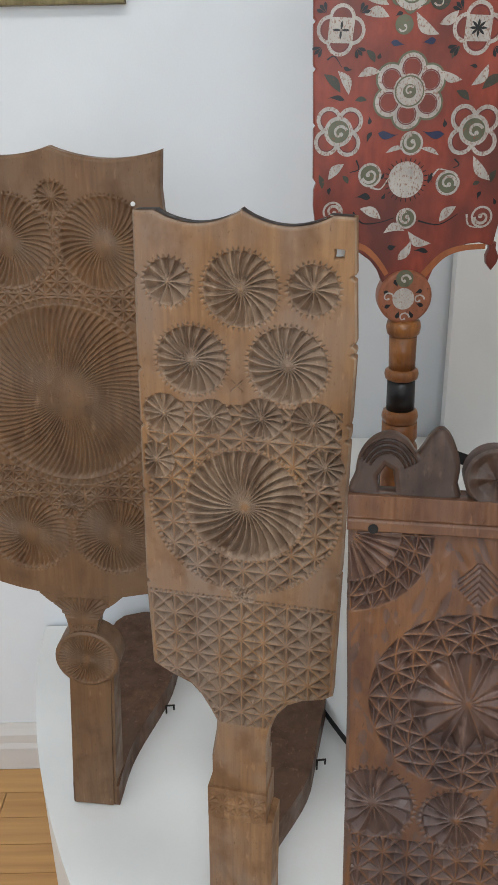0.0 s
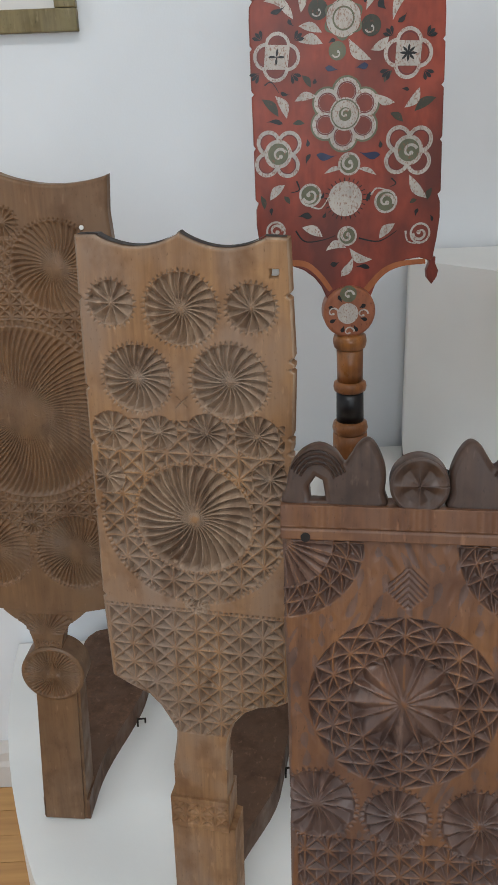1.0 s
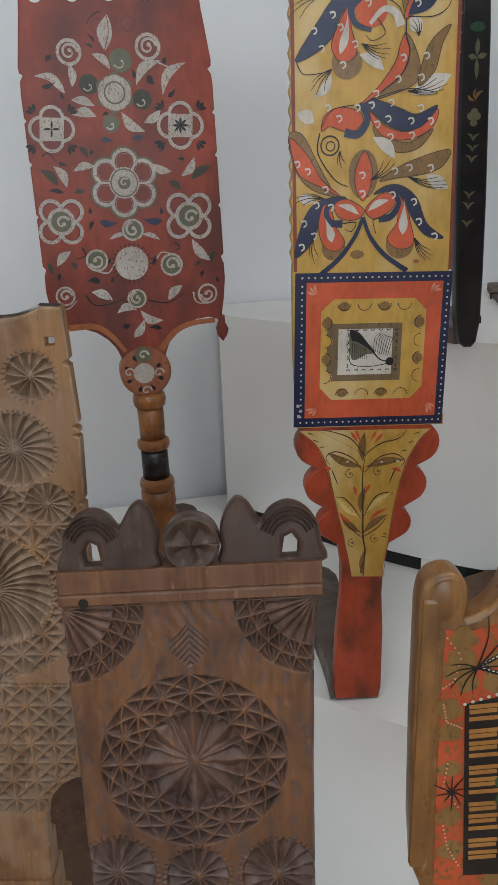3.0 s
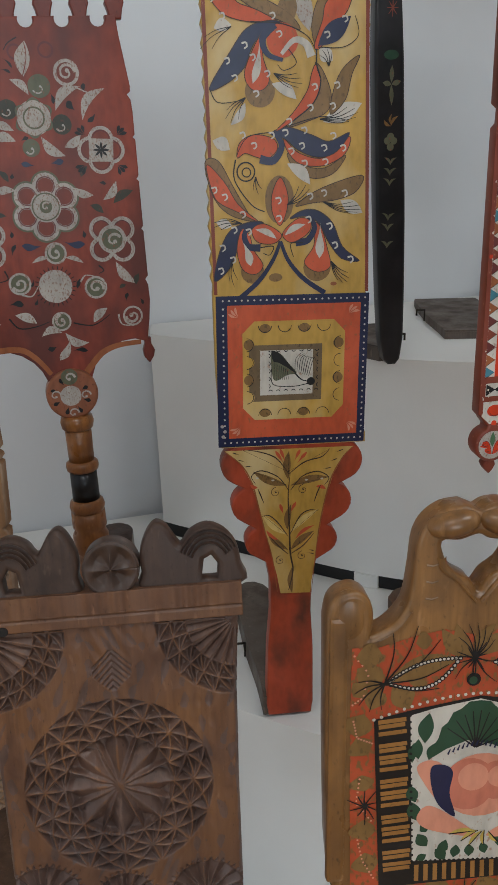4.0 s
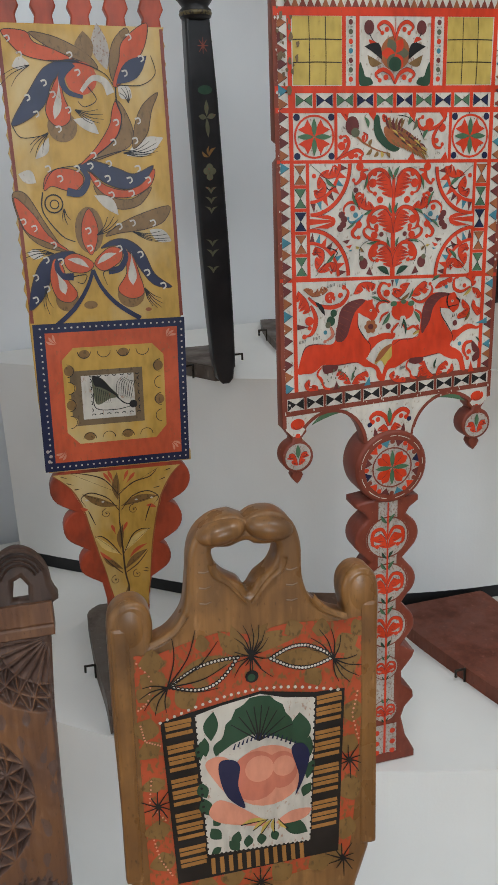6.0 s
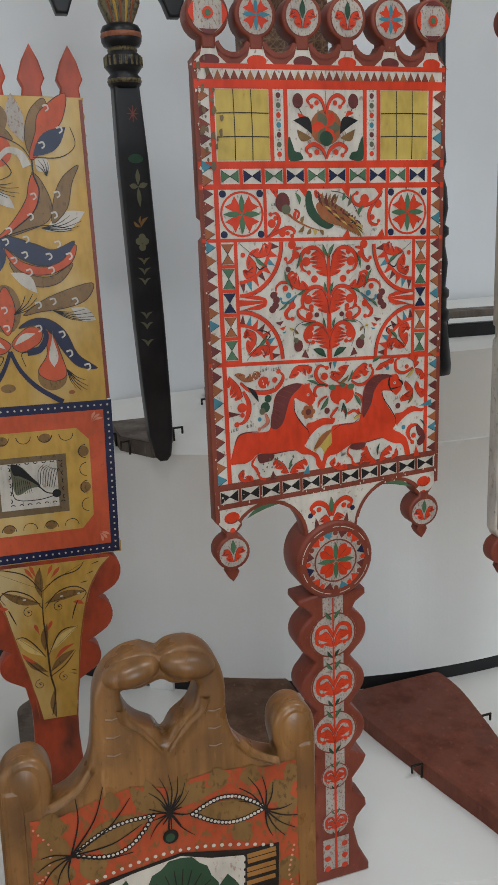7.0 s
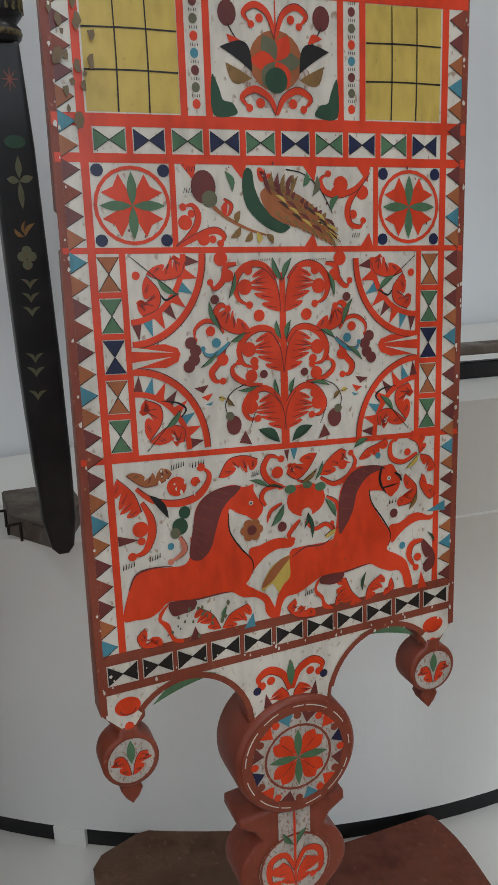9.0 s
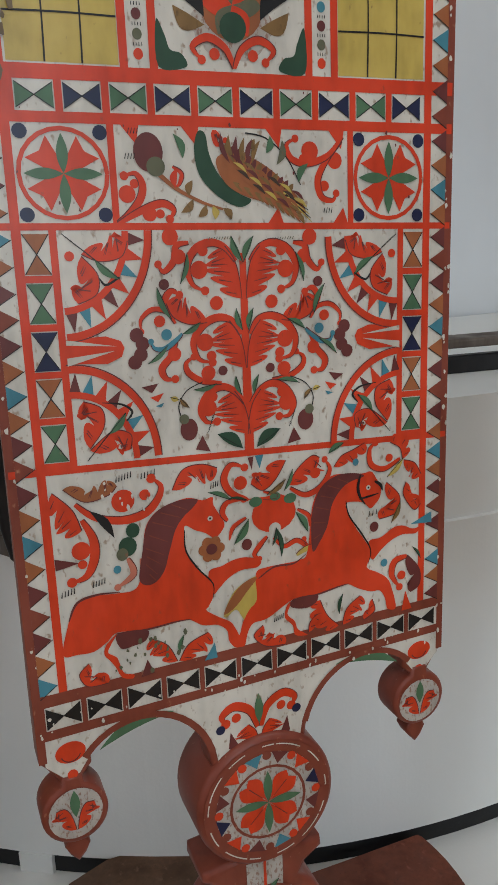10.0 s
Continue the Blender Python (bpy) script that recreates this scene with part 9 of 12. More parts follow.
blob(m, [(-0.0816, 0.2167), (-0.0680, 0.2182), (-0.0517, 0.1905), (-0.0350, 0.1630), (-0.0271, 0.1580), (-0.0559, 0.1656), (-0.0735, 0.1836)], "olive", 1)
blob(m, [(-0.0794, 0.2151), (-0.0623, 0.1983), (-0.0483, 0.1763), (-0.0281, 0.1594), (-0.0494, 0.1689), (-0.0696, 0.1795), (-0.0771, 0.1969)], "orange", 2)
blob(m, [(0.0109, 0.1743), (0.0365, 0.1909), (0.0795, 0.2038), (0.0746, 0.1881), (0.0551, 0.1802), (0.0272, 0.1767)], "olive", 2)
leaf(m, 0.0580, 0.1791, 0.0818, 0.1664, 0.0132, 0.00, "white", 1)
line(m, [(0.0398, 0.1778), (0.0568, 0.1753), (0.0711, 0.1777)], 0.0010, 0.0004, "black", 4)
line(m, [(0.0398, 0.1778), (0.0601, 0.1728), (0.0778, 0.1741)], 0.0010, 0.0004, "black", 4)
line(m, [(0.0398, 0.1778), (0.0609, 0.1704), (0.0800, 0.1700)], 0.0010, 0.0004, "black", 4)
line(m, [(0.0398, 0.1778), (0.0587, 0.1691), (0.0763, 0.1670)], 0.0010, 0.0004, "black", 4)
line(m, [(0.0398, 0.1778), (0.0545, 0.1692), (0.0687, 0.1661)], 0.0010, 0.0004, "black", 4)
line(m, [(0.0020, 0.1752), (0.0100, 0.1841), (0.0139, 0.1933)], 0.0010, 0.0006, "black", 4)
line(m, [(0.0020, 0.1752), (0.0143, 0.1844), (0.0214, 0.1948)], 0.0010, 0.0006, "black", 4)
line(m, [(0.0020, 0.1752), (0.0159, 0.1819), (0.0251, 0.1908)], 0.0010, 0.0006, "black", 4)
line(m, [(0.0020, 0.1752), (0.0139, 0.1783), (0.0225, 0.1839)], 0.0010, 0.0006, "black", 4)
disc(m, -0.0059, 0.1805, 0.0149, "olive", 1, 1.60)
blob(m, [(-0.0051, 0.2024), (0.0028, 0.1854), (0.0014, 0.1683), (-0.0055, 0.1547), (-0.0135, 0.1687), (-0.0134, 0.1874)], "orange", 3)
blob(m, [(-0.0745, 0.1002), (-0.0680, 0.1305), (-0.0556, 0.1519), (-0.0323, 0.1595), (-0.0226, 0.1562), (-0.0454, 0.1447), (-0.0526, 0.1230), (-0.0627, 0.1068)], "navy", 3)
blob(m, [(0.0051, 0.1614), (0.0180, 0.1697), (0.0342, 0.1693), (0.0503, 0.1567), (0.0617, 0.1324), (0.0803, 0.1174), (0.0608, 0.1202), (0.0463, 0.1375), (0.0357, 0.1564), (0.0214, 0.1637)], "navy", 3)
disc(m, -0.0340, 0.1082, 0.0122, "olive", 2, 1.00)
disc(m, 0.0347, 0.1118, 0.0148, "olive", 2, 1.00)
blob(m, [(-0.0451, 0.1516), (-0.0503, 0.1317), (-0.0447, 0.1111), (-0.0313, 0.1056), (-0.0229, 0.1149), (-0.0326, 0.1304), (-0.0372, 0.1459)], "orange", 4)
drop(m, -0.0446, 0.1402, -0.0359, 0.1143, 0.0086, 0.05, "white", 5)
blob(m, [(0.0303, 0.1572), (0.0308, 0.1344), (0.0208, 0.1169), (0.0345, 0.1067), (0.0488, 0.1123), (0.0444, 0.1340), (0.0385, 0.1518)], "orange", 4)
drop(m, 0.0372, 0.1571, 0.0371, 0.1210, 0.0094, 0.00, "white", 5)
blob(m, [(-0.0345, 0.1513), (-0.0218, 0.1569), (-0.0037, 0.1460), (-0.0119, 0.1368), (-0.0290, 0.1387)], "orange", 5)
leaf(m, -0.0309, 0.1512, -0.0089, 0.1416, 0.0064, 0.10, "white", 6)
blob(m, [(-0.0026, 0.1470), (0.0134, 0.1618), (0.0267, 0.1591), (0.0246, 0.1469), (0.0068, 0.1376)], "orange", 5)
leaf(m, -0.0001, 0.1448, 0.0212, 0.1557, 0.0066, 0.10, "white", 6)
line(m, [(-0.0271, 0.1570), (-0.0417, 0.1488), (-0.0388, 0.1348), (-0.0257, 0.1326)], 0.0036, 0.0078, "navy", 4)
line(m, [(0.0232, 0.1651), (0.0313, 0.1537), (0.0244, 0.1399), (0.0116, 0.1375)], 0.0038, 0.0080, "navy", 4)
line(m, [(-0.0047, 0.1390), (-0.0126, 0.1199), (-0.0272, 0.0990), (-0.0476, 0.0811)], 0.0034, 0.0054, "navy", 6)
line(m, [(-0.0047, 0.1390), (0.0037, 0.1193), (0.0196, 0.1008), (0.0434, 0.0845)], 0.0034, 0.0054, "navy", 6)
line(m, [(-0.0559, 0.1530), (-0.0516, 0.1539), (-0.0504, 0.1501), (-0.0534, 0.1477)], 0.0018, 0.0014, "white", 6)
line(m, [(-0.0681, 0.1350), (-0.0639, 0.1359), (-0.0627, 0.1321), (-0.0656, 0.1297)], 0.0018, 0.0014, "white", 6)
line(m, [(-0.0576, 0.1228), (-0.0533, 0.1237), (-0.0520, 0.1198), (-0.0550, 0.1175)], 0.0018, 0.0014, "white", 6)
line(m, [(-0.0702, 0.1117), (-0.0659, 0.1126), (-0.0647, 0.1086), (-0.0677, 0.1063)], 0.0018, 0.0014, "white", 6)
line(m, [(-0.0409, 0.1508), (-0.0366, 0.1517), (-0.0354, 0.1479), (-0.0383, 0.1456)], 0.0018, 0.0014, "white", 6)
line(m, [(0.0214, 0.1623), (0.0257, 0.1633), (0.0271, 0.1594), (0.0241, 0.1571)], 0.0018, 0.0016, "white", 6)
line(m, [(0.0437, 0.1555), (0.0481, 0.1564), (0.0495, 0.1525), (0.0465, 0.1502)], 0.0018, 0.0016, "white", 6)
line(m, [(0.0499, 0.1359), (0.0544, 0.1369), (0.0558, 0.1329), (0.0528, 0.1305)], 0.0020, 0.0016, "white", 6)
line(m, [(0.0672, 0.1211), (0.0717, 0.1220), (0.0731, 0.1180), (0.0701, 0.1155)], 0.0020, 0.0016, "white", 6)
line(m, [(-0.0101, 0.1816), (-0.0059, 0.1825), (-0.0046, 0.1787), (-0.0075, 0.1764)], 0.0018, 0.0014, "white", 6)
line(m, [(-0.0094, 0.1638), (-0.0051, 0.1647), (-0.0038, 0.1609), (-0.0068, 0.1585)], 0.0018, 0.0014, "white", 6)
line(m, [(-0.0757, 0.1923), (-0.0715, 0.1932), (-0.0704, 0.1895), (-0.0733, 0.1872)], 0.0018, 0.0014, "white", 6)
line(m, [(-0.0651, 0.1854), (-0.0609, 0.1863), (-0.0598, 0.1826), (-0.0627, 0.1803)], 0.0018, 0.0012, "white", 6)
line(m, [(-0.0470, 0.1681), (-0.0428, 0.1690), (-0.0415, 0.1653), (-0.0445, 0.1629)], 0.0018, 0.0014, "white", 6)
line(m, [(0.0227, 0.1853), (0.0271, 0.1863), (0.0284, 0.1825), (0.0255, 0.1802)], 0.0018, 0.0016, "white", 6)
line(m, [(0.0372, 0.1885), (0.0416, 0.1894), (0.0429, 0.1856), (0.0400, 0.1833)], 0.0018, 0.0014, "white", 6)
line(m, [(0.0589, 0.1881), (0.0633, 0.1890), (0.0647, 0.1852), (0.0618, 0.1829)], 0.0018, 0.0014, "white", 6)
line(m, [(0.0496, 0.1177), (0.0587, 0.1095), (0.0682, 0.1052)], 0.0012, 0.0004, "black", 4)
line(m, [(0.0496, 0.1177), (0.0590, 0.1062), (0.0697, 0.0994)], 0.0012, 0.0004, "black", 4)
line(m, [(0.0496, 0.1177), (0.0577, 0.1041), (0.0680, 0.0952)], 0.0012, 0.0004, "black", 4)
line(m, [(0.0496, 0.1177), (0.0551, 0.1041), (0.0633, 0.0946)], 0.0012, 0.0004, "black", 4)
line(m, [(0.0496, 0.1177), (0.0524, 0.1060), (0.0579, 0.0973)], 0.0012, 0.0004, "black", 4)
line(m, [(-0.0555, 0.1213), (-0.0541, 0.1095), (-0.0496, 0.1004)], 0.0010, 0.0004, "black", 4)
line(m, [(-0.0555, 0.1213), (-0.0568, 0.1057), (-0.0535, 0.0929)], 0.0010, 0.0004, "black", 4)
line(m, [(-0.0555, 0.1213), (-0.0589, 0.1098), (-0.0584, 0.0996)], 0.0010, 0.0004, "black", 4)
line(m, [(-0.0448, 0.1575), (-0.0573, 0.1559), (-0.0669, 0.1513)], 0.0010, 0.0006, "black", 4)
line(m, [(-0.0448, 0.1575), (-0.0606, 0.1580), (-0.0735, 0.1542)], 0.0010, 0.0006, "black", 4)
line(m, [(-0.0448, 0.1575), (-0.0602, 0.1606), (-0.0735, 0.1589)], 0.0010, 0.0006, "black", 4)
line(m, [(-0.0448, 0.1575), (-0.0564, 0.1619), (-0.0669, 0.1623)], 0.0010, 0.0006, "black", 4)
line(m, [(-0.0265, 0.1327), (-0.0121, 0.1340), (-0.0160, 0.1253), (-0.0231, 0.1273)], 0.0012, 0.0006, "black", 4)
line(m, [(0.0188, 0.1372), (0.0061, 0.1362), (0.0093, 0.1227)], 0.0012, 0.0006, "black", 4)
leaf(m, -0.0716, 0.1592, -0.0550, 0.1553, 0.0104, 0.00, "white", 1)
disc(m, 0.0529, 0.0940, 0.0034, "brown", 2, 0.60)
disc(m, -0.0097, 0.1019, 0.0073, "olive", 1, 0.60)
done(m, "painted flower with blue and orange petals")

m = motif(E, "painted_edge")
line(m, [(-0.0805, 0.376), (-0.0732, 0.085)], 0.0036, 0.0036, "rust", 1)
line(m, [(0.0795, 0.376), (0.0895, 0.085)], 0.0036, 0.0036, "rust", 1)
done(m)
m = motif(E, "painted_panel")
rect(m, -0.0735, -0.0845, 0.0925, 0.0835, "navy", 2)
rect(m, -0.0615, -0.0745, 0.0835, 0.0735, "orange", 3)
poly(m, [(-0.0455, -0.040), (-0.0325, -0.054), (0.0545, -0.054), (0.0670, -0.040), (0.0670, 0.043), (0.0545, 0.056), (-0.0325, 0.056), (-0.0455, 0.043)], "ochre", 4)
rect(m, -0.0385, -0.0330, 0.0420, 0.0300, "umber", 5)
rect(m, -0.0265, -0.0260, 0.0320, 0.0240, "white", 6)
blob(m, [(-0.014, 0.022), (-0.004, 0.020), (0.006, 0.008), (0.014, -0.002), (0.004, -0.004), (-0.010, -0.010), (-0.014, 0.004)], "dim", 7)
blob(m, [(-0.014, 0.023), (-0.006, 0.021), (0.004, 0.010), (0.014, -0.003), (0.004, 0.004), (-0.006, 0.010), (-0.012, 0.012)], "black", 8)
disc(m, 0.030, -0.012, 0.0045, "black", 8)
line(m, [(0.012, -0.002), (0.020, -0.010), (0.030, -0.012)], 0.0016, 0.001, "black", 8)
line(m, [(-0.014, 0.004), (-0.012, -0.014), (0.010, -0.017), (0.028, -0.014)], 0.0009, 0.0009, "black", 8)
for k in range(8):
    line(m, [(0.012 + k * 0.0022, 0.000 - k * 0.0008), (0.013 + k * 0.0028, 0.014), (0.020 + k * 0.0022, 0.021 - k * 0.0015)], 0.0007, 0.0004, "black", 8)
    line(m, [(-0.011 + k * 0.002, 0.010 - k * 0.001), (-0.011 + k * 0.0023, -0.009)], 0.0006, 0.0004, "black", 8, False)
for k in range(7):
    for v, d in ((-0.0225, 1), (0.0245, -1)):
        line(m, arc(-0.015 + k * 0.0085, v, 0.0022, 20 if d > 0 else 200, 160 if d > 0 else 340, 6), 0.001, 0.0008, "black", 8, False)
for k in range(5):
    for u, d in ((-0.0175, 1), (0.0385, -1)):
        line(m, arc(u, -0.016 + k * 0.0085, 0.0022, -70 if d > 0 else 110, 70 if d > 0 else 250, 6), 0.001, 0.0008, "black", 8, False)
for k in range(4):
    for v, d in ((0.0555, 1), (-0.0535, -1)):
        u = -0.021 + k * 0.0215
        disc(m, u, v - d * 0.0075, 0.0062, "olive" if k % 2 == 0 else "ochre", 5, 0.8)
        line(m, arc(u, v - d * 0.0045, 0.0072, 180 if d > 0 else 0, 360 if d > 0 else 180, 8), 0.0008, 0.0006, "black", 6, False)
for k in range(4):
    for u, d in ((-0.0450, 1), (0.0665, -1)):
        v = -0.028 + k * 0.0195
        disc(m, u + d * 0.0065, v, 0.0058, "olive" if k % 2 else "ochre", 5)
        line(m, arc(u + d * 0.004, v, 0.0072, -90 if d > 0 else 90, 90 if d > 0 else 270, 8), 0.0008, 0.0006, "black", 6, False)
for su, sv in ((-1, -1), (1, -1), (-1, 1), (1, 1)):
    for d in (-26, 0, 26):
        a = math.atan2(sv, su) + radians(d)
        u, v = 0.011 + su * 0.0600, sv * 0.0610
        drop(m, u, v, u + 0.0125 * math.cos(a), v + 0.0115 * math.sin(a), 0.0028, 0.1, "pink", 4)
for k in range(24):
    for v in (0.0785, -0.0795):
        disc(m, -0.066 + k * 0.0067, v, 0.0011, "white", 4, 1.0, 8)
for k in range(22):
    for u in (-0.0660, 0.0885):
        disc(m, u, -0.073 + k * 0.0068, 0.0011, "white", 4, 1.0, 8)
for u, v in ((-0.068, -0.072), (-0.066, -0.066), (-0.069, -0.060)):
    disc(m, u, v, 0.002, "pale", 5, 1.0, 9)
done(m, "framed panel with a small bird drawing")
m = motif(E, "painted_taper")
poly(m, [(x / 1000, v / 1000) for x, v in ((-67.0, -89.1), (81.1, -90.3), (69.6, -101.9), (58.5, -123.3), (51.4, -147.5), (45.4, -179.4), (40.6, -215.7), (35.7, -252.8), (33.8, -274.1), (-2.3, -272.7), (-6.9, -247.8), (-15.2, -213.3), (-23.4, -183.2), (-30.2, -154.0), (-36.9, -128.7), (-47.5, -107.1))], "ochre", 1)
for pts in ([(-67.0, -89.1), (-47.5, -107.1), (-35.7, -130.3), (-29.0, -157.6), (-21.1, -190.7), (-11.7, -228.5), (-6.3, -270.6)], [(81.1, -90.3), (69.6, -101.9), (57.2, -124.6), (50.0, -151.0), (44.0, -182.9), (39.8, -219.4), (35.2, -274.2)]):
    curl(m, pts, 1.4, "brown", 3, 0, False)
# two bowed leaves, spirals and pointed leaves on one stem
curl(m, [(7.5, -268.5), (12.4, -242.5), (9.0, -219.7), (7.4, -182.8), (5.8, -146.8), (8.0, -118.9)], 1.6, "ink", 5, 0, False)
for a, b, w, col in (((5.4, -117.2), (-47.9, -88.0), 9.0, "ochre"), ((5.4, -117.2), (53.6, -92.2), 9.0, "ochre"), ((4.9, -134.0), (-35.0, -115.1), 9.5, "olive"), ((8.8, -134.3), (53.1, -126.4), 9.5, "olive"), ((4.3, -195.6), (-24.2, -168.8), 8.0, "straw"), ((8.4, -193.8), (41.6, -166.0), 8.0, "straw"), ((6.4, -215.7), (-18.4, -191.7), 8.0, "olive"), ((9.1, -216.0), (36.9, -193.2), 8.5, "olive"), ((5.7, -127.0), (6.2, -92.5), 9.0, "olive"), ((5.1, -189.8), (9.4, -157.8), 8.0, "olive"), ((11.6, -272.9), (11.2, -238.6), 7.0, "olive")):
    blade_leaf(m, a, b, w, col, 3, 0.06)
for pts in ([(6.6, -120.1), (-8.4, -100.2), (-27.6, -91.7), (-45.4, -88.2)], [(6.6, -120.1), (24.2, -106.4), (44.2, -101.1), (53.6, -91.5)], [(6.0, -139.7), (-6.0, -123.2), (-25.3, -114.5), (-36.6, -120.5), (-31.8, -130.6)], [(8.6, -140.0), (22.4, -123.6), (40.5, -118.9), (53.1, -127.1), (47.5, -136.5)], [(5.6, -197.2), (-6.0, -180.0), (-16.3, -170.3), (-24.3, -170.9)], [(8.3, -196.0), (19.8, -173.2), (30.7, -166.3), (41.5, -167.4)], [(6.2, -220.9), (-5.6, -209.2), (-15.9, -196.4)], [(8.9, -221.2), (24.9, -210.3), (37.6, -194.7)], [(43.5, -136.1), (39.3, -146.4), (36.3, -156.8)], [(-29.4, -136.4), (-25.9, -145.2), (-22.3, -154.7)]):
    curl(m, pts, 1.1, "ink", 5, 0, False)
for x, v in ((-8.6, -141.9), (23.3, -139.9), (-2.9, -228.8), (23.2, -224.2)):
    hook(m, x / 1000, v / 1000, 0.0062, 90, 400, 0.0008, "ink", 5)
    dab(m, x, v, 0.9, "ink", 5)
for a, b in (((1.1, -107.9), (-9.4, -91.2)), ((2.5, -105.9), (-4.1, -88.9)), ((12.3, -105.4), (19.3, -90.8)), ((14.9, -108.3), (27.1, -94.2)), ((1.0, -171.3), (-3.8, -156.5)), ((7.7, -169.8), (14.9, -154.8))):
    drop(m, a[0] / 1000, a[1] / 1000, b[0] / 1000, b[1] / 1000, 0.0038, 0.0, "orange", 4)
for a, b in (((-5.4, -201.9), (-19.7, -188.7)), ((14.9, -201.9), (37.1, -185.9)), ((-29.4, -135.0), (-38.3, -131.4)), ((38.1, -137.0), (50.1, -141.0))):
    leaf(m, a[0] / 1000, a[1] / 1000, b[0] / 1000, b[1] / 1000, 0.0045, 0.1, "orange", 4)
for a, b in (((-58.3, -91.2), (-48.2, -94.8)), ((-52.3, -99.8), (-42.2, -103.4)), ((-44.4, -108.7), (-34.7, -108.2)), ((69.6, -93.5), (58.9, -96.8)), ((62.8, -104.1), (53.4, -107.5)), ((56.0, -114.7), (45.2, -116.5)), ((37.8, -219.1), (29.6, -216.0)), ((37.7, -222.9), (28.1, -220.3))):
    drop(m, b[0] / 1000, b[1] / 1000, a[0] / 1000, a[1] / 1000, 0.0012, 0.0, "ink", 5)
for x, v in ((-30.2, -123.1), (-12.0, -126.8), (26.9, -128.3), (45.0, -127.8)):
    dab(m, x, v, 1.6, "white", 6, 0.6)
done(m, "painted flowering stalk on straw yellow")

# ---- the pierced distaff's panel ----
m = motif(F, "painted_field")
poly(m, [(-0.0832, 0.0254), (-0.0664, 0.0252), (-0.0427, 0.0321), (-0.0241, 0.0357), (-0.0055, 0.0314), (0.0190, 0.0359), (0.0396, 0.0357), (0.0549, 0.0335), (0.0779, 0.0354), (0.0761, -0.0099), (0.0725, -0.0707), (0.0677, -0.1308), (0.0642, -0.1550), (0.0042, -0.1629), (-0.0589, -0.1615), (-0.0807, -0.1592), (-0.0825, -0.0850), (-0.0835, -0.0252)], "fieldorange", 1)
done(m, "orange painted field")
m = motif(F, "painted_sprays")
leaf(m, -0.0043, 0.0156, -0.0268, 0.0365, 0.0110, 0.10, "olive", 2)
leaf(m, -0.0043, 0.0156, -0.0174, 0.0397, 0.0092, 0.10, "olive", 2)
leaf(m, -0.0043, 0.0156, 0.0081, 0.0384, 0.0092, 0.10, "olive", 2)
leaf(m, -0.0043, 0.0156, 0.0190, 0.0316, 0.0092, 0.10, "olive", 2)
leaf(m, -0.0043, 0.0156, 0.0272, 0.0250, 0.0082, 0.10, "olive", 2)
leaf(m, -0.0607, 0.0002, -0.0137, 0.0158, 0.0154, 0.06, "olive", 3)
disc(m, -0.0607, 0.0002, 0.0016, "black", 4, 1.00)
disc(m, -0.0607, 0.0002, 0.0009, "white", 5, 1.00)
disc(m, -0.0607, 0.0002, 0.0016, "black", 4, 1.00)
disc(m, -0.0607, 0.0002, 0.0009, "white", 5, 1.00)
disc(m, -0.0587, 0.0017, 0.0016, "black", 4, 1.00)
disc(m, -0.0587, 0.0017, 0.0009, "white", 5, 1.00)
disc(m, -0.0578, -0.0008, 0.0016, "black", 4, 1.00)
disc(m, -0.0578, -0.0008, 0.0009, "white", 5, 1.00)
disc(m, -0.0566, 0.0032, 0.0016, "black", 4, 1.00)
disc(m, -0.0566, 0.0032, 0.0009, "white", 5, 1.00)
disc(m, -0.0549, -0.0017, 0.0016, "black", 4, 1.00)
disc(m, -0.0549, -0.0017, 0.0009, "white", 5, 1.00)
disc(m, -0.0545, 0.0047, 0.0016, "black", 4, 1.00)
disc(m, -0.0545, 0.0047, 0.0009, "white", 5, 1.00)
disc(m, -0.0520, -0.0026, 0.0016, "black", 4, 1.00)
disc(m, -0.0520, -0.0026, 0.0009, "white", 5, 1.00)
disc(m, -0.0524, 0.0061, 0.0016, "black", 4, 1.00)
disc(m, -0.0524, 0.0061, 0.0009, "white", 5, 1.00)
disc(m, -0.0491, -0.0033, 0.0016, "black", 4, 1.00)
disc(m, -0.0491, -0.0033, 0.0009, "white", 5, 1.00)
disc(m, -0.0502, 0.0075, 0.0016, "black", 4, 1.00)
disc(m, -0.0502, 0.0075, 0.0009, "white", 5, 1.00)
disc(m, -0.0463, -0.0038, 0.0016, "black", 4, 1.00)
disc(m, -0.0463, -0.0038, 0.0009, "white", 5, 1.00)
disc(m, -0.0481, 0.0087, 0.0016, "black", 4, 1.00)
disc(m, -0.0481, 0.0087, 0.0009, "white", 5, 1.00)
disc(m, -0.0436, -0.0042, 0.0016, "black", 4, 1.00)
disc(m, -0.0436, -0.0042, 0.0009, "white", 5, 1.00)
disc(m, -0.0459, 0.0099, 0.0016, "black", 4, 1.00)
disc(m, -0.0459, 0.0099, 0.0009, "white", 5, 1.00)
disc(m, -0.0409, -0.0043, 0.0016, "black", 4, 1.00)
disc(m, -0.0409, -0.0043, 0.0009, "white", 5, 1.00)
disc(m, -0.0436, 0.0110, 0.0016, "black", 4, 1.00)
disc(m, -0.0436, 0.0110, 0.0009, "white", 5, 1.00)
disc(m, -0.0383, -0.0042, 0.0016, "black", 4, 1.00)
disc(m, -0.0383, -0.0042, 0.0009, "white", 5, 1.00)
disc(m, -0.0414, 0.0119, 0.0016, "black", 4, 1.00)
disc(m, -0.0414, 0.0119, 0.0009, "white", 5, 1.00)
disc(m, -0.0358, -0.0039, 0.0016, "black", 4, 1.00)
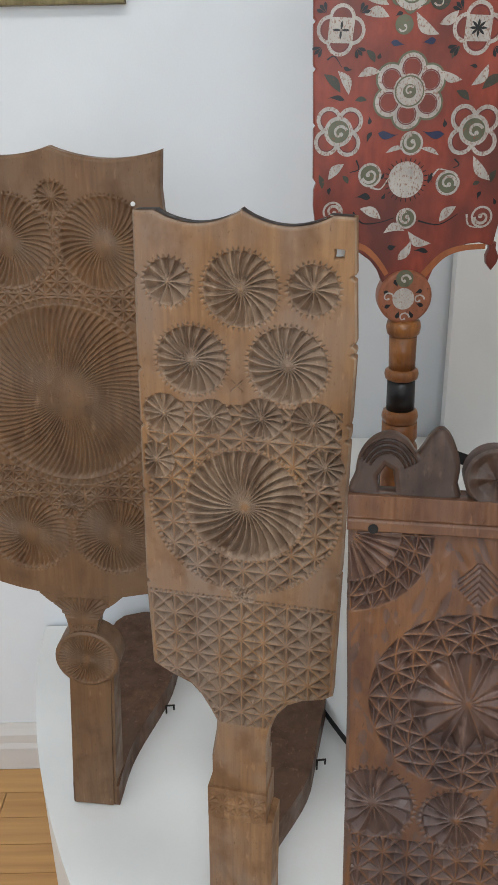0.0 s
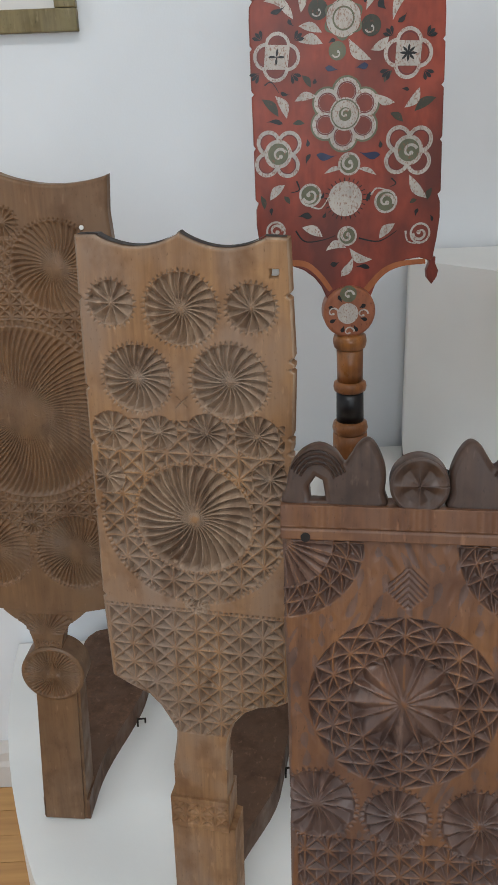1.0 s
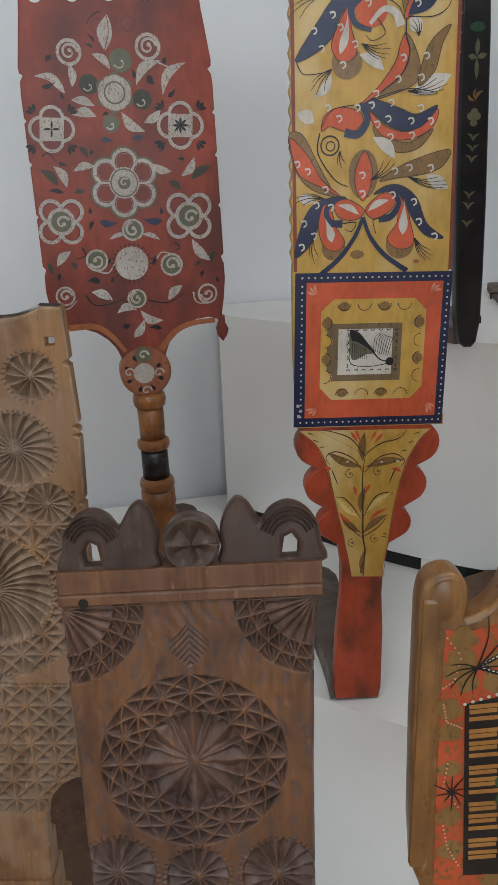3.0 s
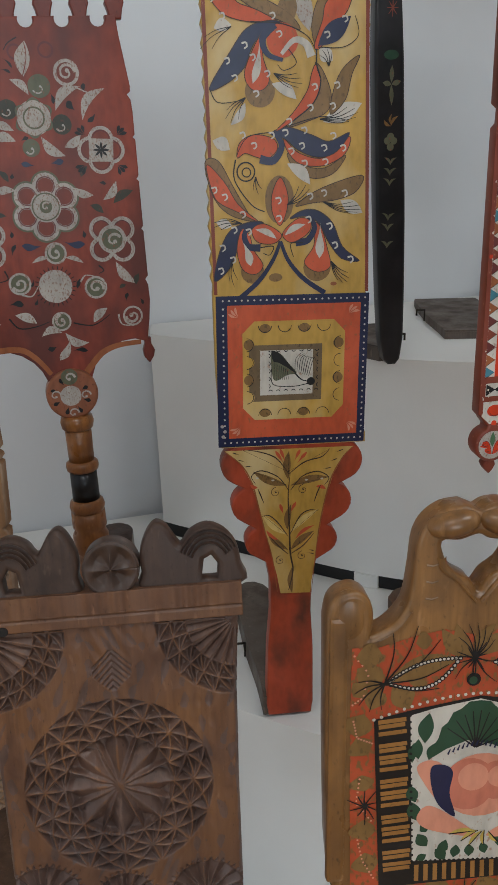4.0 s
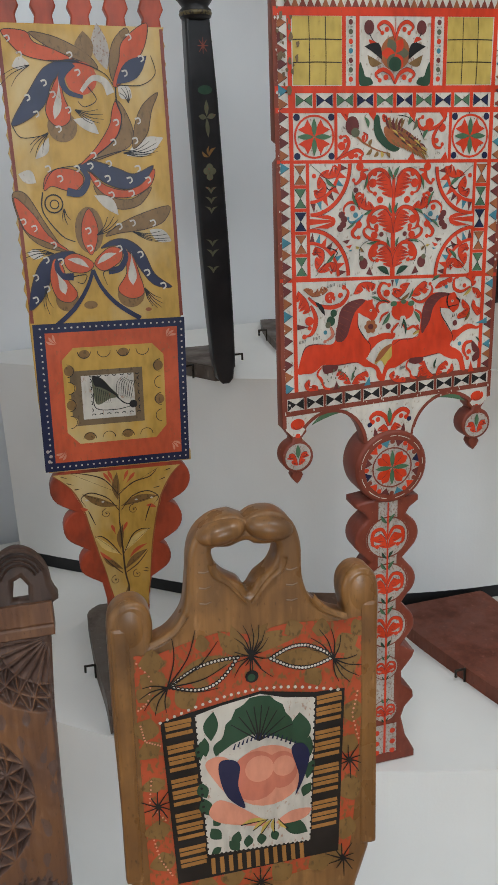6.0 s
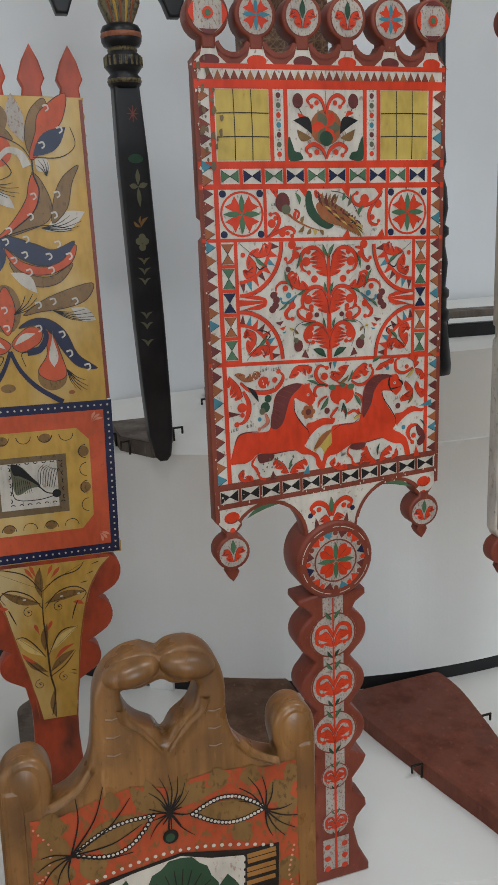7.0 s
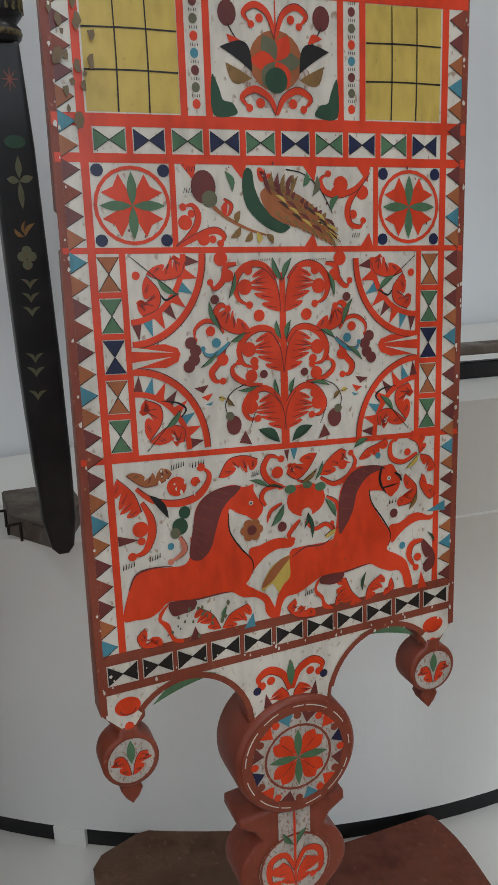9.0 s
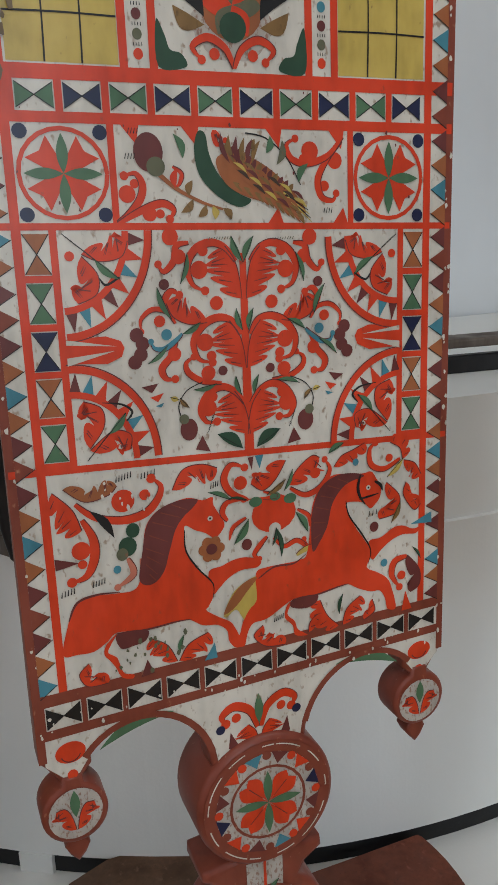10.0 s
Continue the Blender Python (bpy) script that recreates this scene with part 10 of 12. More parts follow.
disc(m, -0.0358, -0.0039, 0.0009, "white", 5, 1.00)
disc(m, -0.0390, 0.0128, 0.0016, "black", 4, 1.00)
disc(m, -0.0390, 0.0128, 0.0009, "white", 5, 1.00)
disc(m, -0.0334, -0.0032, 0.0016, "black", 4, 1.00)
disc(m, -0.0334, -0.0032, 0.0009, "white", 5, 1.00)
disc(m, -0.0367, 0.0135, 0.0016, "black", 4, 1.00)
disc(m, -0.0367, 0.0135, 0.0009, "white", 5, 1.00)
disc(m, -0.0311, -0.0023, 0.0017, "black", 4, 1.00)
disc(m, -0.0311, -0.0023, 0.0010, "white", 5, 1.00)
disc(m, -0.0343, 0.0141, 0.0016, "black", 4, 1.00)
disc(m, -0.0343, 0.0141, 0.0009, "white", 5, 1.00)
disc(m, -0.0288, -0.0011, 0.0016, "black", 4, 1.00)
disc(m, -0.0288, -0.0011, 0.0009, "white", 5, 1.00)
disc(m, -0.0318, 0.0146, 0.0016, "black", 4, 1.00)
disc(m, -0.0318, 0.0146, 0.0009, "white", 5, 1.00)
disc(m, -0.0267, 0.0003, 0.0016, "black", 4, 1.00)
disc(m, -0.0267, 0.0003, 0.0009, "white", 5, 1.00)
disc(m, -0.0293, 0.0150, 0.0016, "black", 4, 1.00)
disc(m, -0.0293, 0.0150, 0.0009, "white", 5, 1.00)
disc(m, -0.0247, 0.0021, 0.0017, "black", 4, 1.00)
disc(m, -0.0247, 0.0021, 0.0010, "white", 5, 1.00)
disc(m, -0.0268, 0.0153, 0.0016, "black", 4, 1.00)
disc(m, -0.0268, 0.0153, 0.0009, "white", 5, 1.00)
disc(m, -0.0227, 0.0040, 0.0016, "black", 4, 1.00)
disc(m, -0.0227, 0.0040, 0.0009, "white", 5, 1.00)
disc(m, -0.0242, 0.0155, 0.0016, "black", 4, 1.00)
disc(m, -0.0242, 0.0155, 0.0009, "white", 5, 1.00)
disc(m, -0.0208, 0.0061, 0.0016, "black", 4, 1.00)
disc(m, -0.0208, 0.0061, 0.0009, "white", 5, 1.00)
disc(m, -0.0216, 0.0156, 0.0016, "black", 4, 1.00)
disc(m, -0.0216, 0.0156, 0.0009, "white", 5, 1.00)
disc(m, -0.0190, 0.0084, 0.0016, "black", 4, 1.00)
disc(m, -0.0190, 0.0084, 0.0009, "white", 5, 1.00)
disc(m, -0.0190, 0.0157, 0.0016, "black", 4, 1.00)
disc(m, -0.0190, 0.0157, 0.0009, "white", 5, 1.00)
disc(m, -0.0172, 0.0108, 0.0016, "black", 4, 1.00)
disc(m, -0.0172, 0.0108, 0.0009, "white", 5, 1.00)
disc(m, -0.0164, 0.0158, 0.0016, "black", 4, 1.00)
disc(m, -0.0164, 0.0158, 0.0009, "white", 5, 1.00)
disc(m, -0.0155, 0.0133, 0.0017, "black", 4, 1.00)
disc(m, -0.0155, 0.0133, 0.0010, "white", 5, 1.00)
disc(m, -0.0137, 0.0158, 0.0016, "black", 4, 1.00)
disc(m, -0.0137, 0.0158, 0.0009, "white", 5, 1.00)
disc(m, -0.0137, 0.0158, 0.0016, "black", 4, 1.00)
disc(m, -0.0137, 0.0158, 0.0009, "white", 5, 1.00)
leaf(m, 0.0093, 0.0120, 0.0538, 0.0075, 0.0160, -0.02, "olive", 3)
disc(m, 0.0093, 0.0120, 0.0017, "black", 4, 1.00)
disc(m, 0.0093, 0.0120, 0.0010, "white", 5, 1.00)
disc(m, 0.0093, 0.0120, 0.0017, "black", 4, 1.00)
disc(m, 0.0093, 0.0120, 0.0010, "white", 5, 1.00)
disc(m, 0.0115, 0.0133, 0.0017, "black", 4, 1.00)
disc(m, 0.0115, 0.0133, 0.0009, "white", 5, 1.00)
disc(m, 0.0115, 0.0106, 0.0017, "black", 4, 1.00)
disc(m, 0.0115, 0.0106, 0.0010, "white", 5, 1.00)
disc(m, 0.0137, 0.0145, 0.0017, "black", 4, 1.00)
disc(m, 0.0137, 0.0145, 0.0009, "white", 5, 1.00)
disc(m, 0.0137, 0.0093, 0.0017, "black", 4, 1.00)
disc(m, 0.0137, 0.0093, 0.0010, "white", 5, 1.00)
disc(m, 0.0159, 0.0156, 0.0017, "black", 4, 1.00)
disc(m, 0.0159, 0.0156, 0.0010, "white", 5, 1.00)
disc(m, 0.0160, 0.0080, 0.0017, "black", 4, 1.00)
disc(m, 0.0160, 0.0080, 0.0010, "white", 5, 1.00)
disc(m, 0.0181, 0.0166, 0.0017, "black", 4, 1.00)
disc(m, 0.0181, 0.0166, 0.0010, "white", 5, 1.00)
disc(m, 0.0182, 0.0067, 0.0017, "black", 4, 1.00)
disc(m, 0.0182, 0.0067, 0.0010, "white", 5, 1.00)
disc(m, 0.0202, 0.0175, 0.0017, "black", 4, 1.00)
disc(m, 0.0202, 0.0175, 0.0010, "white", 5, 1.00)
disc(m, 0.0204, 0.0056, 0.0017, "black", 4, 1.00)
disc(m, 0.0204, 0.0056, 0.0009, "white", 5, 1.00)
disc(m, 0.0224, 0.0182, 0.0017, "black", 4, 1.00)
disc(m, 0.0224, 0.0182, 0.0010, "white", 5, 1.00)
disc(m, 0.0226, 0.0046, 0.0017, "black", 4, 1.00)
disc(m, 0.0226, 0.0046, 0.0010, "white", 5, 1.00)
disc(m, 0.0246, 0.0188, 0.0017, "black", 4, 1.00)
disc(m, 0.0246, 0.0188, 0.0010, "white", 5, 1.00)
disc(m, 0.0248, 0.0038, 0.0017, "black", 4, 1.00)
disc(m, 0.0248, 0.0038, 0.0010, "white", 5, 1.00)
disc(m, 0.0268, 0.0191, 0.0017, "black", 4, 1.00)
disc(m, 0.0268, 0.0191, 0.0010, "white", 5, 1.00)
disc(m, 0.0271, 0.0031, 0.0017, "black", 4, 1.00)
disc(m, 0.0271, 0.0031, 0.0010, "white", 5, 1.00)
disc(m, 0.0290, 0.0192, 0.0017, "black", 4, 1.00)
disc(m, 0.0290, 0.0192, 0.0010, "white", 5, 1.00)
disc(m, 0.0293, 0.0026, 0.0017, "black", 4, 1.00)
disc(m, 0.0293, 0.0026, 0.0009, "white", 5, 1.00)
disc(m, 0.0312, 0.0191, 0.0017, "black", 4, 1.00)
disc(m, 0.0312, 0.0191, 0.0010, "white", 5, 1.00)
disc(m, 0.0315, 0.0022, 0.0017, "black", 4, 1.00)
disc(m, 0.0315, 0.0022, 0.0010, "white", 5, 1.00)
disc(m, 0.0335, 0.0188, 0.0017, "black", 4, 1.00)
disc(m, 0.0335, 0.0188, 0.0010, "white", 5, 1.00)
disc(m, 0.0338, 0.0021, 0.0017, "black", 4, 1.00)
disc(m, 0.0338, 0.0021, 0.0010, "white", 5, 1.00)
disc(m, 0.0357, 0.0183, 0.0017, "black", 4, 1.00)
disc(m, 0.0357, 0.0183, 0.0009, "white", 5, 1.00)
disc(m, 0.0360, 0.0021, 0.0017, "black", 4, 1.00)
disc(m, 0.0360, 0.0021, 0.0010, "white", 5, 1.00)
disc(m, 0.0379, 0.0175, 0.0017, "black", 4, 1.00)
disc(m, 0.0379, 0.0175, 0.0010, "white", 5, 1.00)
disc(m, 0.0382, 0.0024, 0.0017, "black", 4, 1.00)
disc(m, 0.0382, 0.0024, 0.0010, "white", 5, 1.00)
disc(m, 0.0402, 0.0165, 0.0017, "black", 4, 1.00)
disc(m, 0.0402, 0.0165, 0.0010, "white", 5, 1.00)
disc(m, 0.0405, 0.0028, 0.0017, "black", 4, 1.00)
disc(m, 0.0405, 0.0028, 0.0010, "white", 5, 1.00)
disc(m, 0.0424, 0.0153, 0.0017, "black", 4, 1.00)
disc(m, 0.0424, 0.0153, 0.0010, "white", 5, 1.00)
disc(m, 0.0427, 0.0033, 0.0017, "black", 4, 1.00)
disc(m, 0.0427, 0.0033, 0.0010, "white", 5, 1.00)
disc(m, 0.0447, 0.0140, 0.0017, "black", 4, 1.00)
disc(m, 0.0447, 0.0140, 0.0010, "white", 5, 1.00)
disc(m, 0.0449, 0.0040, 0.0017, "black", 4, 1.00)
disc(m, 0.0449, 0.0040, 0.0010, "white", 5, 1.00)
disc(m, 0.0470, 0.0125, 0.0017, "black", 4, 1.00)
disc(m, 0.0470, 0.0125, 0.0010, "white", 5, 1.00)
disc(m, 0.0471, 0.0048, 0.0017, "black", 4, 1.00)
disc(m, 0.0471, 0.0048, 0.0010, "white", 5, 1.00)
disc(m, 0.0492, 0.0109, 0.0017, "black", 4, 1.00)
disc(m, 0.0492, 0.0109, 0.0010, "white", 5, 1.00)
disc(m, 0.0494, 0.0056, 0.0017, "black", 4, 1.00)
disc(m, 0.0494, 0.0056, 0.0010, "white", 5, 1.00)
disc(m, 0.0515, 0.0092, 0.0017, "black", 4, 1.00)
disc(m, 0.0515, 0.0092, 0.0010, "white", 5, 1.00)
disc(m, 0.0516, 0.0066, 0.0017, "black", 4, 1.00)
disc(m, 0.0516, 0.0066, 0.0010, "white", 5, 1.00)
disc(m, 0.0538, 0.0075, 0.0017, "black", 4, 1.00)
disc(m, 0.0538, 0.0075, 0.0010, "white", 5, 1.00)
disc(m, 0.0538, 0.0075, 0.0017, "black", 4, 1.00)
disc(m, 0.0538, 0.0075, 0.0010, "white", 5, 1.00)
leaf(m, -0.0809, 0.0187, -0.0628, 0.0180, 0.0172, 0.10, "olive", 2)
leaf(m, -0.0799, 0.0116, -0.0648, -0.0045, 0.0174, 0.10, "olive", 2)
leaf(m, -0.0674, -0.0013, -0.0706, -0.0182, 0.0146, 0.10, "olive", 2)
leaf(m, -0.0569, -0.0026, -0.0453, -0.0185, 0.0168, 0.10, "olive", 2)
leaf(m, -0.0410, -0.0046, -0.0381, 0.0037, 0.0130, 0.10, "olive", 2)
leaf(m, -0.0820, -0.0081, -0.0726, -0.0007, 0.0126, 0.10, "olive", 2)
leaf(m, 0.0441, -0.0002, 0.0329, -0.0092, 0.0158, 0.10, "olive", 2)
leaf(m, 0.0553, 0.0044, 0.0669, -0.0118, 0.0180, 0.10, "olive", 2)
leaf(m, 0.0610, 0.0038, 0.0751, 0.0080, 0.0160, 0.10, "olive", 2)
leaf(m, 0.0663, 0.0236, 0.0775, 0.0283, 0.0136, 0.10, "olive", 2)
leaf(m, 0.0552, 0.0103, 0.0720, 0.0201, 0.0158, 0.10, "olive", 2)
leaf(m, -0.0428, 0.0270, -0.0322, 0.0287, 0.0126, 0.10, "olive", 2)
leaf(m, 0.0190, 0.0288, 0.0327, 0.0330, 0.0132, 0.10, "olive", 2)
leaf(m, 0.0382, 0.0296, 0.0521, 0.0281, 0.0134, 0.10, "olive", 2)
leaf(m, -0.0792, -0.0375, -0.0746, -0.0206, 0.0196, 0.10, "olive", 2)
leaf(m, -0.0718, -0.0504, -0.0792, -0.0375, 0.0178, 0.10, "olive", 2)
leaf(m, -0.0713, -0.1146, -0.0735, -0.0987, 0.0184, 0.10, "olive", 2)
leaf(m, -0.0727, -0.0773, -0.0750, -0.0649, 0.0170, 0.10, "olive", 2)
leaf(m, -0.0681, -0.1405, -0.0717, -0.1240, 0.0186, 0.10, "olive", 2)
leaf(m, 0.0676, -0.0452, 0.0701, -0.0272, 0.0184, 0.10, "olive", 2)
leaf(m, 0.0622, -0.0692, 0.0692, -0.0546, 0.0164, 0.10, "olive", 2)
leaf(m, 0.0688, -0.1082, 0.0654, -0.0854, 0.0190, 0.10, "olive", 2)
leaf(m, 0.0604, -0.1395, 0.0660, -0.1208, 0.0192, 0.10, "olive", 2)
leaf(m, -0.0304, -0.1568, -0.0131, -0.1533, 0.0182, 0.10, "olive", 2)
leaf(m, 0.0072, -0.1634, 0.0219, -0.1528, 0.0186, 0.10, "olive", 2)
leaf(m, 0.0337, -0.1581, 0.0515, -0.1512, 0.0190, 0.10, "olive", 2)
leaf(m, -0.0504, -0.1581, -0.0333, -0.1579, 0.0160, 0.10, "olive", 2)
leaf(m, 0.0455, -0.1436, 0.0576, -0.1573, 0.0168, 0.10, "olive", 2)
line(m, [(-0.0043, 0.0156), (-0.0096, 0.0247), (-0.0161, 0.0305)], 0.0012, 0.0002, "black", 5)
line(m, [(-0.0043, 0.0156), (-0.0080, 0.0271), (-0.0138, 0.0354)], 0.0012, 0.0002, "black", 5)
line(m, [(-0.0043, 0.0156), (-0.0054, 0.0286), (-0.0095, 0.0388)], 0.0012, 0.0002, "black", 5)
line(m, [(-0.0043, 0.0156), (-0.0023, 0.0286), (-0.0040, 0.0397)], 0.0012, 0.0002, "black", 5)
line(m, [(-0.0043, 0.0156), (0.0006, 0.0270), (0.0014, 0.0377)], 0.0012, 0.0002, "black", 5)
line(m, [(-0.0043, 0.0156), (0.0026, 0.0243), (0.0056, 0.0333)], 0.0012, 0.0002, "black", 5)
line(m, [(-0.0043, 0.0156), (0.0034, 0.0211), (0.0079, 0.0279)], 0.0012, 0.0002, "black", 5)
line(m, [(-0.0620, 0.0003), (-0.0642, -0.0093), (-0.0635, -0.0179)], 0.0012, 0.0004, "black", 5)
line(m, [(-0.0620, 0.0003), (-0.0685, -0.0092), (-0.0712, -0.0189)], 0.0012, 0.0004, "black", 5)
line(m, [(-0.0620, 0.0003), (-0.0721, -0.0061), (-0.0783, -0.0143)], 0.0012, 0.0004, "black", 5)
line(m, [(-0.0620, 0.0003), (-0.0730, -0.0013), (-0.0811, -0.0059)], 0.0012, 0.0004, "black", 5)
line(m, [(-0.0620, 0.0003), (-0.0711, 0.0027), (-0.0788, 0.0020)], 0.0012, 0.0004, "black", 5)
line(m, [(-0.0620, 0.0003), (-0.0568, 0.0201), (-0.0578, 0.0375)], 0.0012, 0.0004, "black", 5)
line(m, [(-0.0620, 0.0003), (-0.0479, 0.0195), (-0.0418, 0.0392)], 0.0012, 0.0004, "black", 5)
line(m, [(-0.0620, 0.0003), (-0.0405, 0.0129), (-0.0269, 0.0295)], 0.0012, 0.0004, "black", 5)
line(m, [(-0.0620, 0.0003), (-0.0387, 0.0028), (-0.0211, 0.0118)], 0.0012, 0.0004, "black", 5)
line(m, [(-0.0620, 0.0003), (-0.0429, -0.0056), (-0.0264, -0.0047)], 0.0012, 0.0004, "black", 5)
line(m, [(0.0538, 0.0060), (0.0633, 0.0049), (0.0709, 0.0067)], 0.0012, 0.0004, "black", 5)
line(m, [(0.0538, 0.0060), (0.0646, 0.0004), (0.0744, -0.0013)], 0.0012, 0.0004, "black", 5)
line(m, [(0.0538, 0.0060), (0.0630, -0.0038), (0.0726, -0.0095)], 0.0012, 0.0004, "black", 5)
line(m, [(0.0538, 0.0060), (0.0589, -0.0054), (0.0658, -0.0135)], 0.0012, 0.0004, "black", 5)
line(m, [(0.0538, 0.0060), (0.0546, -0.0039), (0.0578, -0.0120)], 0.0012, 0.0004, "black", 5)
line(m, [(0.0538, 0.0060), (0.0453, 0.0122), (0.0372, 0.0149)], 0.0012, 0.0004, "black", 5)
line(m, [(0.0538, 0.0060), (0.0464, 0.0167), (0.0380, 0.0233)], 0.0012, 0.0004, "black", 5)
line(m, [(0.0538, 0.0060), (0.0501, 0.0192), (0.0438, 0.0290)], 0.0012, 0.0004, "black", 5)
line(m, [(0.0538, 0.0060), (0.0547, 0.0183), (0.0522, 0.0287)], 0.0012, 0.0004, "black", 5)
line(m, [(0.0538, 0.0060), (0.0581, 0.0147), (0.0591, 0.0231)], 0.0012, 0.0004, "black", 5)
line(m, [(-0.0043, 0.0156), (-0.0050, 0.0071), (-0.0035, -0.0002)], 0.0012, 0.0002, "black", 5)
line(m, [(-0.0043, 0.0156), (-0.0122, 0.0090), (-0.0166, 0.0012)], 0.0012, 0.0002, "black", 5)
line(m, [(-0.0043, 0.0156), (-0.0124, 0.0166), (-0.0189, 0.0152)], 0.0012, 0.0002, "black", 5)
line(m, [(-0.0043, 0.0156), (0.0045, 0.0129), (0.0120, 0.0131)], 0.0012, 0.0002, "black", 5)
line(m, [(-0.0043, 0.0156), (0.0026, 0.0049), (0.0107, -0.0021)], 0.0012, 0.0002, "black", 5)
line(m, [(-0.0043, 0.0156), (-0.0054, 0.0063), (-0.0039, -0.0017)], 0.0012, 0.0002, "black", 5)
line(m, [(-0.0726, -0.0880), (-0.0689, -0.0893), (-0.0648, -0.0916)], 0.0014, 0.0006, "black", 5)
line(m, [(-0.0726, -0.0880), (-0.0700, -0.0915), (-0.0664, -0.0981)], 0.0014, 0.0006, "black", 5)
line(m, [(-0.0726, -0.0880), (-0.0721, -0.0923), (-0.0724, -0.1022)], 0.0014, 0.0006, "black", 5)
line(m, [(-0.0726, -0.0880), (-0.0744, -0.0916), (-0.0772, -0.0951)], 0.0014, 0.0006, "black", 5)
line(m, [(-0.0726, -0.0880), (-0.0760, -0.0894), (-0.0823, -0.0907)], 0.0014, 0.0006, "black", 5)
line(m, [(-0.0726, -0.0880), (-0.0763, -0.0868), (-0.0844, -0.0826)], 0.0014, 0.0006, "black", 5)
line(m, [(-0.0726, -0.0880), (-0.0751, -0.0846), (-0.0774, -0.0802)], 0.0014, 0.0006, "black", 5)
line(m, [(-0.0726, -0.0880), (-0.0730, -0.0837), (-0.0727, -0.0764)], 0.0014, 0.0006, "black", 5)
line(m, [(-0.0726, -0.0880), (-0.0707, -0.0845), (-0.0654, -0.0773)], 0.0014, 0.0006, "black", 5)
line(m, [(-0.0726, -0.0880), (-0.0691, -0.0866), (-0.0649, -0.0859)], 0.0014, 0.0006, "black", 5)
line(m, [(0.0652, -0.0743), (0.0693, -0.0756), (0.0738, -0.0780)], 0.0014, 0.0006, "black", 5)
line(m, [(0.0652, -0.0743), (0.0682, -0.0779), (0.0725, -0.0847)], 0.0014, 0.0006, "black", 5)
line(m, [(0.0652, -0.0743), (0.0659, -0.0788), (0.0662, -0.0890)], 0.0014, 0.0006, "black", 5)
line(m, [(0.0652, -0.0743), (0.0634, -0.0780), (0.0606, -0.0816)], 0.0014, 0.0006, "black", 5)
line(m, [(0.0652, -0.0743), (0.0616, -0.0758), (0.0549, -0.0772)], 0.0014, 0.0006, "black", 5)
line(m, [(0.0652, -0.0743), (0.0611, -0.0731), (0.0521, -0.0688)], 0.0014, 0.0006, "black", 5)
line(m, [(0.0652, -0.0743), (0.0622, -0.0708), (0.0595, -0.0663)], 0.0014, 0.0006, "black", 5)
line(m, [(0.0652, -0.0743), (0.0645, -0.0699), (0.0643, -0.0624)], 0.0014, 0.0006, "black", 5)
line(m, [(0.0652, -0.0743), (0.0670, -0.0707), (0.0723, -0.0632)], 0.0014, 0.0006, "black", 5)
line(m, [(0.0652, -0.0743), (0.0688, -0.0729), (0.0734, -0.0721)], 0.0014, 0.0006, "black", 5)
line(m, [(0.0600, -0.1543), (0.0642, -0.1558), (0.0688, -0.1584)], 0.0016, 0.0006, "black", 5)
line(m, [(0.0600, -0.1543), (0.0630, -0.1581), (0.0675, -0.1655)], 0.0016, 0.0006, "black", 5)
line(m, [(0.0600, -0.1543), (0.0607, -0.1591), (0.0610, -0.1699)], 0.0016, 0.0006, "black", 5)
line(m, [(0.0600, -0.1543), (0.0581, -0.1582), (0.0552, -0.1619)], 0.0016, 0.0006, "black", 5)
line(m, [(0.0600, -0.1543), (0.0563, -0.1558), (0.0494, -0.1571)], 0.0016, 0.0006, "black", 5)
line(m, [(0.0600, -0.1543), (0.0558, -0.1529), (0.0466, -0.1482)], 0.0016, 0.0006, "black", 5)
line(m, [(0.0600, -0.1543), (0.0570, -0.1505), (0.0542, -0.1456)], 0.0016, 0.0006, "black", 5)
line(m, [(0.0600, -0.1543), (0.0593, -0.1496), (0.0591, -0.1416)], 0.0016, 0.0006, "black", 5)
line(m, [(0.0600, -0.1543), (0.0618, -0.1505), (0.0673, -0.1427)], 0.0016, 0.0006, "black", 5)
line(m, [(0.0600, -0.1543), (0.0637, -0.1528), (0.0684, -0.1521)], 0.0016, 0.0006, "black", 5)
line(m, [(-0.0016, -0.1625), (0.0024, -0.1640), (0.0068, -0.1666)], 0.0014, 0.0006, "black", 5)
line(m, [(-0.0016, -0.1625), (0.0013, -0.1663), (0.0054, -0.1736)], 0.0014, 0.0006, "black", 5)
line(m, [(-0.0016, -0.1625), (-0.0010, -0.1672), (-0.0010, -0.1779)], 0.0014, 0.0006, "black", 5)
line(m, [(-0.0016, -0.1625), (-0.0035, -0.1663), (-0.0064, -0.1700)], 0.0014, 0.0006, "black", 5)
line(m, [(-0.0016, -0.1625), (-0.0053, -0.1640), (-0.0119, -0.1652)], 0.0014, 0.0006, "black", 5)
line(m, [(-0.0016, -0.1625), (-0.0056, -0.1611), (-0.0145, -0.1564)], 0.0014, 0.0006, "black", 5)
line(m, [(-0.0016, -0.1625), (-0.0045, -0.1588), (-0.0071, -0.1539)], 0.0014, 0.0006, "black", 5)
line(m, [(-0.0016, -0.1625), (-0.0022, -0.1579), (-0.0021, -0.1500)], 0.0014, 0.0006, "black", 5)
line(m, [(-0.0016, -0.1625), (0.0003, -0.1587), (0.0057, -0.1511)], 0.0014, 0.0006, "black", 5)
line(m, [(-0.0016, -0.1625), (0.0020, -0.1611), (0.0066, -0.1604)], 0.0014, 0.0006, "black", 5)
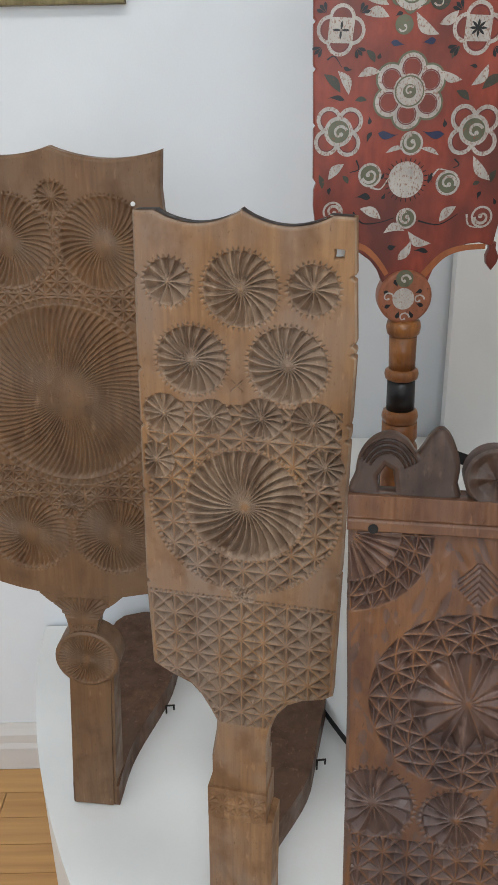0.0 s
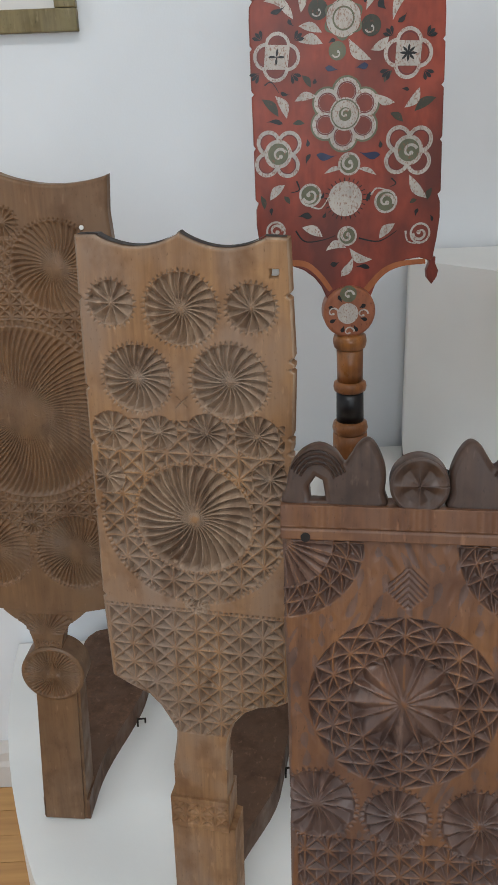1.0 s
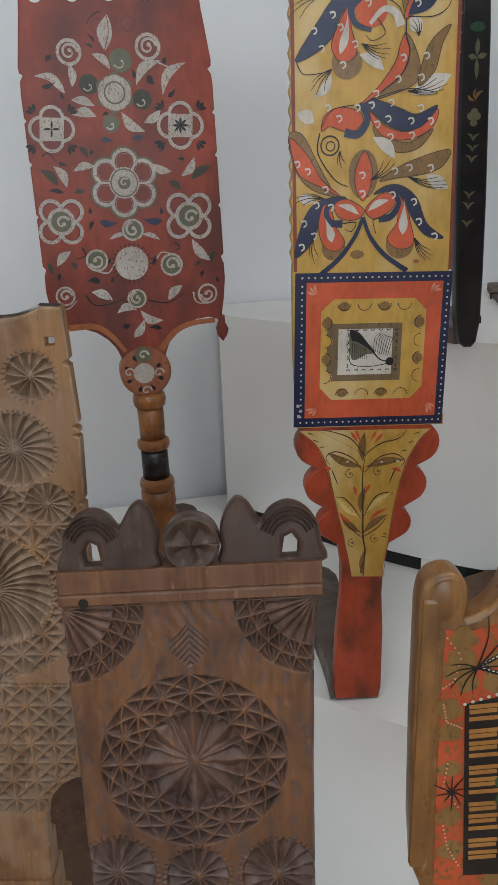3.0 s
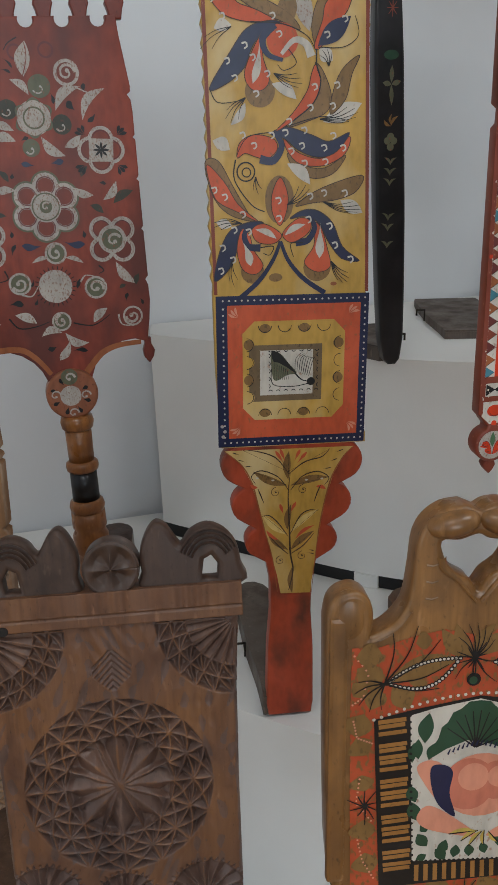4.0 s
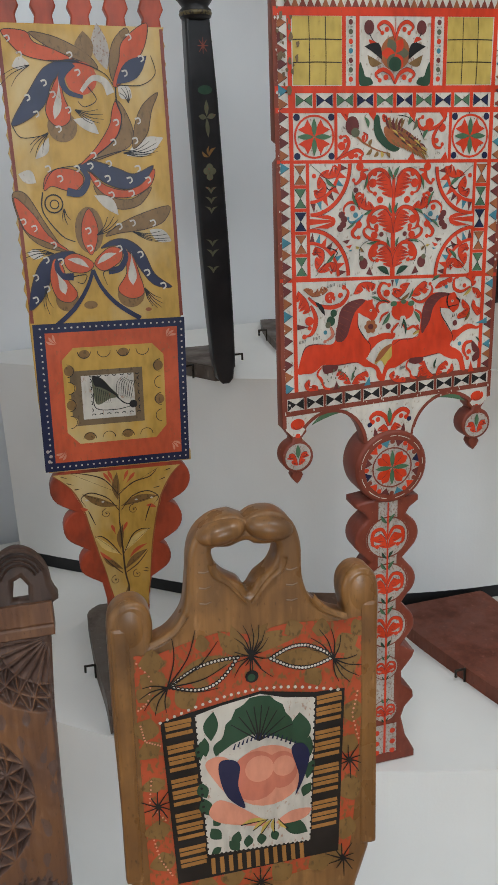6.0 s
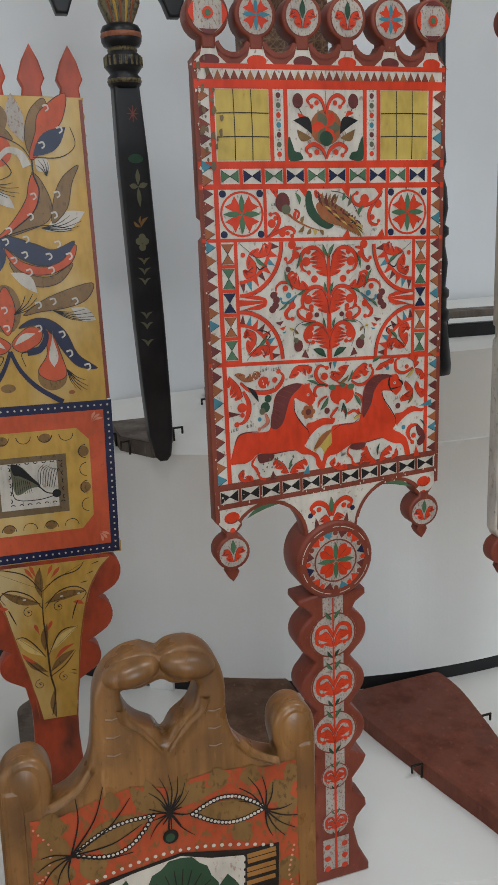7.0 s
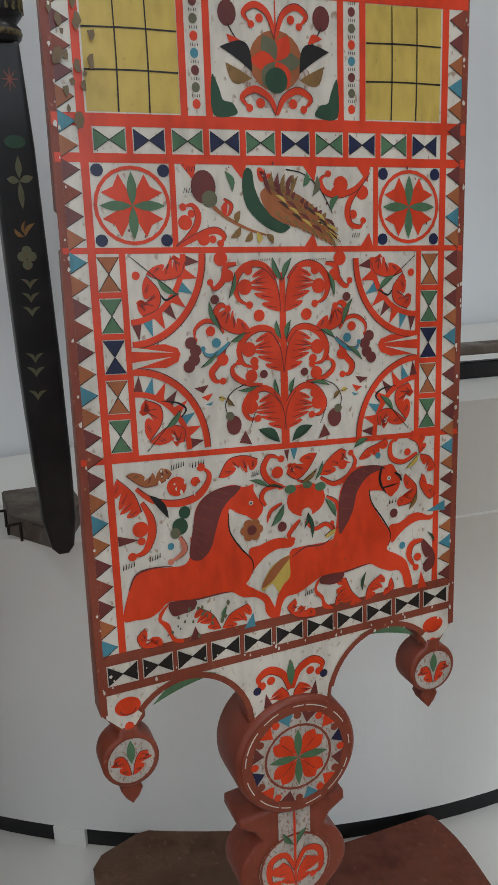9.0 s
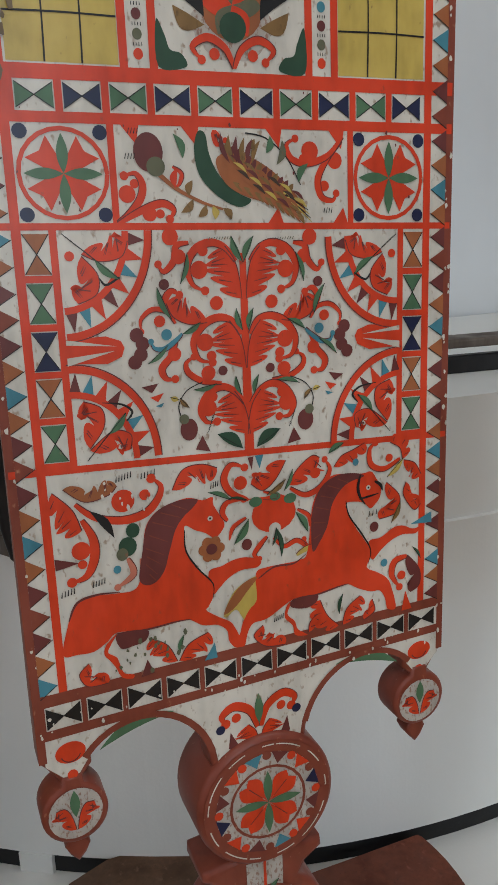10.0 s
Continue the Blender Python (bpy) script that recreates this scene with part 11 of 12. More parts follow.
line(m, [(-0.0043, 0.0156), (-0.0005, 0.0145), (0.0036, 0.0125)], 0.0014, 0.0004, "black", 5)
line(m, [(-0.0043, 0.0156), (-0.0016, 0.0124), (0.0022, 0.0064)], 0.0014, 0.0004, "black", 5)
line(m, [(-0.0043, 0.0156), (-0.0037, 0.0116), (-0.0037, 0.0023)], 0.0014, 0.0004, "black", 5)
line(m, [(-0.0043, 0.0156), (-0.0060, 0.0122), (-0.0087, 0.0088)], 0.0014, 0.0004, "black", 5)
line(m, [(-0.0043, 0.0156), (-0.0077, 0.0142), (-0.0139, 0.0127)], 0.0014, 0.0004, "black", 5)
line(m, [(-0.0043, 0.0156), (-0.0080, 0.0166), (-0.0162, 0.0203)], 0.0014, 0.0004, "black", 5)
line(m, [(-0.0043, 0.0156), (-0.0069, 0.0187), (-0.0093, 0.0228)], 0.0014, 0.0004, "black", 5)
line(m, [(-0.0043, 0.0156), (-0.0048, 0.0196), (-0.0047, 0.0265)], 0.0014, 0.0004, "black", 5)
line(m, [(-0.0043, 0.0156), (-0.0025, 0.0190), (0.0026, 0.0259)], 0.0014, 0.0004, "black", 5)
line(m, [(-0.0043, 0.0156), (-0.0009, 0.0170), (0.0033, 0.0179)], 0.0014, 0.0004, "black", 5)
disc(m, -0.0682, -0.0249, 0.0011, "white", 5, 1.00)
disc(m, -0.0633, -0.0232, 0.0011, "white", 5, 1.00)
disc(m, -0.0584, -0.0215, 0.0011, "white", 5, 1.00)
disc(m, -0.0535, -0.0198, 0.0011, "white", 5, 1.00)
disc(m, -0.0486, -0.0182, 0.0011, "white", 5, 1.00)
disc(m, -0.0437, -0.0167, 0.0011, "white", 5, 1.00)
disc(m, -0.0387, -0.0153, 0.0011, "white", 5, 1.00)
disc(m, -0.0338, -0.0140, 0.0011, "white", 5, 1.00)
disc(m, -0.0289, -0.0129, 0.0011, "white", 5, 1.00)
disc(m, -0.0239, -0.0119, 0.0011, "white", 5, 1.00)
disc(m, -0.0190, -0.0110, 0.0011, "white", 5, 1.00)
disc(m, -0.0140, -0.0104, 0.0011, "white", 5, 1.00)
disc(m, -0.0091, -0.0099, 0.0011, "white", 5, 1.00)
disc(m, -0.0041, -0.0096, 0.0011, "white", 5, 1.00)
disc(m, 0.0009, -0.0095, 0.0011, "white", 5, 1.00)
disc(m, 0.0059, -0.0096, 0.0011, "white", 5, 1.00)
disc(m, 0.0110, -0.0098, 0.0011, "white", 5, 1.00)
disc(m, 0.0160, -0.0102, 0.0011, "white", 5, 1.00)
disc(m, 0.0211, -0.0108, 0.0012, "white", 5, 1.00)
disc(m, 0.0261, -0.0115, 0.0012, "white", 5, 1.00)
disc(m, 0.0312, -0.0124, 0.0012, "white", 5, 1.00)
disc(m, 0.0364, -0.0133, 0.0012, "white", 5, 1.00)
disc(m, 0.0415, -0.0144, 0.0011, "white", 5, 1.00)
disc(m, 0.0466, -0.0155, 0.0012, "white", 5, 1.00)
disc(m, 0.0518, -0.0167, 0.0012, "white", 5, 1.00)
disc(m, 0.0570, -0.0179, 0.0012, "white", 5, 1.00)
disc(m, -0.0816, 0.0202, 0.0007, "pink", 3, 1.00)
disc(m, -0.0791, 0.0168, 0.0007, "pink", 3, 1.00)
disc(m, -0.0765, 0.0135, 0.0007, "pink", 3, 1.00)
disc(m, -0.0740, 0.0101, 0.0007, "pink", 3, 1.00)
disc(m, -0.0726, 0.0063, 0.0007, "pink", 3, 1.00)
disc(m, -0.0734, 0.0018, 0.0007, "pink", 3, 1.00)
disc(m, -0.0743, -0.0028, 0.0007, "pink", 3, 1.00)
disc(m, -0.0752, -0.0074, 0.0007, "pink", 3, 1.00)
disc(m, -0.0767, -0.0098, 0.0007, "pink", 3, 1.00)
disc(m, -0.0786, -0.0111, 0.0007, "pink", 3, 1.00)
disc(m, -0.0804, -0.0125, 0.0007, "pink", 3, 1.00)
disc(m, -0.0822, -0.0138, 0.0007, "pink", 3, 1.00)
disc(m, -0.0814, -0.0255, 0.0007, "pink", 3, 1.00)
disc(m, -0.0809, -0.0277, 0.0007, "pink", 3, 1.00)
disc(m, -0.0804, -0.0299, 0.0007, "pink", 3, 1.00)
disc(m, -0.0799, -0.0321, 0.0007, "pink", 3, 1.00)
disc(m, -0.0795, -0.0343, 0.0007, "pink", 3, 1.00)
disc(m, -0.0790, -0.0365, 0.0007, "pink", 3, 1.00)
disc(m, -0.0778, -0.0380, 0.0007, "pink", 3, 1.00)
disc(m, -0.0760, -0.0387, 0.0007, "pink", 3, 1.00)
disc(m, -0.0742, -0.0395, 0.0007, "pink", 3, 1.00)
disc(m, -0.0724, -0.0403, 0.0007, "pink", 3, 1.00)
disc(m, -0.0706, -0.0411, 0.0007, "pink", 3, 1.00)
disc(m, -0.0688, -0.0419, 0.0007, "pink", 3, 1.00)
disc(m, -0.0764, -0.0677, 0.0007, "pink", 3, 1.00)
disc(m, -0.0768, -0.0709, 0.0007, "pink", 3, 1.00)
disc(m, -0.0771, -0.0742, 0.0007, "pink", 3, 1.00)
disc(m, -0.0775, -0.0774, 0.0007, "pink", 3, 1.00)
disc(m, -0.0779, -0.0807, 0.0007, "pink", 3, 1.00)
disc(m, -0.0782, -0.0839, 0.0007, "pink", 3, 1.00)
disc(m, -0.0775, -0.0868, 0.0007, "pink", 3, 1.00)
disc(m, -0.0756, -0.0894, 0.0007, "pink", 3, 1.00)
disc(m, -0.0737, -0.0919, 0.0007, "pink", 3, 1.00)
disc(m, -0.0719, -0.0944, 0.0007, "pink", 3, 1.00)
disc(m, -0.0700, -0.0970, 0.0007, "pink", 3, 1.00)
disc(m, -0.0681, -0.0995, 0.0007, "pink", 3, 1.00)
disc(m, -0.0768, -0.1137, 0.0007, "pink", 3, 1.00)
disc(m, -0.0761, -0.1166, 0.0007, "pink", 3, 1.00)
disc(m, -0.0755, -0.1196, 0.0007, "pink", 3, 1.00)
disc(m, -0.0749, -0.1226, 0.0008, "pink", 3, 1.00)
disc(m, -0.0742, -0.1255, 0.0007, "pink", 3, 1.00)
disc(m, -0.0736, -0.1285, 0.0007, "pink", 3, 1.00)
disc(m, -0.0725, -0.1313, 0.0007, "pink", 3, 1.00)
disc(m, -0.0711, -0.1339, 0.0007, "pink", 3, 1.00)
disc(m, -0.0697, -0.1364, 0.0007, "pink", 3, 1.00)
disc(m, -0.0683, -0.1390, 0.0008, "pink", 3, 1.00)
disc(m, -0.0668, -0.1416, 0.0008, "pink", 3, 1.00)
disc(m, -0.0654, -0.1441, 0.0007, "pink", 3, 1.00)
disc(m, 0.0714, -0.0213, 0.0008, "pink", 3, 1.00)
disc(m, 0.0707, -0.0245, 0.0008, "pink", 3, 1.00)
disc(m, 0.0700, -0.0278, 0.0008, "pink", 3, 1.00)
disc(m, 0.0693, -0.0310, 0.0008, "pink", 3, 1.00)
disc(m, 0.0685, -0.0342, 0.0008, "pink", 3, 1.00)
disc(m, 0.0678, -0.0374, 0.0008, "pink", 3, 1.00)
disc(m, 0.0679, -0.0408, 0.0008, "pink", 3, 1.00)
disc(m, 0.0687, -0.0442, 0.0008, "pink", 3, 1.00)
disc(m, 0.0696, -0.0477, 0.0008, "pink", 3, 1.00)
disc(m, 0.0705, -0.0512, 0.0008, "pink", 3, 1.00)
disc(m, 0.0713, -0.0546, 0.0008, "pink", 3, 1.00)
disc(m, 0.0722, -0.0581, 0.0008, "pink", 3, 1.00)
disc(m, -0.0044, 0.0006, 0.0046, "black", 6, 1.00)
disc(m, -0.0047, 0.0000, 0.0027, "deep", 7, 1.00)
done(m, "olive sprays with white dotted edges")
m = motif(F, "painted_letter_band")
poly(m, [(-0.0682, -0.0249), (-0.0440, -0.0193), (0.0010, -0.0112), (0.0400, -0.0175), (0.0619, -0.0172), (0.0566, -0.1471), (-0.0615, -0.1519)], "black", 6)
line(m, [(-0.0653, -0.0270), (-0.0471, -0.0253)], 0.0030, 0.0030, "gold", 7)
line(m, [(-0.0649, -0.0306), (-0.0477, -0.0288)], 0.0030, 0.0030, "gold", 7)
line(m, [(-0.0649, -0.0356), (-0.0466, -0.0339)], 0.0030, 0.0030, "gold", 7)
line(m, [(-0.0644, -0.0443), (-0.0460, -0.0426)], 0.0030, 0.0030, "gold", 7)
line(m, [(-0.0640, -0.0479), (-0.0466, -0.0461)], 0.0030, 0.0030, "gold", 7)
line(m, [(-0.0639, -0.0530), (-0.0454, -0.0514)], 0.0030, 0.0030, "gold", 7)
line(m, [(-0.0635, -0.0566), (-0.0461, -0.0549)], 0.0030, 0.0030, "gold", 7)
line(m, [(-0.0634, -0.0617), (-0.0449, -0.0602)], 0.0030, 0.0030, "gold", 7)
line(m, [(-0.0629, -0.0706), (-0.0443, -0.0690)], 0.0030, 0.0030, "gold", 7)
line(m, [(-0.0625, -0.0743), (-0.0449, -0.0726)], 0.0030, 0.0030, "gold", 7)
line(m, [(-0.0624, -0.0795), (-0.0437, -0.0780)], 0.0030, 0.0030, "gold", 7)
line(m, [(-0.0620, -0.0832), (-0.0444, -0.0816)], 0.0030, 0.0030, "gold", 7)
line(m, [(-0.0619, -0.0884), (-0.0432, -0.0870)], 0.0030, 0.0030, "gold", 7)
line(m, [(-0.0614, -0.0975), (-0.0426, -0.0961)], 0.0030, 0.0030, "gold", 7)
line(m, [(-0.0609, -0.1013), (-0.0432, -0.0997)], 0.0030, 0.0030, "gold", 7)
line(m, [(-0.0609, -0.1066), (-0.0420, -0.1052)], 0.0030, 0.0030, "gold", 7)
line(m, [(-0.0604, -0.1104), (-0.0426, -0.1089)], 0.0030, 0.0030, "gold", 7)
line(m, [(-0.0603, -0.1158), (-0.0414, -0.1144)], 0.0030, 0.0030, "gold", 7)
line(m, [(-0.0598, -0.1250), (-0.0408, -0.1237)], 0.0030, 0.0030, "gold", 7)
line(m, [(-0.0594, -0.1289), (-0.0414, -0.1274)], 0.0030, 0.0030, "gold", 7)
line(m, [(-0.0593, -0.1343), (-0.0402, -0.1331)], 0.0030, 0.0030, "gold", 7)
line(m, [(-0.0589, -0.1382), (-0.0409, -0.1368)], 0.0030, 0.0030, "gold", 7)
line(m, [(0.0414, -0.0224), (0.0596, -0.0208)], 0.0030, 0.0030, "gold", 7)
line(m, [(0.0415, -0.0260), (0.0597, -0.0244)], 0.0030, 0.0030, "gold", 7)
line(m, [(0.0410, -0.0314), (0.0592, -0.0298)], 0.0030, 0.0030, "gold", 7)
line(m, [(0.0410, -0.0350), (0.0593, -0.0334)], 0.0030, 0.0030, "gold", 7)
line(m, [(0.0405, -0.0404), (0.0588, -0.0388)], 0.0030, 0.0030, "gold", 7)
line(m, [(0.0401, -0.0495), (0.0584, -0.0480)], 0.0030, 0.0030, "gold", 7)
line(m, [(0.0401, -0.0532), (0.0585, -0.0517)], 0.0030, 0.0030, "gold", 7)
line(m, [(0.0396, -0.0586), (0.0580, -0.0571)], 0.0030, 0.0030, "gold", 7)
line(m, [(0.0396, -0.0623), (0.0581, -0.0609)], 0.0030, 0.0030, "gold", 7)
line(m, [(0.0391, -0.0678), (0.0576, -0.0664)], 0.0030, 0.0030, "gold", 7)
line(m, [(0.0386, -0.0771), (0.0572, -0.0757)], 0.0030, 0.0030, "gold", 7)
line(m, [(0.0387, -0.0809), (0.0573, -0.0795)], 0.0030, 0.0030, "gold", 7)
line(m, [(0.0382, -0.0864), (0.0568, -0.0851)], 0.0030, 0.0030, "gold", 7)
line(m, [(0.0382, -0.0902), (0.0568, -0.0889)], 0.0030, 0.0030, "gold", 7)
line(m, [(0.0377, -0.0958), (0.0564, -0.0945)], 0.0030, 0.0030, "gold", 7)
line(m, [(0.0372, -0.1053), (0.0559, -0.1040)], 0.0030, 0.0030, "gold", 7)
line(m, [(0.0372, -0.1091), (0.0560, -0.1079)], 0.0030, 0.0030, "gold", 7)
line(m, [(0.0367, -0.1148), (0.0555, -0.1136)], 0.0030, 0.0030, "gold", 7)
line(m, [(0.0367, -0.1187), (0.0556, -0.1175)], 0.0030, 0.0030, "gold", 7)
line(m, [(0.0362, -0.1244), (0.0551, -0.1232)], 0.0030, 0.0030, "gold", 7)
line(m, [(-0.0362, -0.1357), (-0.0360, -0.1486)], 0.0030, 0.0030, "gold", 7)
line(m, [(-0.0299, -0.1356), (-0.0295, -0.1486)], 0.0030, 0.0030, "gold", 7)
line(m, [(-0.0235, -0.1355), (-0.0231, -0.1485)], 0.0030, 0.0030, "gold", 7)
line(m, [(-0.0171, -0.1354), (-0.0167, -0.1485)], 0.0030, 0.0030, "gold", 7)
line(m, [(-0.0106, -0.1354), (-0.0102, -0.1484)], 0.0030, 0.0030, "gold", 7)
line(m, [(-0.0041, -0.1353), (-0.0037, -0.1484)], 0.0030, 0.0030, "gold", 7)
line(m, [(0.0024, -0.1352), (0.0029, -0.1483)], 0.0030, 0.0030, "gold", 7)
line(m, [(0.0089, -0.1351), (0.0094, -0.1483)], 0.0030, 0.0030, "gold", 7)
line(m, [(0.0154, -0.1350), (0.0160, -0.1482)], 0.0030, 0.0030, "gold", 7)
line(m, [(0.0220, -0.1350), (0.0226, -0.1481)], 0.0030, 0.0030, "gold", 7)
line(m, [(0.0286, -0.1349), (0.0292, -0.1481)], 0.0030, 0.0030, "gold", 7)
done(m, "black band with rows of plain gold bars")
m = motif(F, "painted_white_panel")
poly(m, [(-0.0446, -0.0230), (-0.0278, -0.0184), (0.0010, -0.0132), (0.0189, -0.0184), (0.0403, -0.0211), (0.0353, -0.1347), (-0.0396, -0.1325)], "white", 8)
disc(m, -0.0446, -0.0230, 0.0009, "black", 9, 1.00)
disc(m, 0.0403, -0.0211, 0.0010, "black", 9, 1.00)
disc(m, -0.0396, -0.1325, 0.0010, "black", 9, 1.00)
disc(m, -0.0444, -0.0276, 0.0009, "black", 9, 1.00)
disc(m, 0.0401, -0.0258, 0.0010, "black", 9, 1.00)
disc(m, -0.0364, -0.1326, 0.0010, "black", 9, 1.00)
disc(m, -0.0442, -0.0321, 0.0009, "black", 9, 1.00)
disc(m, 0.0399, -0.0306, 0.0010, "black", 9, 1.00)
disc(m, -0.0332, -0.1327, 0.0010, "black", 9, 1.00)
disc(m, -0.0440, -0.0367, 0.0009, "black", 9, 1.00)
disc(m, 0.0397, -0.0354, 0.0010, "black", 9, 1.00)
disc(m, -0.0300, -0.1328, 0.0010, "black", 9, 1.00)
disc(m, -0.0438, -0.0414, 0.0009, "black", 9, 1.00)
disc(m, 0.0395, -0.0401, 0.0010, "black", 9, 1.00)
disc(m, -0.0268, -0.1329, 0.0010, "black", 9, 1.00)
disc(m, -0.0436, -0.0460, 0.0009, "black", 9, 1.00)
disc(m, 0.0393, -0.0450, 0.0010, "black", 9, 1.00)
disc(m, -0.0236, -0.1330, 0.0010, "black", 9, 1.00)
disc(m, -0.0434, -0.0506, 0.0010, "black", 9, 1.00)
disc(m, 0.0391, -0.0498, 0.0010, "black", 9, 1.00)
disc(m, -0.0204, -0.1331, 0.0010, "black", 9, 1.00)
disc(m, -0.0431, -0.0553, 0.0010, "black", 9, 1.00)
disc(m, 0.0388, -0.0546, 0.0010, "black", 9, 1.00)
disc(m, -0.0171, -0.1332, 0.0010, "black", 9, 1.00)
disc(m, -0.0429, -0.0600, 0.0010, "black", 9, 1.00)
disc(m, 0.0386, -0.0595, 0.0010, "black", 9, 1.00)
disc(m, -0.0139, -0.1333, 0.0010, "black", 9, 1.00)
disc(m, -0.0427, -0.0647, 0.0009, "black", 9, 1.00)
disc(m, 0.0384, -0.0644, 0.0010, "black", 9, 1.00)
disc(m, -0.0107, -0.1334, 0.0010, "black", 9, 1.00)
disc(m, -0.0425, -0.0694, 0.0009, "black", 9, 1.00)
disc(m, 0.0382, -0.0693, 0.0010, "black", 9, 1.00)
disc(m, -0.0074, -0.1335, 0.0010, "black", 9, 1.00)
disc(m, -0.0423, -0.0742, 0.0010, "black", 9, 1.00)
disc(m, 0.0380, -0.0742, 0.0010, "black", 9, 1.00)
disc(m, -0.0042, -0.1336, 0.0010, "black", 9, 1.00)
disc(m, -0.0421, -0.0789, 0.0010, "black", 9, 1.00)
disc(m, 0.0378, -0.0791, 0.0010, "black", 9, 1.00)
disc(m, -0.0009, -0.1337, 0.0010, "black", 9, 1.00)
disc(m, -0.0418, -0.0837, 0.0010, "black", 9, 1.00)
disc(m, 0.0376, -0.0841, 0.0010, "black", 9, 1.00)
disc(m, 0.0024, -0.1337, 0.0010, "black", 9, 1.00)
disc(m, -0.0416, -0.0885, 0.0009, "black", 9, 1.00)
disc(m, 0.0373, -0.0891, 0.0010, "black", 9, 1.00)
disc(m, 0.0056, -0.1338, 0.0010, "black", 9, 1.00)
disc(m, -0.0414, -0.0933, 0.0010, "black", 9, 1.00)
disc(m, 0.0371, -0.0941, 0.0010, "black", 9, 1.00)
disc(m, 0.0089, -0.1339, 0.0010, "black", 9, 1.00)
disc(m, -0.0412, -0.0981, 0.0010, "black", 9, 1.00)
disc(m, 0.0369, -0.0991, 0.0010, "black", 9, 1.00)
disc(m, 0.0122, -0.1340, 0.0010, "black", 9, 1.00)
disc(m, -0.0409, -0.1030, 0.0010, "black", 9, 1.00)
disc(m, 0.0367, -0.1041, 0.0010, "black", 9, 1.00)
disc(m, 0.0155, -0.1341, 0.0010, "black", 9, 1.00)
disc(m, -0.0407, -0.1079, 0.0010, "black", 9, 1.00)
disc(m, 0.0365, -0.1092, 0.0010, "black", 9, 1.00)
disc(m, 0.0188, -0.1342, 0.0010, "black", 9, 1.00)
disc(m, -0.0405, -0.1128, 0.0010, "black", 9, 1.00)
disc(m, 0.0362, -0.1142, 0.0010, "black", 9, 1.00)
disc(m, 0.0221, -0.1343, 0.0010, "black", 9, 1.00)
disc(m, -0.0403, -0.1177, 0.0010, "black", 9, 1.00)
disc(m, 0.0360, -0.1193, 0.0010, "black", 9, 1.00)
disc(m, 0.0254, -0.1344, 0.0010, "black", 9, 1.00)
disc(m, -0.0400, -0.1226, 0.0010, "black", 9, 1.00)
disc(m, 0.0358, -0.1244, 0.0010, "black", 9, 1.00)
disc(m, 0.0287, -0.1345, 0.0010, "black", 9, 1.00)
disc(m, -0.0398, -0.1276, 0.0010, "black", 9, 1.00)
disc(m, 0.0356, -0.1295, 0.0010, "black", 9, 1.00)
disc(m, 0.0320, -0.1346, 0.0010, "black", 9, 1.00)
disc(m, -0.0396, -0.1325, 0.0010, "black", 9, 1.00)
disc(m, 0.0353, -0.1347, 0.0011, "black", 9, 1.00)
disc(m, 0.0353, -0.1347, 0.0011, "black", 9, 1.00)
done(m)
m = motif(F, "painted_fruit")
poly(m, [(-0.0285, -0.0540), (-0.0280, -0.0449), (-0.0255, -0.0403), (-0.0237, -0.0325), (-0.0198, -0.0292), (-0.0167, -0.0223), (-0.0115, -0.0199), (-0.0063, -0.0150), (0.0009, -0.0144), (0.0076, -0.0152), (0.0120, -0.0199), (0.0166, -0.0229), (0.0189, -0.0297), (0.0229, -0.0349), (0.0246, -0.0440), (0.0264, -0.0475), (0.0260, -0.0549), (0.0105, -0.0467), (-0.0062, -0.0429), (-0.0201, -0.0486)], "deep", 9)
line(m, [(-0.0007, -0.0482), (-0.0199, -0.0334)], 0.0012, 0.0006, "black", 10)
line(m, [(-0.0007, -0.0482), (-0.0144, -0.0281)], 0.0012, 0.0006, "black", 10)
line(m, [(-0.0007, -0.0482), (-0.0090, -0.0241)], 0.0012, 0.0006, "black", 10)
line(m, [(-0.0007, -0.0482), (-0.0036, -0.0219)], 0.0012, 0.0006, "black", 10)
line(m, [(-0.0007, -0.0482), (0.0018, -0.0216)], 0.0012, 0.0006, "black", 10)
line(m, [(-0.0007, -0.0482), (0.0072, -0.0233)], 0.0012, 0.0006, "black", 10)
line(m, [(-0.0007, -0.0482), (0.0127, -0.0269)], 0.0012, 0.0006, "black", 10)
line(m, [(-0.0007, -0.0482), (0.0182, -0.0323)], 0.0012, 0.0006, "black", 10)
line(m, [(-0.0007, -0.0482), (0.0237, -0.0391)], 0.0012, 0.0006, "black", 10)
leaf(m, 0.0289, -0.0584, 0.0288, -0.0310, 0.0162, 0.00, "deep", 9)
leaf(m, 0.0318, -0.0711, 0.0360, -0.0501, 0.0086, 0.00, "deep", 9)
leaf(m, -0.0343, -0.0436, -0.0319, -0.0217, 0.0104, 0.05, "deep", 9)
leaf(m, -0.0381, -0.0551, -0.0386, -0.0401, 0.0072, 0.05, "deep", 9)
leaf(m, -0.0313, -0.0561, -0.0266, -0.0432, 0.0066, 0.05, "deep", 9)
leaf(m, -0.0422, -0.0575, -0.0413, -0.0427, 0.0060, 0.05, "deep", 9)
leaf(m, 0.0333, -0.0838, 0.0390, -0.0690, 0.0070, 0.05, "deep", 9)
leaf(m, -0.0388, -0.0870, -0.0427, -0.0742, 0.0084, 0.05, "deep", 9)
leaf(m, -0.0364, -0.1014, -0.0416, -0.0866, 0.0096, 0.05, "deep", 9)
leaf(m, -0.0297, -0.1214, -0.0366, -0.1114, 0.0086, 0.05, "deep", 9)
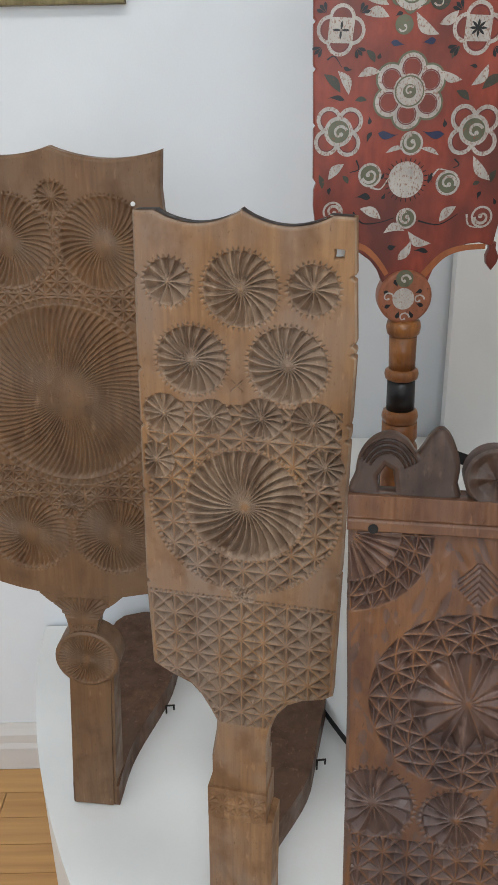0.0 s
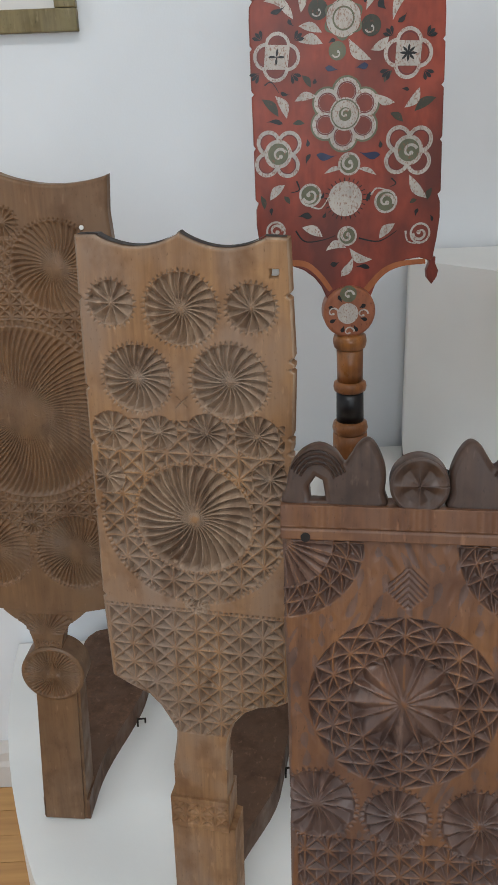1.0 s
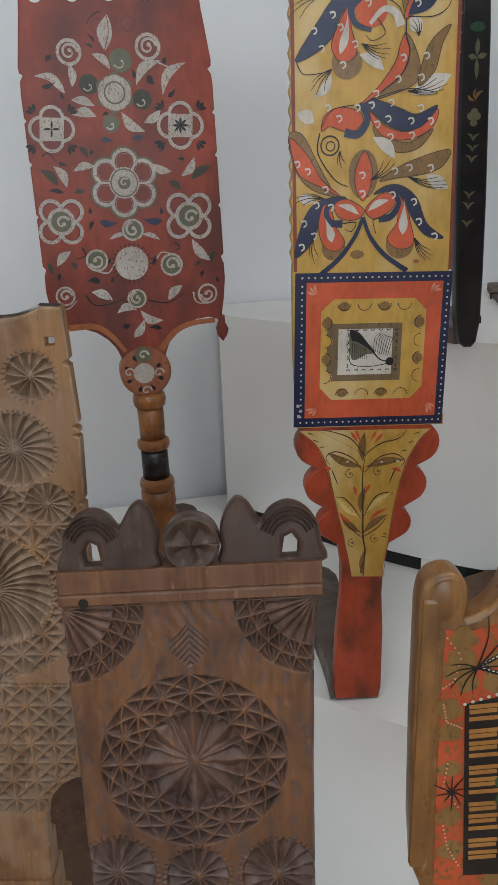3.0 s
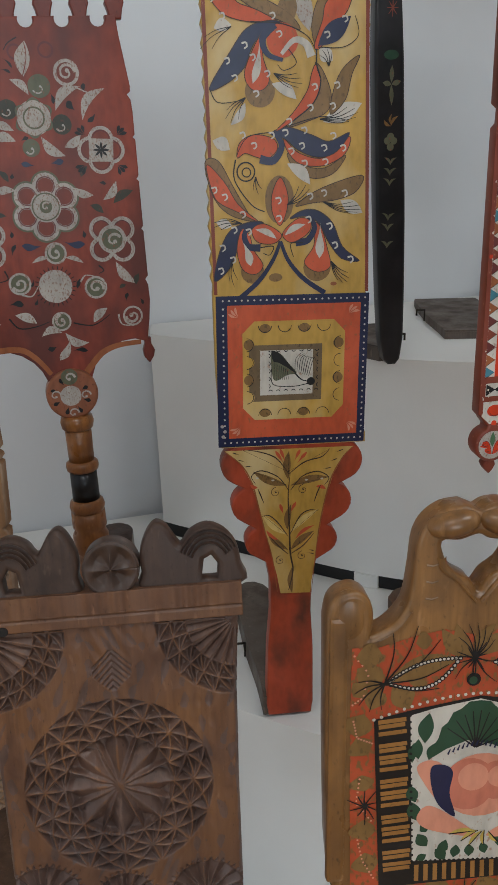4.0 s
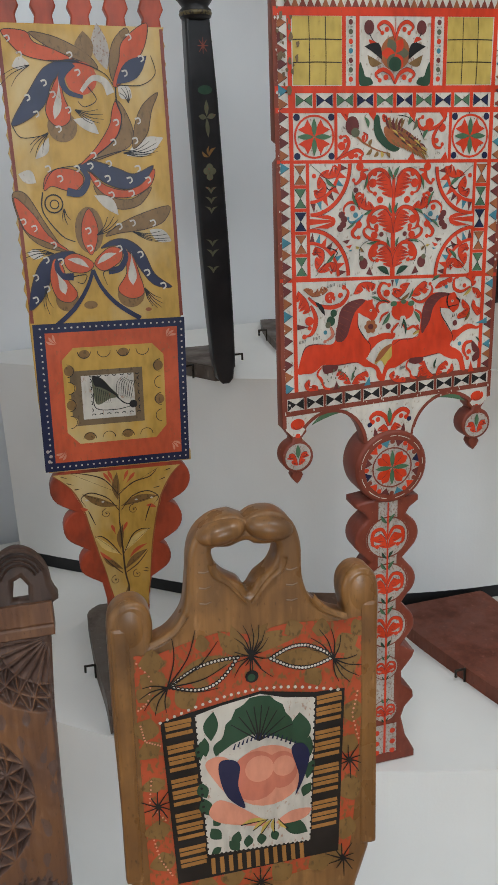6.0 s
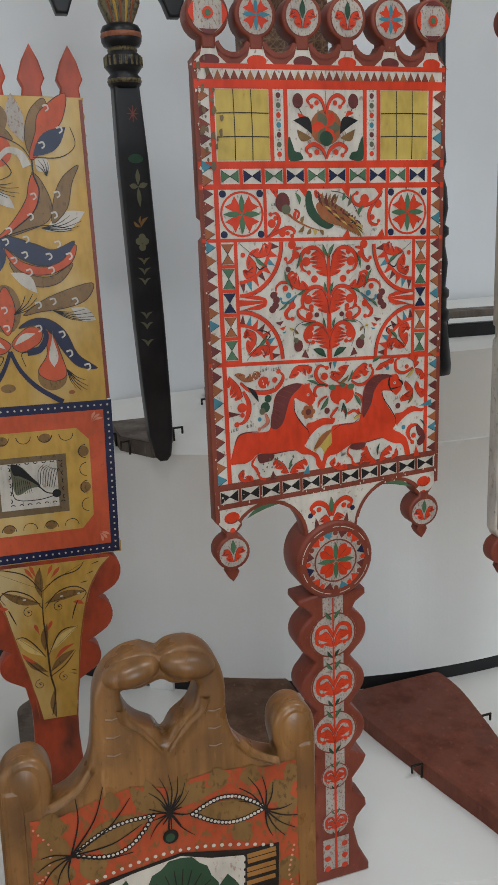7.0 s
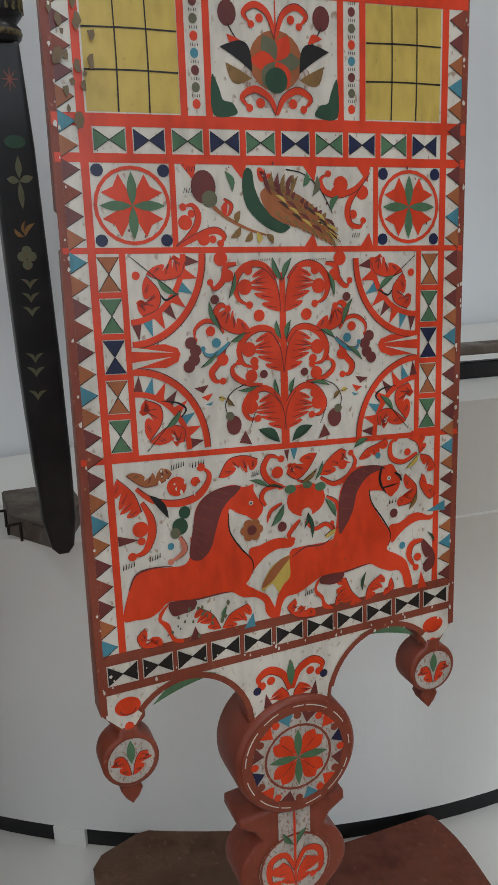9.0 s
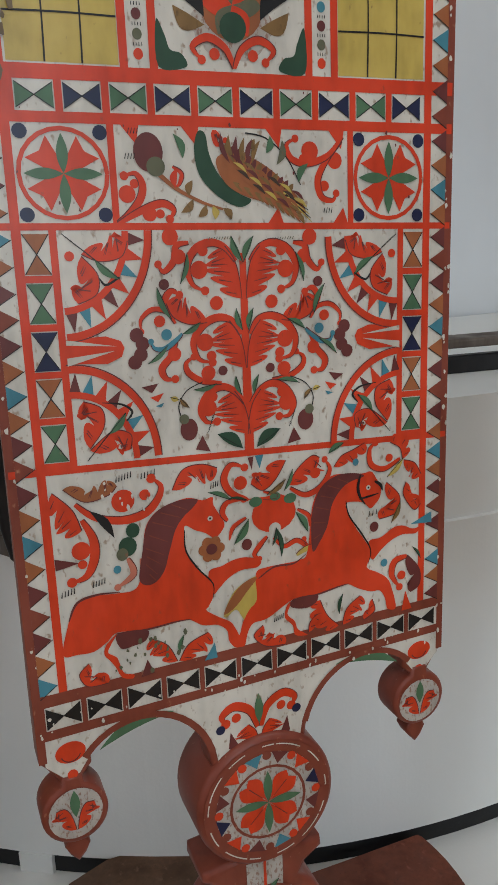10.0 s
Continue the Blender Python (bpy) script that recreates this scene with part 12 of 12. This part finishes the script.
leaf(m, -0.0241, -0.1239, -0.0172, -0.1331, 0.0080, 0.05, "deep", 9)
leaf(m, -0.0169, -0.1171, -0.0219, -0.1284, 0.0074, 0.05, "deep", 9)
leaf(m, -0.0099, -0.1215, -0.0114, -0.1315, 0.0070, 0.05, "deep", 9)
leaf(m, -0.0013, -0.1216, -0.0008, -0.1313, 0.0070, 0.05, "deep", 9)
leaf(m, 0.0073, -0.1211, 0.0102, -0.1296, 0.0064, 0.05, "deep", 9)
leaf(m, 0.0146, -0.1174, 0.0335, -0.1269, 0.0118, 0.05, "deep", 9)
leaf(m, 0.0160, -0.1128, 0.0349, -0.1126, 0.0094, 0.05, "deep", 9)
leaf(m, -0.0351, -0.1095, -0.0294, -0.1056, 0.0068, 0.05, "deep", 9)
leaf(m, 0.0305, -0.0976, 0.0362, -0.0874, 0.0076, 0.05, "deep", 9)
leaf(m, -0.0299, -0.1278, -0.0370, -0.1314, 0.0058, 0.05, "deep", 9)
disc(m, 0.0047, -0.0765, 0.0263, "pink", 10, 0.90)
blob(m, [(-0.0390, -0.0610), (-0.0313, -0.0561), (-0.0217, -0.0604), (-0.0205, -0.0759), (-0.0138, -0.0955), (-0.0235, -0.0878), (-0.0330, -0.0741)], "pink", 10)
blob(m, [(-0.0377, -0.0981), (-0.0292, -0.0901), (-0.0097, -0.1025), (0.0045, -0.1158), (-0.0155, -0.1126), (-0.0323, -0.1068)], "pink", 10)
blob(m, [(0.0103, -0.1151), (0.0218, -0.1074), (0.0364, -0.1080), (0.0306, -0.1151), (0.0189, -0.1171)], "pink", 10)
disc(m, -0.0037, -0.0753, 0.0176, "rose", 11, 1.10)
disc(m, 0.0147, -0.0733, 0.0121, "rose", 11, 1.20)
disc(m, -0.0009, -0.0701, 0.0103, "pink", 12, 1.00)
disc(m, 0.0167, -0.0705, 0.0080, "pink", 12, 1.00)
blob(m, [(-0.0292, -0.0609), (-0.0203, -0.0600), (-0.0148, -0.0660), (-0.0164, -0.0811), (-0.0119, -0.0990), (-0.0236, -0.0894), (-0.0289, -0.0747)], "navy", 13)
blob(m, [(0.0223, -0.0581), (0.0303, -0.0549), (0.0355, -0.0639), (0.0318, -0.0805), (0.0247, -0.0951), (0.0275, -0.0799)], "navy", 13)
line(m, [(-0.0188, -0.0524), (-0.0174, -0.0483)], 0.0014, 0.0006, "navy", 12)
line(m, [(-0.0177, -0.0561), (-0.0169, -0.0538)], 0.0012, 0.0006, "white", 12)
line(m, [(-0.0157, -0.0510), (-0.0143, -0.0470)], 0.0014, 0.0006, "navy", 12)
line(m, [(-0.0147, -0.0548), (-0.0138, -0.0525)], 0.0012, 0.0006, "white", 12)
line(m, [(-0.0127, -0.0498), (-0.0112, -0.0457)], 0.0014, 0.0006, "navy", 12)
line(m, [(-0.0116, -0.0535), (-0.0108, -0.0512)], 0.0012, 0.0006, "white", 12)
line(m, [(-0.0096, -0.0487), (-0.0082, -0.0446)], 0.0014, 0.0006, "navy", 12)
line(m, [(-0.0085, -0.0524), (-0.0077, -0.0501)], 0.0012, 0.0006, "white", 12)
line(m, [(-0.0065, -0.0478), (-0.0051, -0.0437)], 0.0014, 0.0006, "navy", 12)
line(m, [(-0.0055, -0.0515), (-0.0046, -0.0492)], 0.0012, 0.0006, "white", 12)
line(m, [(-0.0035, -0.0471), (-0.0021, -0.0431)], 0.0014, 0.0006, "navy", 12)
line(m, [(-0.0024, -0.0509), (-0.0015, -0.0486)], 0.0012, 0.0006, "white", 12)
line(m, [(-0.0004, -0.0468), (0.0010, -0.0428)], 0.0014, 0.0006, "navy", 12)
line(m, [(0.0007, -0.0506), (0.0015, -0.0483)], 0.0012, 0.0006, "white", 12)
line(m, [(0.0027, -0.0469), (0.0041, -0.0429)], 0.0014, 0.0006, "navy", 12)
line(m, [(0.0038, -0.0507), (0.0046, -0.0484)], 0.0012, 0.0006, "white", 12)
line(m, [(0.0057, -0.0473), (0.0071, -0.0433)], 0.0014, 0.0006, "navy", 12)
line(m, [(0.0068, -0.0511), (0.0077, -0.0488)], 0.0012, 0.0006, "white", 12)
line(m, [(0.0088, -0.0481), (0.0102, -0.0440)], 0.0014, 0.0006, "navy", 12)
line(m, [(0.0099, -0.0519), (0.0108, -0.0496)], 0.0012, 0.0006, "white", 12)
line(m, [(0.0119, -0.0492), (0.0133, -0.0452)], 0.0014, 0.0006, "navy", 12)
line(m, [(0.0130, -0.0530), (0.0139, -0.0507)], 0.0012, 0.0006, "white", 12)
line(m, [(0.0150, -0.0507), (0.0164, -0.0466)], 0.0014, 0.0006, "navy", 12)
line(m, [(0.0161, -0.0545), (0.0170, -0.0522)], 0.0012, 0.0006, "white", 12)
line(m, [(0.0181, -0.0525), (0.0195, -0.0484)], 0.0014, 0.0006, "navy", 12)
line(m, [(0.0192, -0.0563), (0.0201, -0.0539)], 0.0012, 0.0006, "white", 12)
line(m, [(0.0212, -0.0544), (0.0226, -0.0503)], 0.0014, 0.0006, "navy", 12)
line(m, [(0.0223, -0.0583), (0.0232, -0.0559)], 0.0012, 0.0006, "white", 12)
line(m, [(0.0243, -0.0566), (0.0257, -0.0525)], 0.0014, 0.0006, "navy", 12)
line(m, [(0.0255, -0.0604), (0.0263, -0.0581)], 0.0012, 0.0006, "white", 12)
line(m, [(0.0275, -0.0588), (0.0289, -0.0547)], 0.0016, 0.0006, "navy", 12)
line(m, [(0.0286, -0.0626), (0.0295, -0.0603)], 0.0012, 0.0006, "white", 12)
leaf(m, -0.0070, -0.1187, 0.0045, -0.1110, 0.0028, 0.10, "yellow", 11)
line(m, [(-0.0070, -0.1187), (0.0045, -0.1110)], 0.0008, 0.0006, "black", 12)
leaf(m, -0.0013, -0.1229, 0.0074, -0.1115, 0.0028, 0.10, "yellow", 11)
line(m, [(-0.0013, -0.1229), (0.0074, -0.1115)], 0.0008, 0.0006, "black", 12)
leaf(m, 0.0088, -0.1229, 0.0088, -0.1111, 0.0030, 0.10, "yellow", 11)
line(m, [(0.0088, -0.1229), (0.0088, -0.1111)], 0.0008, 0.0006, "black", 12)
leaf(m, 0.0189, -0.1213, 0.0117, -0.1122, 0.0030, 0.10, "yellow", 11)
line(m, [(0.0189, -0.1213), (0.0117, -0.1122)], 0.0010, 0.0006, "black", 12)
leaf(m, -0.0155, -0.1126, 0.0031, -0.1114, 0.0030, 0.10, "yellow", 11)
line(m, [(-0.0155, -0.1126), (0.0031, -0.1114)], 0.0010, 0.0004, "black", 12)
done(m, "pink painted fruit with blue shadows and green leaves")

# ---- faint gold flowers on the black distaff ----
m = motif(H, "painted_gold_flowers")
leaf(m, -0.0356, 0.2199, -0.0448, 0.2278, 0.0040, 0.15, "olive", 2)
leaf(m, -0.0356, 0.2199, -0.0253, 0.2322, 0.0040, 0.15, "olive", 2)
leaf(m, -0.0356, 0.2220, -0.0344, 0.2346, 0.0030, 0.15, "olive", 2)
disc(m, -0.0398, 0.2022, 0.0046, "dim", 2, 1.00)
disc(m, -0.0312, 0.2019, 0.0046, "dim", 2, 1.00)
disc(m, -0.0357, 0.1944, 0.0046, "dim", 2, 1.00)
disc(m, -0.0354, 0.2072, 0.0046, "dim", 2, 1.00)
leaf(m, -0.0354, 0.1719, -0.0439, 0.1818, 0.0032, -0.20, "dim", 2)
leaf(m, -0.0354, 0.1719, -0.0265, 0.1811, 0.0032, 0.20, "dim", 2)
leaf(m, -0.0358, 0.1589, -0.0443, 0.1688, 0.0032, -0.20, "dim", 2)
leaf(m, -0.0358, 0.1589, -0.0268, 0.1681, 0.0032, 0.20, "dim", 2)
leaf(m, -0.0361, 0.1457, -0.0446, 0.1558, 0.0032, -0.20, "dim", 2)
leaf(m, -0.0361, 0.1457, -0.0271, 0.1550, 0.0032, 0.20, "dim", 2)
leaf(m, -0.0373, 0.1012, -0.0459, 0.1116, 0.0032, -0.20, "dim", 2)
leaf(m, -0.0373, 0.1012, -0.0282, 0.1106, 0.0032, 0.20, "dim", 2)
leaf(m, -0.0377, 0.0876, -0.0463, 0.0981, 0.0034, -0.20, "dim", 2)
leaf(m, -0.0377, 0.0876, -0.0285, 0.0971, 0.0034, 0.20, "dim", 2)
leaf(m, -0.0383, 0.0648, -0.0469, 0.0754, 0.0034, -0.20, "dim", 2)
leaf(m, -0.0383, 0.0648, -0.0290, 0.0743, 0.0034, 0.20, "dim", 2)
leaf(m, -0.0357, 0.2698, -0.0469, 0.2722, 0.0068, 0.00, "dim", 2)
leaf(m, -0.0357, 0.2698, -0.0228, 0.2736, 0.0068, 0.00, "dim", 2)
leaf(m, -0.0356, 0.2719, -0.0351, 0.2923, 0.0058, 0.00, "dim", 2)
leaf(m, -0.0357, 0.2698, -0.0349, 0.2450, 0.0056, 0.00, "dim", 2)
disc(m, -0.0362, 0.3044, 0.0096, "deep", 2, 0.60)
line(m, [(-0.0355, 0.3578), (-0.0283, 0.3577)], 0.0016, 0.0006, "rust", 2)
line(m, [(-0.0355, 0.3578), (-0.0306, 0.3506)], 0.0016, 0.0006, "rust", 2)
line(m, [(-0.0355, 0.3578), (-0.0358, 0.3477)], 0.0016, 0.0006, "rust", 2)
line(m, [(-0.0355, 0.3578), (-0.0408, 0.3507)], 0.0016, 0.0006, "rust", 2)
line(m, [(-0.0355, 0.3578), (-0.0427, 0.3579)], 0.0016, 0.0006, "rust", 2)
line(m, [(-0.0355, 0.3578), (-0.0404, 0.3650)], 0.0016, 0.0006, "rust", 2)
line(m, [(-0.0355, 0.3578), (-0.0352, 0.3679)], 0.0016, 0.0006, "rust", 2)
line(m, [(-0.0355, 0.3578), (-0.0303, 0.3649)], 0.0016, 0.0006, "rust", 2)
done(m).location.x = 0.006

# ---- floor strips beside the podium ----
def strip_mesh(length, width):
    bm = box(bmesh.new(), 0, length, 0, width, -0.004, 0.0)
    me = bpy.data.meshes.new("strip")
    bm.to_mesh(me)
    bm.free()
    return finish(me, FLOOR)


plank = strip_mesh(0.498, 0.0685)
row_no = 0
yy = -0.9
while yy < WY - 0.03:
    xx = -1.9 + (row_no % 3) * 0.17
    while xx < 0.6:
        ob = link("plank", plank, part_base)
        ob.location = (xx, yy, 0.0)
        xx += 0.5
    yy += 0.07
    row_no += 1
